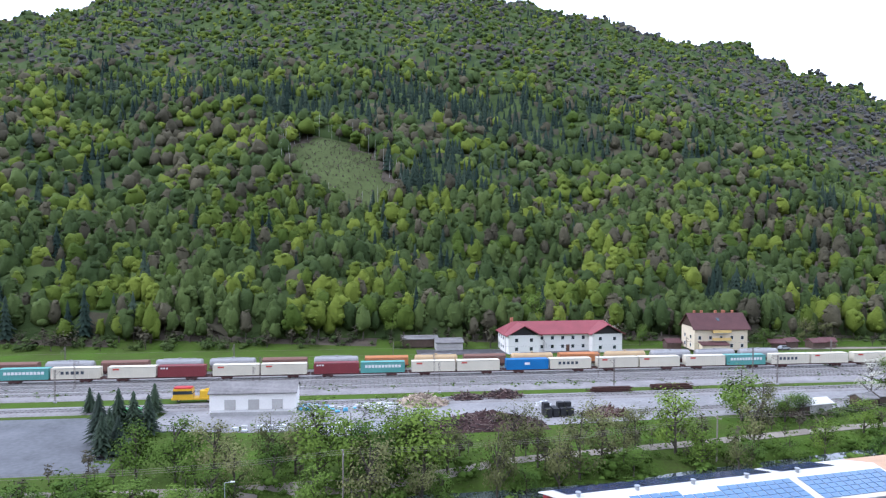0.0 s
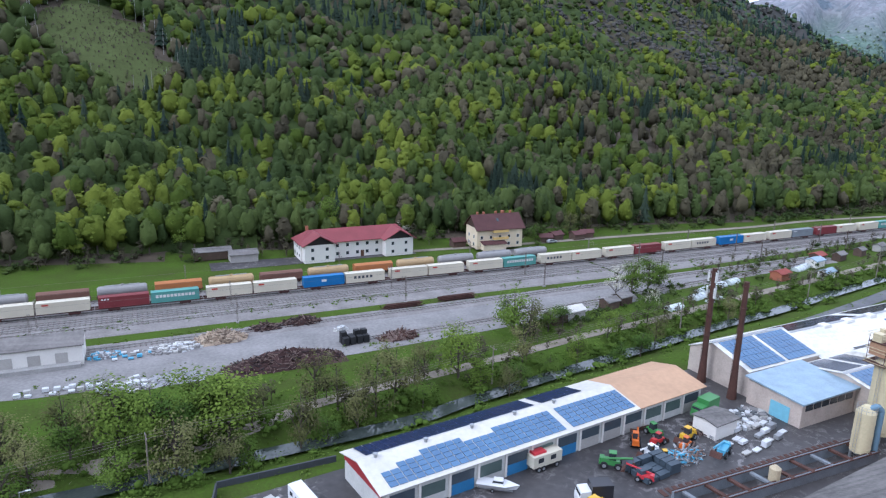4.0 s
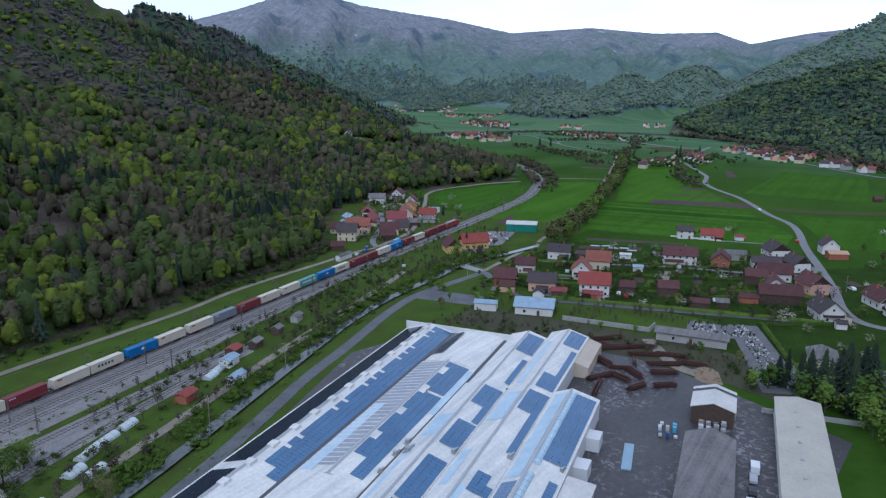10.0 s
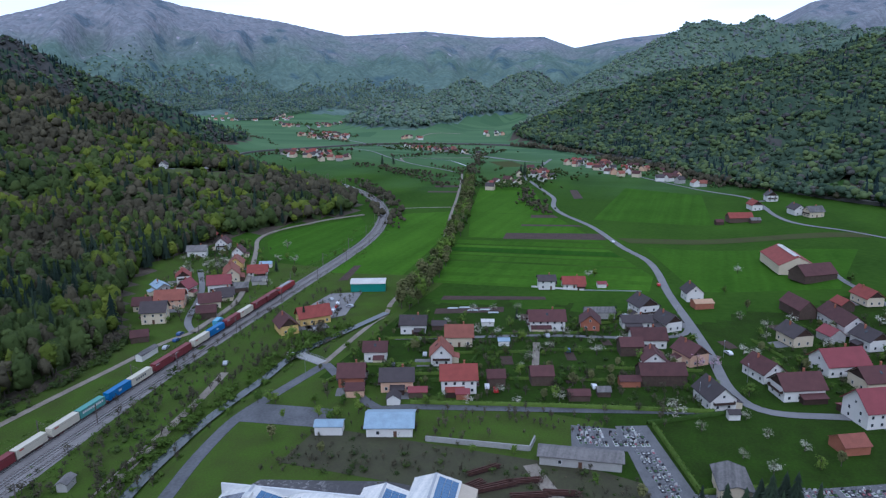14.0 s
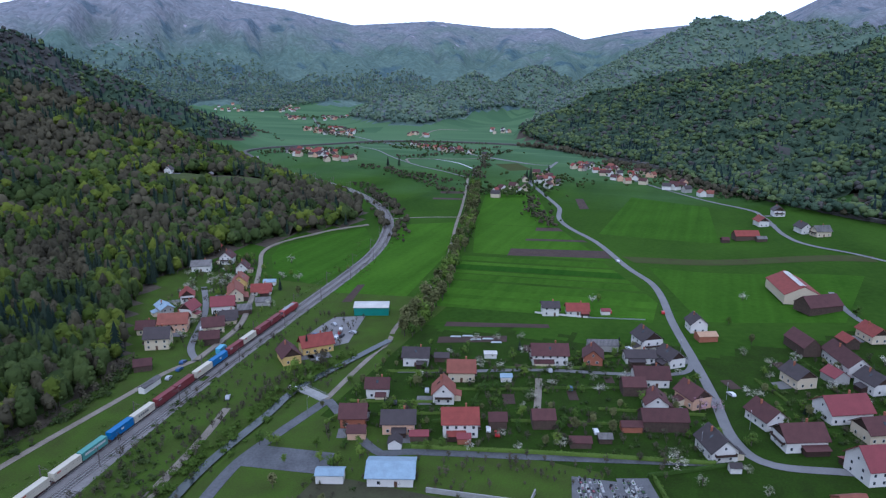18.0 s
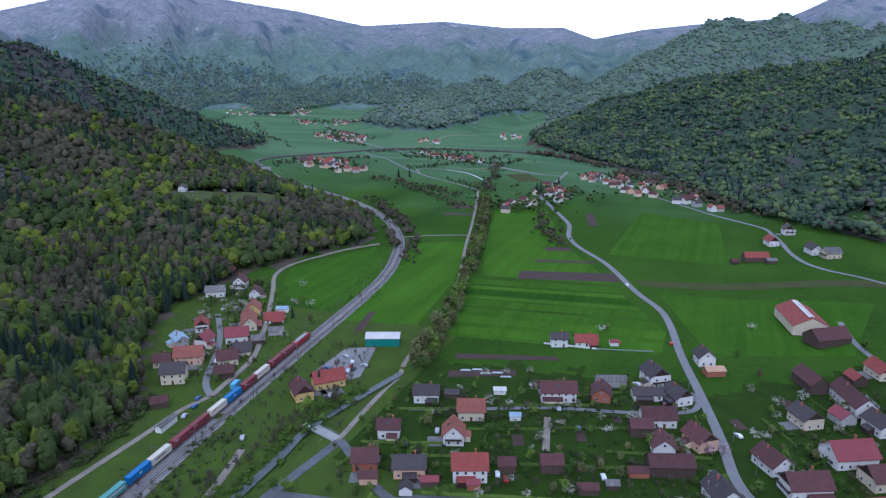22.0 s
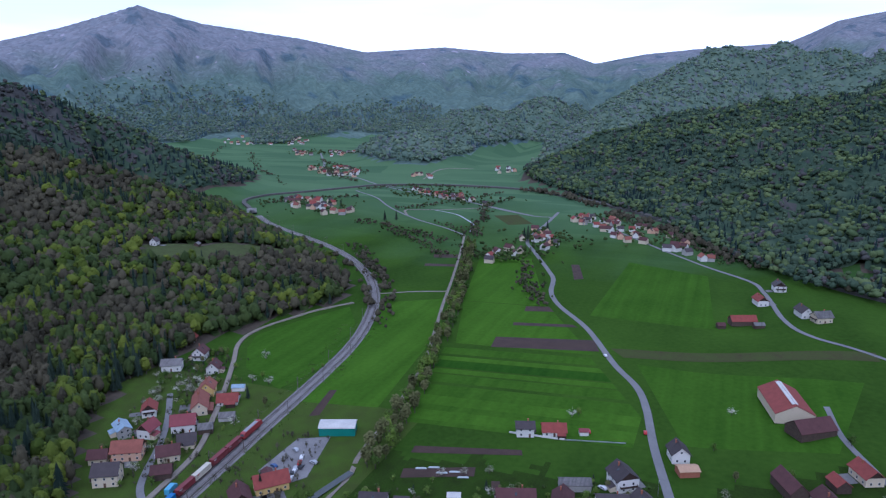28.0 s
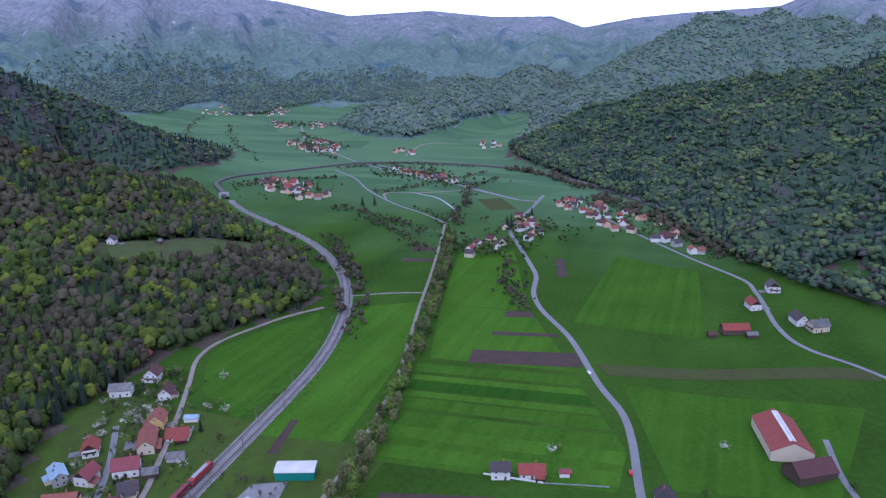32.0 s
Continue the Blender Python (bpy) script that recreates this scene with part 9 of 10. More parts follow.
hedge([(333, 45), (297, 30)], 1.4, 1.8, "clipped green hedge along the cemetery", 1)
hedge([(334, 47), (352, 20)], 1.4, 1.5, "clipped green hedge along the lane", 2)
hedge([(322, 128), (336, 80), (350, 26)], 1.5, 1.6, "long green hedge between lane and gardens", 3)
hedge([(297, 30), (306, 12)], 1.3, 1.6, "clipped green hedge by the chapel", 4)
hedge([(326, 166), (345, 160)], 1.2, 1.6, "clipped green garden hedge between plots", 5)
hedge([(342, 128), (352, 108)], 1.2, 1.5, "clipped green garden hedge between plots", 6)
hedge([(360, 118), (400, 122)], 1.0, 1.3, "clipped green garden hedge between plots", 7)


# gardens: brushwood, vegetable beds, and low fences round the plots
many("garden_brush", np.vstack([along([(330, 165), (345, 120), (365, 70), (360, 30)], 150, 11, 81), along([(380, 150), (400, 100), (420, 50)], 150, 10, 82), along([(380, -10), (420, -30), (470, -40)], 80, 12, 83), along([(370, 262), (420, 292), (480, 320), (500, 350)], 220, 12, 84),
     along([(350, 190), (390, 205), (440, 225)], 110, 10, 85), along([(300, 130), (316, 100), (330, 60)], 70, 5, 86)]), (1.2, 4.5), BRUSH, LEAF[2], "brown budding garden shrubs between the houses")
many("yard_weeds", np.vstack([along([(-50, 143), (0, 146), (60, 157), (110, 168), (150, 180)], 170, 1.4, 87), along([(-50, 163), (0, 170), (60, 178), (140, 188)], 200, 1.2, 88), along([(-60, 120), (-58, 140)], 60, 2.0, 89), along([(-40, 108), (0, 122), (60, 142), (120, 158)], 420, 3.5, 90)]), (0.3, 1.1), TUFT, VLEAF["green"], "tufts of green weeds in the goods yard", "weeds", (1.2, 2.2))
many("rail_weeds", np.vstack([along([(-150, 162), (0, 182), (120, 196), (200, 208), (330, 227)], 420, 1.6, 91), along([(150, 190), (250, 212), (340, 228), (420, 240), (520, 250), (600, 268)], 420, 3.0, 92), along([(20, 208), (130, 222), (240, 236), (340, 246), (430, 258), (520, 270), (600, 290)], 380, 2.0, 93)]), (0.3, 1.4), TUFT, VLEAF["green"], "tufts of rough grass beside the tracks", "weeds", (1.2, 2.2))
wood_line = [(1150, 180), (1090, 118), (1000, 56), (910, 5), (850, -45), (800, -110)]
many("woodland_edge", np.vstack([along(wood_line, 200, 7.0, 94), along([(1340, 360), (1300, 280), (1200, 200)], 90, 6.0, 95)]), (5, 12), MIDDLE[2], LEAF[2], "brown bare trees along the distant railway", "trees")
for k, (a, b) in enumerate((((378, 164), (392, 128)), ((346, 166), (358, 132)), ((370, 134), (384, 98)), ((398, 122), (414, 82)), ((354, 100), (366, 62)), ((376, 70), (386, 30)), ((420, 92), (436, 66)), ((402, 30), (420, 38)), ((340, 150), (352, 122)), ((388, 92), (400, 60)), ((410, -2), (428, 10)), ((392, -4), (404, -14)), ((440, -20), (460, -6)))):
    hedge([a, b], 0.9, 1.2, "clipped green garden hedge between plots", 40 + k)
for x, y, rot, L, W in ((372, 106, 20, 9, 5), (398, 140, 20, 10, 5), (428, 112, 18, 8, 4), (362, 78, 20, 8, 4), (406, 70, 20, 7, 4), (385, 82, 20, 9, 4), (350, 142, 20, 7, 4), (420, 20, 30, 9, 5), (400, 6, 30, 8, 5), (446, -2, 25, 10, 5), (404, 110, 20, 7, 4)):
    c, s = math.cos(radians(rot)), math.sin(radians(rot))
    patch("vegetable_bed", [(x + a * L / 2 * c - b * W / 2 * s, y + a * L / 2 * s + b * W / 2 * c) for a, b in ((-1, -1), (1, -1), (1, 1), (-1, 1))], SOIL, 0.12, "dug brown vegetable bed in a garden", "garden bed")


# small trees among the village gardens
def within(x, y, poly):
    n, c = len(poly), False
    for k in range(n):
        a, b = poly[k], poly[(k + 1) % n]
        if (a[1] > y) != (b[1] > y) and x < (b[0] - a[0]) * (y - a[1]) / (b[1] - a[1]) + a[0]:
            c = not c
    return c


LANES = [walk_line(p, 3.0) for p in ([(368, -60), (357, 8), (371, 20), (405, 27), (443, 36), (491, 48)], [(344, 175), (316, 140), (320, 126), (335, 76), (352, 22)], [(380, 160), (392, 130), (405, 100), (415, 62), (440, 36)], [(356, 252), (369, 266), (402, 286), (450, 325)], [(356, 252), (399, 261), (434, 279), (470, 300), (505, 322)])]
for poly, count, words in (([(320, 160), (352, 186), (412, 166), (432, 120), (455, 62), (440, 40), (352, 16), (336, 60)], 110, "in a village garden"), ([(356, 0), (376, -56), (492, -52), (482, -10), (420, 14)], 44, "in a farm garden"), ([(352, 258), (372, 306), (480, 352), (520, 345), (472, 288), (400, 262)], 92, "by village houses")):
    k = tries = 0
    while k < count and tries < 4000:
        tries += 1
        x, y = r8.uniform(min(p[0] for p in poly), max(p[0] for p in poly)), r8.uniform(min(p[1] for p in poly), max(p[1] for p in poly))
        if not within(x, y, poly) or min(math.hypot(x - h[0], y - h[1]) for h in VILLAGE + LEFT_VILLAGE) < 7.5 or min(float(np.min(np.hypot(l[:, 0] - x, l[:, 1] - y))) for l in LANES) < 4:
            continue
        tree(r8.choice(["blossom", "budding", "green", "green", "budding", "fresh", "spruce" if r8.random() < 0.3 else "green"]), x, y, r8.uniform(2.5, 6.0), words, "small garden trees", 1.15)
        k += 1

many("bank_tufts", np.vstack([along([(-150, 96), (-60, 106), (22, 120), (75, 137), (144, 155), (203, 174)], 520, 4.0, 96), along([(-150, 78), (-60, 94), (22, 108), (75, 124), (144, 141), (203, 160)], 320, 2.2, 97), along([(-40, 120), (0, 130), (50, 146), (110, 162)], 420, 5.0, 98)]), (0.3, 1.0), TUFT, VLEAF["green"], "long grass tufts on the banks of the stream", "grass", (1.2, 2.4))


# ---- vehicles, machines and stock ----
PAINT = {k: plain(k + "_paint", c, 0.35, size=2, vary=0.85) for k, c in dict(car_white=(0.72, 0.72, 0.72), car_black=(0.03, 0.03, 0.035), car_blue=(0.04, 0.09, 0.22), car_red=(0.42, 0.03, 0.03), car_silver=(0.42, 0.43, 0.45), machine_yellow=(0.62, 0.38, 0.02),
         machine_red=(0.48, 0.04, 0.05), machine_green=(0.06, 0.22, 0.06), machine_orange=(0.55, 0.13, 0.02), lift_blue=(0.12, 0.38, 0.55), lime=(0.20, 0.50, 0.22), pale_cream=(0.62, 0.58, 0.46)).items()}
RUBBER = plain("rubber", (0.022, 0.022, 0.024), 0.9)


def wheel(parent, x, y, r, w=0.25, name="wheel"):
    g = Geo()
    g.tube((x, y - w / 2, r), (x, y + w / 2, r), r, 14)
    o = part(name, g, RUBBER, parent)
    g = Geo()
    g.tube((x, y - w / 2 - 0.02, r), (x, y + w / 2 + 0.02, r), r * 0.55, 10)
    part("rim", g, STEEL, o)


def car(x, y, rot, colour, van=False, where="parked on asphalt"):
    nm = {"car_white": "white", "car_black": "black", "car_blue": "dark blue", "car_red": "red", "car_silver": "silver"}[colour]
    t = thing("van" if van else "car", x, y, ground_z(x, y) + 0.1, radians(rot), "%s %s %s" % (nm, "delivery van" if van else "car", where), "van" if van else "car", "parked cars")
    L, W, Hh = (5.4, 2.0, 2.3) if van else (4.3, 1.75, 1.45)
    g = Geo()
    prof = [(-L / 2, 0.35), (L / 2, 0.35), (L / 2, 0.75), (L * 0.24, 0.95 if not van else 1.2), (L * 0.10, Hh), (-L * 0.34 if not van else -L / 2 + 0.1, Hh), (-L / 2, 0.95 if not van else Hh - 0.1)]
    g.solid([(p, W / 2, q) for p, q in prof], [(p, -W / 2, q) for p, q in prof])
    part("body", g, PAINT[colour], t)
    g = Geo()
    s = 0.02
    for e in (-1, 1):
        q = [(L * 0.20, e * (W / 2 + s), 0.98 if not van else 1.3), (L * 0.10, e * (W / 2 + s), Hh - 0.12), (-L * 0.32 if not van else -0.2, e * (W / 2 + s), Hh - 0.12), (-L * 0.36 if not van else -0.2, e * (W / 2 + s), 0.98 if not van else 1.3)]
        g.face(q if e > 0 else q[::-1])
    g.face([(L * 0.235, -W * 0.42, 1.0 if not van else 1.25), (L * 0.235, W * 0.42, 1.0 if not van else 1.25), (L * 0.115, W * 0.40, Hh - 0.08), (L * 0.115, -W * 0.40, Hh - 0.08)])
    part("glass", g, GLASS, t)
    for sx in (-1, 1):
        for sy in (-1, 1):
            wheel(t, sx * L * 0.31, sy * (W / 2 - 0.1), 0.32)


def lorry(x, y, rot, cab, box, L=8.0, where="parked in the yard", label=""):
    t = thing("lorry", x, y, 0.1, radians(rot), label or "box lorry with a %s cab %s" % (cab.replace("car_", ""), where), "lorry", "parked lorries")
    g = Geo()
    g.box(-0.9, 0, 1.1, L - 2.2, 2.45, 2.7)
    part("box", g, PAINT[box], t)
    g = Geo()
    prof = [(L / 2 - 1.9, 0.6), (L / 2, 0.6), (L / 2, 1.7), (L / 2 - 0.35, 2.8), (L / 2 - 1.9, 2.9)]
    g.solid([(p, 1.15, q) for p, q in prof], [(p, -1.15, q) for p, q in prof])
    part("cab", g, PAINT[cab], t)
    g = Geo()
    g.box(L / 2 - 0.18, 0, 1.75, 0.1, 2.0, 0.8)
    part("windscreen", g, GLASS, t)
    g = Geo()
    g.box(-0.6, 0, 0.7, L - 0.6, 1.0, 0.4)
    part("chassis", g, RUST, t)
    for sx in (-L / 2 + 1.4, L / 2 - 1.1):
        for sy in (-1, 1):
            wheel(t, sx, sy * 1.05, 0.5, 0.35)


def machine(x, y, rot, colour, label, boom=0.0, cabin=True, size=1.0, name="loader"):
    """A wheeled yard machine: body, cab, four wheels and a lifting arm."""
    t = thing(name, x, y, 0.1, radians(rot), label, "machine", "yard machines")
    s = size
    g = Geo()
    g.box(-0.3 * s, 0, 0.7 * s, 3.6 * s, 1.5 * s, 0.8 * s, taper=0.92)
    g.box(-1.6 * s, 0, 0.8 * s, 0.9 * s, 1.4 * s, 1.0 * s, taper=0.85)
    part("body", g, PAINT[colour], t)
    if cabin:
        g = Geo()
        g.box(0.1 * s, 0.1 * s, 1.5 * s, 1.2 * s, 1.1 * s, 1.2 * s, taper=0.88)
        c = part("cab", g, GLASS, t)
        g = Geo()
        g.box(0.1 * s, 0.1 * s, 2.7 * s, 1.25 * s, 1.15 * s, 0.1 * s)
        part("cab_roof", g, PAINT[colour], c)
    for sx in (-1.2, 1.1):
        for sy in (-0.85, 0.85):
            wheel(t, sx * s, sy * s, 0.62 * s, 0.42 * s)
    g = Geo()
    if boom > 0:
        g.tube((-1.4 * s, -0.5 * s, 1.7 * s), (2.2 * s + boom * 0.7, -0.5 * s, 1.5 * s + boom * 0.55), 0.2 * s, 6)
    else:
        for e in (-0.4, 0.4):
            g.tube((0.6 * s, e * s, 1.3 * s), (2.4 * s, e * s, 0.5 * s), 0.11 * s, 6)
    part("arm", g, PAINT[colour], t)
    g = Geo()
    g.solid([(2.2 * s + boom * 0.7, -1.0 * s, 0.2 + boom * 0.55), (3.0 * s + boom * 0.7, -1.0 * s, 0.15 + boom * 0.55), (3.0 * s + boom * 0.7, 1.0 * s, 0.15 + boom * 0.55), (2.2 * s + boom * 0.7, 1.0 * s, 0.2 + boom * 0.55)],
            [(2.2 * s + boom * 0.7, -1.0 * s, 1.0 * s + boom * 0.55), (2.5 * s + boom * 0.7, -1.0 * s, 0.9 * s + boom * 0.55), (2.5 * s + boom * 0.7, 1.0 * s, 0.9 * s + boom * 0.55), (2.2 * s + boom * 0.7, 1.0 * s, 1.0 * s + boom * 0.55)])
    part("bucket", g, RUST, t)


machine(48, 77.5, 200, "machine_yellow", "large yellow forklift standing in the yard", size=1.35, name="forklift")
lorry(50, 81, 170, "car_white", "car_black", 5.5, label="white lorry cab behind the yellow forklift")
machine(63, 99, 10, "machine_red", "small red telescopic loader by the workshop", 0.6, size=0.9)
machine(58, 89.5, -30, "machine_green", "green and cream telescopic handler in the yard", 1.6)
machine(61, 84.5, 140, "machine_red", "red scissor lift base with a cream arm", 1.8, False, 0.8, "boom_lift")
machine(66, 95, 60, "machine_orange", "orange compact excavator among other machines", 1.2, size=0.85, name="excavator")
machine(70, 94, 20, "car_red", "red compact loader among other machines", 0, size=0.8)
machine(74, 91.5, 30, "machine_orange", "small orange loader beside scaffold frames", 0, size=0.8)
machine(76, 94, -160, "machine_yellow", "yellow wheel loader among building materials", 0, size=0.95)
machine(79, 88, 215, "lift_blue", "pale blue telescopic boom lift", 2.6, False, 1.0, "boom_lift")
machine(66.5, 91, 200, "car_white", "white compact excavator among other machines", 0.8, size=0.8, name="excavator")
machine(71, 97, 100, "machine_green", "dark green old tractor by the workshop", 0, size=0.9, name="tractor")
machine(68, 89, 80, "machine_yellow", "yellow mini loader among other machines", 0, size=0.7)
lorry(85, 101, 200, "machine_green", "machine_green", 6.0, label="green old lorry beside the workshop")
lorry(64, 102, 250, "car_white", "lime", 4.5, label="small white truck with a lime green load")
# boat, site caravan, tank trailer, camper
boat = thing("boat", 37, 88.2, 0.1, radians(-28), "small white cabin motorboat on a trailer", "boat")
g = Geo()
hull = [(-3.2, 1.1), (1.4, 1.15), (3.6, 0.0), (1.4, -1.15), (-3.2, -1.1)]
g.solid([(x * 0.85, y * 0.45, 0.5) for x, y in hull][::-1], [(x, y, 1.35) for x, y in hull][::-1])
part("hull", g, PAINT["car_white"], boat)
g = Geo()
g.box(0.2, 0, 1.35, 1.9, 1.3, 0.7, taper=0.8)
c = part("cabin", g, PAINT["car_white"], boat)
g = Geo()
g.box(0.2, 0, 1.6, 1.75, 1.26, 0.3, taper=0.93)
part("cabin_window", g, GLASS, c)
g = Geo()
g.box(-0.2, 0, 0.25, 5.4, 0.9, 0.14)
part("trailer", g, STEEL, boat)
for s in (-0.8, 0.8):
    wheel(boat, -0.6, s, 0.3, 0.2)
cab = thing("site_caravan", 47, 92.6, 0.1, radians(15), "cream site caravan with a red cover on a wheeled frame", "caravan")
g = Geo()
g.box(0, 0, 0.9, 6.0, 2.3, 2.0)
part("body", g, PAINT["pale_cream"], cab)
g = Geo()
g.box(-1.2, 0.2, 2.9, 2.6, 1.6, 0.35, taper=0.9)
part("cover", g, PAINT["machine_red"], cab)
for k in range(2):
    g = Geo()
    g.box(-1.5 + k * 2.6, -1.17, 1.7, 1.1, 0.06, 0.8)
    part("window", g, GLASS, cab)
for sx in (-1.9, -0.9, 1.9):
    for s in (-1.1, 1.1):
        wheel(cab, sx, s, 0.5, 0.3)
tank = thing("tank_trailer", 3, 80, 0.1, radians(12), "white cylindrical tank semi-trailer in the yard", "trailer")
g = Geo()
g.tube((-5.6, 0, 2.2), (5.4, 0, 2.4), 1.15, 20)
g.tube((-6.1, 0, 2.2), (-5.6, 0, 2.2), 0.8, 20, r2=1.15)
g.tube((5.4, 0, 2.4), (5.9, 0, 2.4), 1.15, 20, r2=0.8)
part("tank", g, PAINT["car_white"], tank)
g = Geo()
g.box(-0.5, 0, 0.95, 10, 1.0, 0.25)
part("chassis", g, RUST, tank)
g = Geo()
g.box(0, 0, 3.45, 9.0, 0.6, 0.06)
part("catwalk", g, STEEL, tank)
for sx in (-3.6, -2.4, -1.2):
    for s in (-1.0, 1.0):
        wheel(tank, sx, s, 0.5, 0.35)
camper = thing("camper_van", 7.5, 91, 0.1, radians(-70), "white camper van beside stacked panels", "camper van")
g = Geo()
prof = [(-3.2, 0.5), (3.0, 0.5), (3.1, 1.1), (2.3, 1.5), (2.2, 2.2), (2.6, 2.8), (-3.2, 2.9)]
g.solid([(p, 1.1, q) for p, q in prof], [(p, -1.1, q) for p, q in prof])
part("body", g, PAINT["car_white"], camper)
for k in range(2):
    g = Geo()
    g.box(-2 + k * 1.8, -1.12, 1.6, 0.9, 0.05, 0.6)
    part("window", g, GLASS, camper)
for sx in (-2.0, 2.0):
    for s in (-0.95, 0.95):
        wheel(camper, sx, s, 0.35)
for x, y, rot, c, van in ((195, 43, 15, "car_black", False), (191, 28, 12, "car_white", True), (206, 27, 12, "car_white", False), (211, 27.6, 12, "car_black", False), (222, 29, 12, "car_white", True), (217, 28.4, 10, "car_silver", False), (344, 106, 20, "car_white", False), (342, 102, 20, "car_red", False),
                         (350, 196, 60, "car_white", True), (336, 250, 20, "car_silver", False), (330, 214, 30, "car_silver", False), (345, 252, 10, "car_blue", False), (118, 238, 15, "car_silver", False), (378, 200, 30, "car_silver", False), (404, 205, 10, "car_white", False), (408, 204, 10, "car_black", False),
                         (414, 201, 80, "car_silver", False), (495, 82, 20, "car_red", False), (360, 22, 60, "car_white", False), (405, 96, 20, "car_silver", False), (357, 68, 20, "car_white", False), (390, 84, 20, "car_blue", False), (505, 54, 10, "car_red", False), (607, 92, 28, "car_white", False)):
    car(x, y, rot, c, van)
lorry(174, 40, 8, "machine_red", "car_white", 7.5)
lorry(164, 39, 8, "machine_red", "car_white", 7.5)
lorry(155, 38, 8, "car_white", "car_white", 7.5)
lorry(183, 25, 10, "car_blue", "car_silver", 7.5)
lorry(174, 24, 10, "car_red", "car_white", 7.5)
lorry(368, 247, 15, "lift_blue", "lift_blue", 8, "by the railway", "pale blue lorry standing beside the railway")
skip = thing("yellow_skip", 182, 57.5, 0.1, FU, "large yellow steel skip below the canopy", "skip")
g = Geo()
g.box(0, 0, 0, 5, 2.3, 2.2, taper=1.0)
for k in range(6):
    g.box(-2.2 + k * 0.88, -1.2, 0, 0.15, 0.12, 2.2)
part("tub", g, PAINT["machine_yellow"], skip)
slab = thing("long_trough", 211, 56.5, 0.1, radians(15), "long pale blue steel trough lying on the asphalt", "trough")
g = Geo()
g.box(0, 0, 0, 13, 2.4, 0.4)
part("trough", g, plain("pale_blue_steel", (0.28, 0.40, 0.48), 0.5, size=2), slab)
# crane runway: two concrete walls with rusty rails and cross beams beside the works
runway = thing("crane_runway", 83, 79.0, 0, radians(7.5), "concrete crane runway with rusty rails and cross beams", "crane runway")
BLUEGREY = plain("blue_grey_concrete", (0.21, 0.23, 0.25), 0.9, size=2, vary=0.6)
for yy, hh in ((1.9, 2.0), (-2.2, 1.8)):
    g = Geo()
    g.box(0, yy, 0, 42, 0.5, hh)
    w = part("wall", g, BLUEGREY, runway)
    for s in (-0.12, 0.12):
        g = Geo()
        g.box(0, yy + s * 2.4, hh, 42, 0.16, 0.14)
        part("rail", g, RUST, w)
for k in range(9):
    g = Geo()
    g.box(-19 + k * 4.7, -0.15, 1.55, 0.7, 4.4, 0.35, rot=0.12)
    part("cross_beam", g, RUST if k % 3 else BLUEGREY, runway)
for k in range(30):
    g = Geo()
    g.box(-20.5 + k * 1.4, 4.4, 0.08, 0.8, 1.8, 0.07)
    part("sleeper", g, RUST, runway)
g = Geo()
g.box(-3, -1.2, 0.05, 1.6, 1.6, 1.4, taper=0.5)
g.cyl(-3, -1.2, 1.45, 0.9, 2.2, 12)
g.cyl(-3, -1.2, 3.65, 0.9, 0.5, 12, r2=0.3)
part("hopper", g, plain("cream_hopper_paint", (0.55, 0.46, 0.30), 0.6, size=1.5, vary=0.6), runway)
hut = house(83, 95.5, 15, 6, 5, 3.0, 0.4, "grey", "white", 0, "hut", z=0, label="small flat-roofed white hut among materials")


def crates(name, cx, cy, nx, ny, dx, dy, size, rot, mats, label, category, seed, high=(1, 1), jitter=0.12, skipped=0.0):
    """Stacks in rows, each stack a thing."""
    q = random.Random(seed)
    a = radians(rot)
    k = 0
    for i in range(nx):
        for j in range(ny):
            if q.random() < skipped:
                continue
            u, v = (i - (nx - 1) / 2) * dx + q.uniform(-jitter, jitter), (j - (ny - 1) / 2) * dy + q.uniform(-jitter, jitter)
            t = thing(name, cx + u * math.cos(a) - v * math.sin(a), cy + u * math.sin(a) + v * math.cos(a), 0.09, a + q.uniform(-0.06, 0.06), label, category, name + " rows")
            g = Geo()
            for s in (-0.4, 0, 0.4):
                g.box(0, s * size[1], 0, size[0], 0.12, 0.12)
            part("pallet", g, TIMBER, t)
            n = q.randint(*high)
            for l in range(n):
                g = Geo()
                g.box(q.uniform(-0.03, 0.03), q.uniform(-0.03, 0.03), 0.13 + l * (size[2] + 0.02), size[0], size[1], size[2], taper=0.97)
                part("layer", g, mats[k % len(mats)], t)
            k += q.randint(1, 2)


STONE = [plain("pale_paving", (0.46, 0.45, 0.42), 0.9), plain("grey_paving", (0.26, 0.26, 0.26), 0.9), plain("sand_paving", (0.40, 0.33, 0.24), 0.9), plain("white_wrap", (0.62, 0.63, 0.64), 0.4), plain("dark_paving", (0.12, 0.125, 0.13), 0.9)]
crates("pallet_stack", 176, 32, 13, 6, 2.0, 1.9, (1.2, 1.2, 0.45), 10, STONE, "pallet of stacked paving stones in rows", "pallet", 3, (1, 3), 0.2, 0.12)
crates("pallet_stack", 236, 42, 5, 4, 1.9, 1.9, (1.2, 1.2, 0.6), 10, STONE[:4], "pallet of stacked pale blocks before the open shed", "pallet", 4, (2, 4), 0.2, 0.1)
crates("panel_stack", -1, 89, 5, 4, 2.6, 1.7, (2.3, 1.3, 0.16), 30, [STONE[0], STEEL, STONE[3]], "stack of pale grey formwork panels", "stack", 5, (3, 6), 0.15, 0.1)
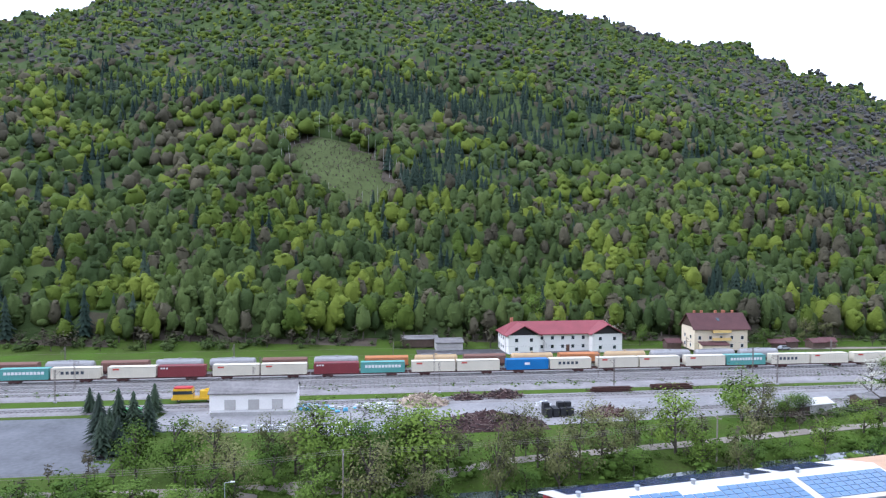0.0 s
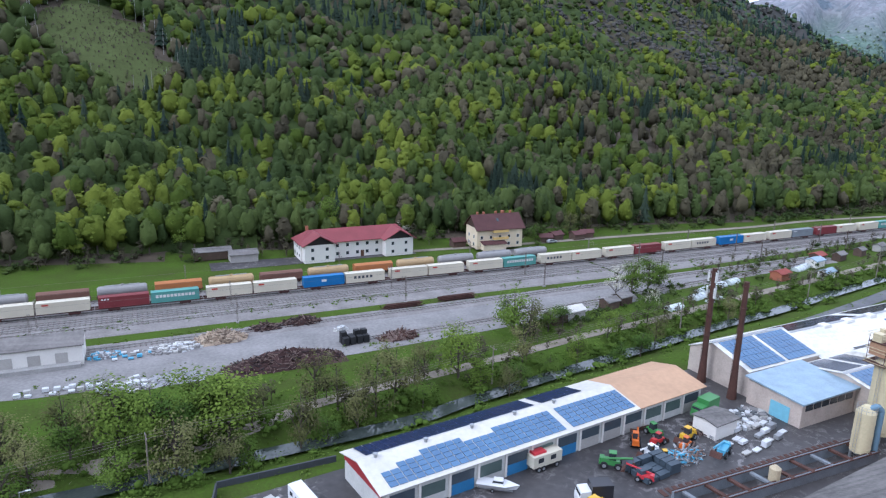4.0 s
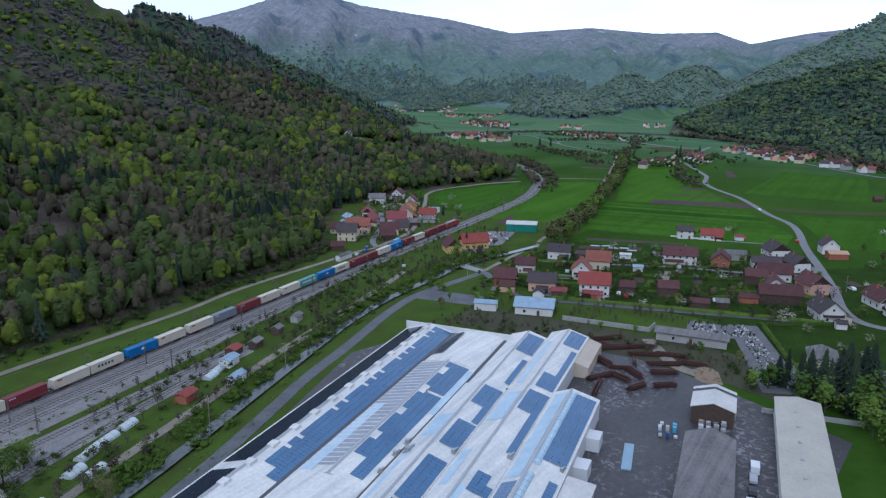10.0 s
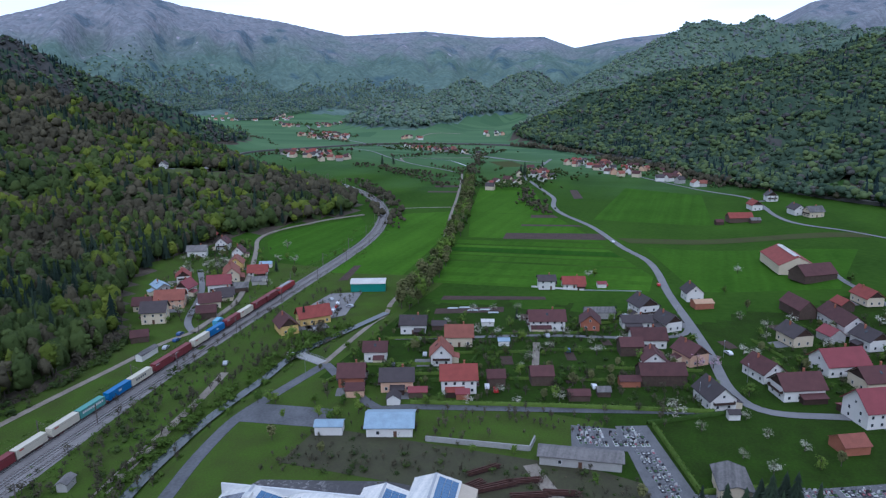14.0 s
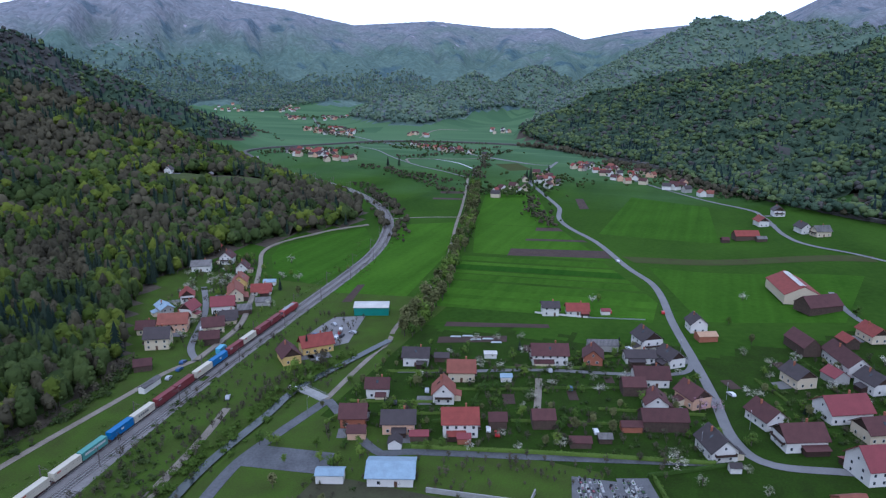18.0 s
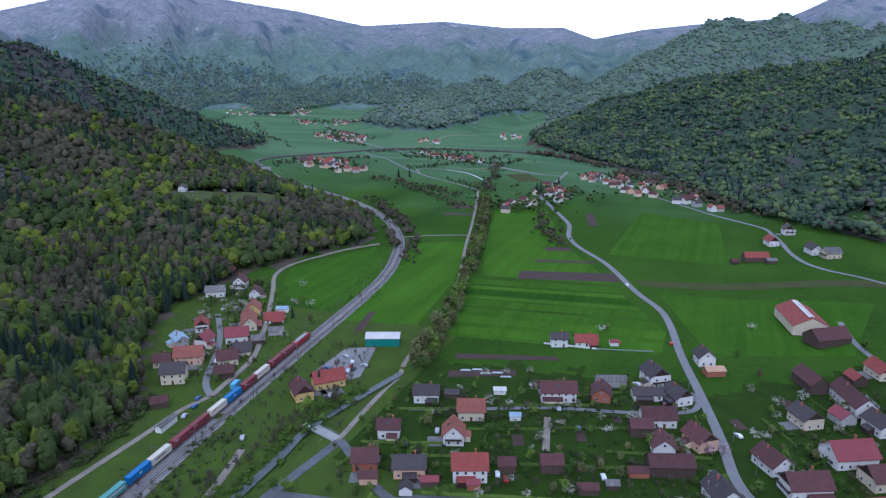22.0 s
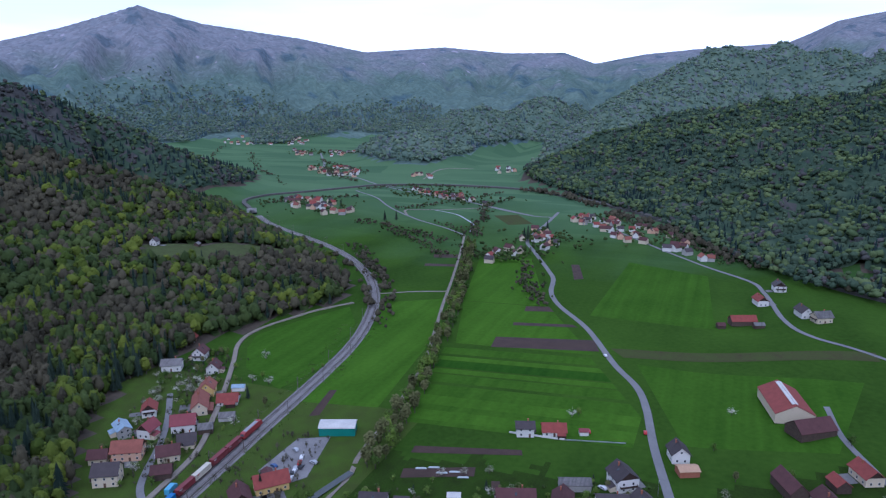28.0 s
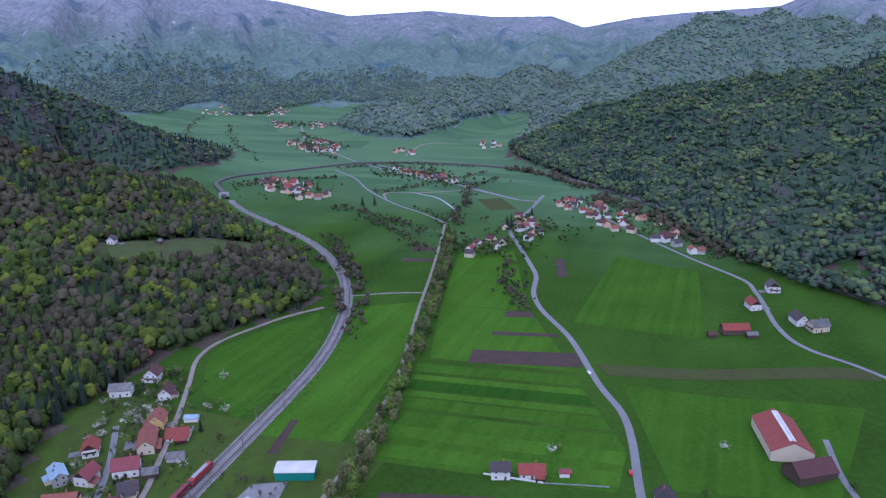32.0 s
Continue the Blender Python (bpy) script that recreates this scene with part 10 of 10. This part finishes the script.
crates("dark_crate", 64, 86.5, 3, 4, 2.7, 1.3, (2.4, 1.15, 0.85), 15, [plain("dark_blue_grey_plastic", (0.055, 0.075, 0.095), 0.6)], "dark blue-grey crate in a yard stack", "crate", 6, (1, 2), 0.06)
crates("material_stack", 88, 93, 6, 5, 2.4, 2.0, (1.8, 1.0, 0.25), 20, [STONE[0], STONE[3], STEEL, STONE[3]], "stack of pale building boards by the boiler house", "stack", 7, (1, 4), 0.5, 0.3)
crates("material_stack", 230, 52, 5, 3, 1.8, 1.8, (1.2, 0.9, 0.5), 15, [STONE[3], PAINT["car_blue"], PAINT["lift_blue"], STONE[0]], "stack of white and blue goods beside the open shed", "stack", 8, (1, 3), 0.3, 0.2)
crates("black_bundle", 26, 154, 4, 2, 1.7, 1.6, (1.4, 1.4, 0.9), 10, [plain("black_plastic", (0.018, 0.018, 0.020), 0.6)], "bundle of black plastic blocks on gravel", "bundle", 9, (2, 3), 0.1)
crates("block_stack", -36, 142, 9, 2, 1.6, 1.6, (1.2, 0.9, 0.35), 4, [STONE[3], STONE[0], STONE[3]], "stack of white building blocks in the goods yard", "stack", 10, (1, 2), 0.4, 0.2)
crates("block_stack", -24, 141.5, 6, 3, 1.5, 1.5, (1.1, 0.9, 0.4), 20, [STONE[3], STONE[0]], "stack of white building blocks in the goods yard", "stack", 11, (1, 3), 0.5, 0.25)
crates("block_stack", -24, 158, 5, 3, 1.8, 1.7, (1.1, 0.8, 0.3), 10, [STONE[3], STONE[0], PAINT["lift_blue"]], "heap of wrapped building goods beside the shed", "stack", 12, (1, 2), 0.6, 0.35)


def heap(name, x, y, rot, L, W, h, bits, size, mats, label, category, seed, rods=False):
    """A heap: a rough mound covered with loose pieces."""
    q = np.random.RandomState(seed)
    t = thing(name, x, y, 0.05, radians(rot), label, category)
    n, m = 15, 9
    g = Geo()
    gx_, gy_ = np.meshgrid(np.linspace(-1, 1, n), np.linspace(-1, 1, m))
    rr = np.sqrt(gx_ ** 2 + gy_ ** 2)
    zz = h * np.clip(1 - rr, 0, 1) ** 0.8 * (1 + 0.35 * q.uniform(-1, 1, rr.shape))
    g.v = [(a * L / 2, b * W / 2, c) for a, b, c in zip(gx_.ravel(), gy_.ravel(), zz.ravel())]
    for j in range(m - 1):
        for i in range(n - 1):
            g.f.append((j * n + i, j * n + i + 1, (j + 1) * n + i + 1, (j + 1) * n + i))
            g.s.append(0)
    part("mound", g, mats[0], t)
    g = Geo()
    for k in range(bits):
        a, r = q.uniform(0, 6.28), math.sqrt(q.uniform(0, 1))
        px, py = r * math.cos(a), r * math.sin(a)
        pz = h * max(0, 1 - r) ** 0.8 * q.uniform(0.8, 1.15)
        s = size * q.uniform(0.5, 1.5)
        d = q.normal(size=3)
        d[2] *= 0.35
        d /= np.linalg.norm(d)
        c = np.array([px * L / 2, py * W / 2, pz + 0.05])
        if rods:
            g.tube(tuple(c - d * s), tuple(c + d * s), s * 0.13, 5, slot=k % len(mats))
        else:
            g.box(c[0], c[1], c[2] - s * 0.2, s, s * q.uniform(0.4, 1), s * q.uniform(0.25, 0.6), a, slot=k % len(mats))
    o = part("pieces", g, mats, t)
    o["kind"] = "stuff"


SCRAP = [plain("scrap_brown", (0.062, 0.030, 0.026), 0.9, size=0.8, vary=0.5), plain("scrap_dark", (0.040, 0.028, 0.028), 0.9, size=0.8), plain("scrap_light", (0.17, 0.12, 0.10), 0.8, size=0.8)]
heap("scrap_heap", 9, 146, 8, 27, 9, 3.0, 900, 0.62, SCRAP, "long heap of dark brown scrap metal on gravel", "scrap heap", 1, True)
heap("scrap_heap", 6, 168, 6, 9, 4, 1.6, 170, 0.8, SCRAP, "heap of brown scrap metal beside the tracks", "scrap heap", 2, True)
heap("scrap_heap", 15, 170, 6, 11, 4.5, 2.0, 200, 0.8, SCRAP, "heap of brown scrap metal beside the tracks", "scrap heap", 3, True)
heap("scrap_heap", 37, 155, 8, 11, 5, 1.9, 200, 0.8, [SCRAP[2], SCRAP[0], RUST], "heap of rusty scrap metal on gravel", "scrap heap", 4, True)
heap("log_pile", -5, 163, 8, 13, 6, 2.6, 420, 0.8, [plain("cut_logs", (0.42, 0.33, 0.24), 0.9), plain("log_bark", (0.22, 0.17, 0.13), 0.9), plain("log_ends", (0.52, 0.43, 0.32), 0.9)], "heap of pale split firewood logs", "log pile", 5, True)
heap("rubble_heap", -15, 160, 8, 13, 6, 0.9, 230, 0.8, [GRAVEL, STONE[3], STONE[0]], "spread of white building rubble on gravel", "rubble", 6)
heap("rubble_heap", -14, 143, 8, 12, 6, 1.6, 60, 0.4, [plain("grey_grit", (0.30, 0.30, 0.31), 0.95), GRAVEL], "heap of grey grit in the goods yard", "gravel heap", 7)
heap("rubble_heap", -22, 141, 8, 10, 5, 1.1, 150, 0.8, [GRAVEL, STONE[3], STONE[0]], "heap of white building rubble", "rubble", 8)
heap("rubble_heap", -30, 159, 8, 8, 4, 0.9, 120, 0.7, [GRAVEL, STONE[3], PAINT["lift_blue"]], "heap of white and blue building waste", "rubble", 9)
heap("scrap_heap", 24, 163, 8, 4, 2.4, 1.2, 60, 0.5, [STONE[0], STEEL, STONE[3]], "small heap of pale scrap", "scrap heap", 10)
heap("earth_mound", 274, 52, 20, 13, 8, 2.0, 60, 0.6, [plain("yellow_earth", (0.27, 0.20, 0.13), 0.95), DIRT], "mound of yellow-brown earth behind the yard", "earth heap", 11)
heap("waste_heap", 92, 98, 15, 12, 7, 0.7, 170, 0.9, [GRAVEL, STONE[3], STONE[0], STONE[4]], "scattered pale building waste by the boiler house", "rubble", 12)
heap("scrap_heap", 72, 89, 15, 8, 4, 1.0, 160, 1.0, [STEEL, SCRAP[2], PAINT["lift_blue"]], "pile of galvanised scaffold frames", "scaffold pile", 13, True)
heap("scrap_heap", 82, 97, 15, 8, 4, 0.9, 110, 0.8, SCRAP, "heap of dark scrap beside the workshop end", "scrap heap", 14, True)
q9 = random.Random(4)
for k, (x, y, rot, L, n) in enumerate(((277, 92, -35, 14, 9), (281, 84, -50, 14, 9), (280, 74, -65, 12, 8), (266, 84, 60, 10, 8), (262, 72, 55, 9, 7), (254, 80, -30, 11, 8), (268, 64, -60, 9, 8), (252, 68, -25, 8, 7), (275, 66, -60, 12, 8), (60, 180, 8, 12, 8), (43, 176, 8, 12, 6), (258, 90, 10, 12, 7), (245, 78, 10, 13, 6), (286, 78, -62, 12, 8), (284, 66, -75, 11, 8), (288, 90, -42, 12, 6), (273, 99, -20, 14, 9), (262, 99, -15, 13, 8), (258, 61, -50, 8, 6), (271, 75, 20, 7, 6), (264, 77, -70, 8, 5), (280, 58, -80, 10, 7), (256, 74, 70, 7, 5))):
    t = thing("steel_beams", x, y, 0.1, radians(rot), "stack of long rusty steel beams on the ground", "steel stack", "stacks of steel")
    for i in range(n):
        g = Geo()
        w = 0.32
        zz = (i % 3) * 0.5
        g.box(q9.uniform(-0.8, 0.8), (i // 3) * 0.9 - n * 0.12, zz, L * q9.uniform(0.8, 1), w, 0.08, q9.uniform(-0.04, 0.04))
        g.box(q9.uniform(-0.8, 0.8), (i // 3) * 0.9 - n * 0.12, zz + 0.08, L * 0.85, 0.07, 0.3)
        g.box(q9.uniform(-0.8, 0.8), (i // 3) * 0.9 - n * 0.12, zz + 0.38, L * 0.85, w, 0.08)
        part("beam", g, RUST if i % 3 else SCRAP[0], t)

# yellow rail trolley, bins, poles
tr = thing("rail_trolley", *on_rail(at_x(-62), -22.5)[:2], 0.3, radians(6.5), "yellow track maintenance vehicle with a work platform", "rail vehicle")
g = Geo()
g.box(0, 0, 0.6, 10, 2.5, 0.4)
part("frame", g, PAINT["machine_yellow"], tr)
g = Geo()
g.box(-2.4, 0, 1.0, 4.6, 2.4, 2.2, taper=0.94)
c = part("cab", g, PAINT["machine_yellow"], tr)
g = Geo()
g.box(-2.4, 0, 1.9, 4.5, 2.44, 0.8, taper=0.97)
part("cab_window", g, GLASS, c)
g = Geo()
g.box(-2.4, 0, 3.2, 4.0, 2.0, 0.3)
part("roof_rack", g, PAINT["machine_red"], tr)
g = Geo()
g.box(3.0, 0, 1.0, 3.2, 2.2, 1.6, taper=0.9)
g.tube((1.4, 0, 2.4), (4.4, 0, 3.2), 0.2, 6)
part("crane", g, PAINT["machine_yellow"], tr)
for sx in (-3.4, 3.4):
    for sy in (-0.75, 0.75):
        wheel(tr, sx, sy, 0.42, 0.14)
for k in range(3):
    t = thing("recycling_bin", -72 + k * 2.1, 152.5 + k * 0.3, 0.1, radians(8), "green lidded recycling bin beside the square", "bin", "green bins")
    g = Geo()
    g.box(0, 0, 0, 1.6, 1.2, 1.3, taper=1.06)
    part("tub", g, PAINT["machine_green"], t)
    g = Geo()
    g.box(0, 0, 1.3, 1.75, 1.3, 0.2, taper=0.85)
    part("lid", g, PAINT["lime"], t)
POLE = plain("weathered_pole", (0.22, 0.19, 0.16), 0.9)
poles = [(-75, 92), (-15, 104), (50, 124.5), (110, 144), (165, 158), (205, 170)]
for x, y in poles:
    t = thing("power_pole", x, y, 0, radians(15), "tall wooden power pole beside the stream", "pole", "power poles")
    g = Geo()
    g.cyl(0, 0, 0, 0.16, 8.6, 8, r2=0.11)
    part("post", g, POLE, t)
    g = Geo()
    g.box(0, 0, 8.0, 0.12, 2.2, 0.12)
    part("crossarm", g, POLE, t)
    for s in (-1, 0, 1):
        g = Geo()
        g.cyl(0, s, 8.12, 0.05, 0.2, 6)
        part("insulator", g, STEEL, t)
for s in (-1, 0, 1):
    g = Geo()
    for a, b in zip(poles[:-1], poles[1:]):
        pts = [(a[0] + (b[0] - a[0]) * k / 8, a[1] + s + (b[1] - a[1]) * k / 8, 8.3 - 1.2 * (1 - (k / 4 - 1) ** 2)) for k in range(9)]
        for p, r in zip(pts[:-1], pts[1:]):
            g.tube(p, r, 0.018, 3)
    tagged(part("power_line", g, POLE), "thin power line hanging between wooden poles", "wire")
for x, y in ((-30, 94.5), (357, 31), (404, 22), (447, 42), (330, 176), (381, 14)):
    t = thing("street_lamp", x, y, 0, 0, "slim grey street lamp with a short arm", "street lamp", "street lamps")
    g = Geo()
    g.cyl(0, 0, 0, 0.09, 7.0, 8, r2=0.06)
    part("post", g, STEEL, t)
    g = Geo()
    g.tube((0, 0, 7.0), (0.9, 0, 7.2), 0.05, 6)
    part("arm", g, STEEL, t)
    g = Geo()
    g.box(1.1, 0, 7.13, 0.6, 0.22, 0.12)
    part("lamp_head", g, FRAME, t)

# walls, fences and the cemetery
def low_wall(pts, h, w, mat, label, name="garden_wall"):
    l = np.array(pts, float)
    t = thing(name, float(l[0][0]), float(l[0][1]), 0, 0, label, "wall")
    for a, b in zip(l[:-1], l[1:]):
        d = b - a
        n = max(1, int(np.hypot(*d) / 6))
        for k in range(n):
            p = a + d * (k + 0.5) / n - l[0]
            g = Geo()
            g.box(p[0], p[1], ground_z(*(p + l[0])) - 0.1, np.hypot(*d) / n - 0.03, w, h + 0.1, math.atan2(d[1], d[0]))
            part("wall_panel", g, mat, t)


low_wall([(299, 113), (304, 80), (311, 80)], 1.8, 0.4, CONCRETE, "weathered pale concrete wall behind the factory")
low_wall([(479, 121), (482, 92)], 1.0, 0.3, WHITE, "low white garden wall in front of the new houses")
low_wall([(482, 92), (490, 62)], 0.6, 0.3, STEEL, "low grey garden edge beside the drive")
low_wall([(-5, 100), (14, 103)], 1.1, 0.3, bpy.data.materials["anthracite_trim"], "low dark wall beside the workshop yard")
low_wall([(-4, 66), (-6, 90), (-5, 99)], 1.6, 0.25, bpy.data.materials["anthracite_trim"], "dark retaining wall along the store")
low_wall([(256, 33), (262, 8)], 1.4, 0.4, CONCRETE, "stacked concrete slabs at the yard's end", "slab_wall")
CEM = shade("cemetery_gravel", (0.085, 0.085, 0.088), (0.170, 0.168, 0.170), size=5, fine=0.5, rough=0.95)
patch("cemetery_ground", [(329, 57), (333, 47), (296, 31), (300, 20), (322, -24), (292, -20), (270, 35), (286, 41)], CEM, 0.12, "pale gravel ground of the cemetery", "cemetery")
patch("cemetery_ground", [(312, 57), (316, 44), (328, 50), (325, 71), (310, 68)], CEM, 0.11, "pale gravel ground of the small cemetery part", "cemetery")
gr = random.Random(31)
GRAVE = [plain("dark_granite", (0.045, 0.045, 0.050), 0.25), plain("pale_marble", (0.60, 0.60, 0.58), 0.4), plain("grey_granite", (0.25, 0.25, 0.26), 0.4), plain("grave_flowers", (0.30, 0.10, 0.12), 0.9), plain("grave_plants", (0.05, 0.11, 0.03), 0.9)]


def inside(x, y, poly):
    c = False
    for (x1, y1), (x2, y2) in zip(poly, poly[1:] + poly[:1]):
        if (y1 > y) != (y2 > y) and x < (x2 - x1) * (y - y1) / (y2 - y1) + x1:
            c = not c
    return c


graves = []
for poly in ([(327, 55), (331, 48), (298, 33), (288, 38)], [(296, 30), (300, 18), (320, -22), (294, -18), (273, 34), (286, 39)], [(313, 66), (317, 47), (326, 51), (324, 69)]):
    a = radians(24 if poly[0][0] == 327 else 22)
    for i in range(-40, 60):
        for j in range(-50, 60):
            u, v = i * 2.5 + (0.9 if (i % 2) else 0), j * 1.55
            x, y = 300 + u * math.cos(a) + v * math.sin(a), 20 + u * math.sin(a) - v * math.cos(a)
            if inside(x, y, poly) and gr.random() < 0.93 and j % 9 != 0:
                graves.append((x, y, a))
graves.sort(key=lambda p: math.hypot(p[0] - 285, p[1] - 25))


def grave(g, x, y, z, a, q):
    m = q.randint(0, 2)
    g.box(x, y, z, 1.7, 1.1, 0.22, a, slot=q.choice([0, 1, 2, 2]))
    h = q.uniform(0.7, 1.15)
    g.box(x + 0.8 * math.cos(a), y + 0.8 * math.sin(a), z + 0.1, 0.18, q.uniform(0.6, 1.0), h, a, slot=m, taper=0.9)
    g.box(x - 0.1 * math.cos(a), y - 0.1 * math.sin(a), z + 0.22, q.uniform(0.5, 1.1), 0.7, 0.14, a, slot=q.choice([3, 4, 4, 1]), taper=0.8)
    if q.random() < 0.5:
        g.cyl(x + 0.4 * math.cos(a), y + 0.4 * math.sin(a), z + 0.22, 0.12, 0.3, 6, slot=q.choice([1, 3]))


cem = thing("graveyard", 300, 20, 0, 0, "close rows of dark and pale gravestones with flowers", "graveyard")
protos = []
for k in range(12):
    g = Geo()
    grave(g, 0, 0, 0.1, 0, gr)
    protos.append(g.mesh("gravestone", GRAVE))
for k, (x, y, a) in enumerate(graves):
    if k < 300:
        o = part("gravestone", protos[gr.randint(0, 11)], None, cem)
        o.matrix_basis = pose(x - 300, y - 20, 0, 0, 0, math.degrees(a) + gr.uniform(-3, 3))
g = Geo()
for x, y, a in graves[300:]:
    grave(g, x - 300, y - 20, 0.1, a + gr.uniform(-0.05, 0.05), gr)
if g.v:
    part("gravestones", g, GRAVE, cem)["kind"] = "stuff"
# tunnel mouth at the end of the line
tun = thing("tunnel_portal", 979, 668, 0, math.atan2(62, 52), "grey stone tunnel mouth with an arch over the rails", "tunnel")
g = Geo()
out = [(-7, 0), (-7, 8), (7, 8), (7, 0), (4.2, 0)] + [(4.2 * math.cos(math.pi * k / 10), 2.6 + 3.4 * math.sin(math.pi * k / 10)) for k in range(11)] + [(-4.2, 0)]
g.solid([(0, p, q) for p, q in out], [(3, p, q) for p, q in out])
part("portal", g, CONCRETE, tun)
# garden furniture and covers in the village plots
for k in range(5):
    g = Geo()
    g.box(0, 0, 0, 5.5, 0.9, 0.5, taper=0.8)
    t = thing("row_cover", 429 + (k % 2) * 3, 150 - k * 5.4, 0.12, radians(-70), "white fleece cover over a vegetable row", "row cover", "row covers")
    part("fleece", g, POLY, t)
bridge = thing("footbridge", 347, 184, 0, radians(70), "short grey road bridge over the stream with railings", "bridge")
g = Geo()
g.box(0, 0, -0.3, 15, 5, 0.5)
part("deck", g, CONCRETE, bridge)
for s in (-2.4, 2.4):
    g = Geo()
    for k in range(8):
        g.box(-7 + k * 2, s, 0.2, 0.08, 0.08, 1.0)
    for zz in (0.7, 1.15):
        g.box(0, s, zz, 14.5, 0.06, 0.06)
    part("railing", g, STEEL, bridge)

# cars on the gravel lot, by the houses and along the lanes
for x, y, rot, c in ((398, 203, 20, "car_white"), (402, 205, 20, "car_black"), (406, 206, 22, "car_silver"), (411, 207, 25, "car_red"), (416, 209, 25, "car_white"), (404, 217, 70, "car_blue"), (421, 216, 60, "car_silver"),
                     (366, 140, 20, "car_silver"), (351, 148, 20, "car_black"), (444, 66, 60, "car_white"), (428, 52, 40, "car_black"), (409, 20, 35, "car_white"), (373, 4, 35, "car_silver"), (390, 277, 40, "car_white"), (410, 282, 40, "car_black"), (430, 290, 40, "car_blue"), (448, 298, 30, "car_silver"), (352, 256, 10, "car_blue")):
    car(x, y, rot, c, where="parked beside a house" if not (395 < x < 425 and 200 < y < 220) else "parked on the gravel lot")
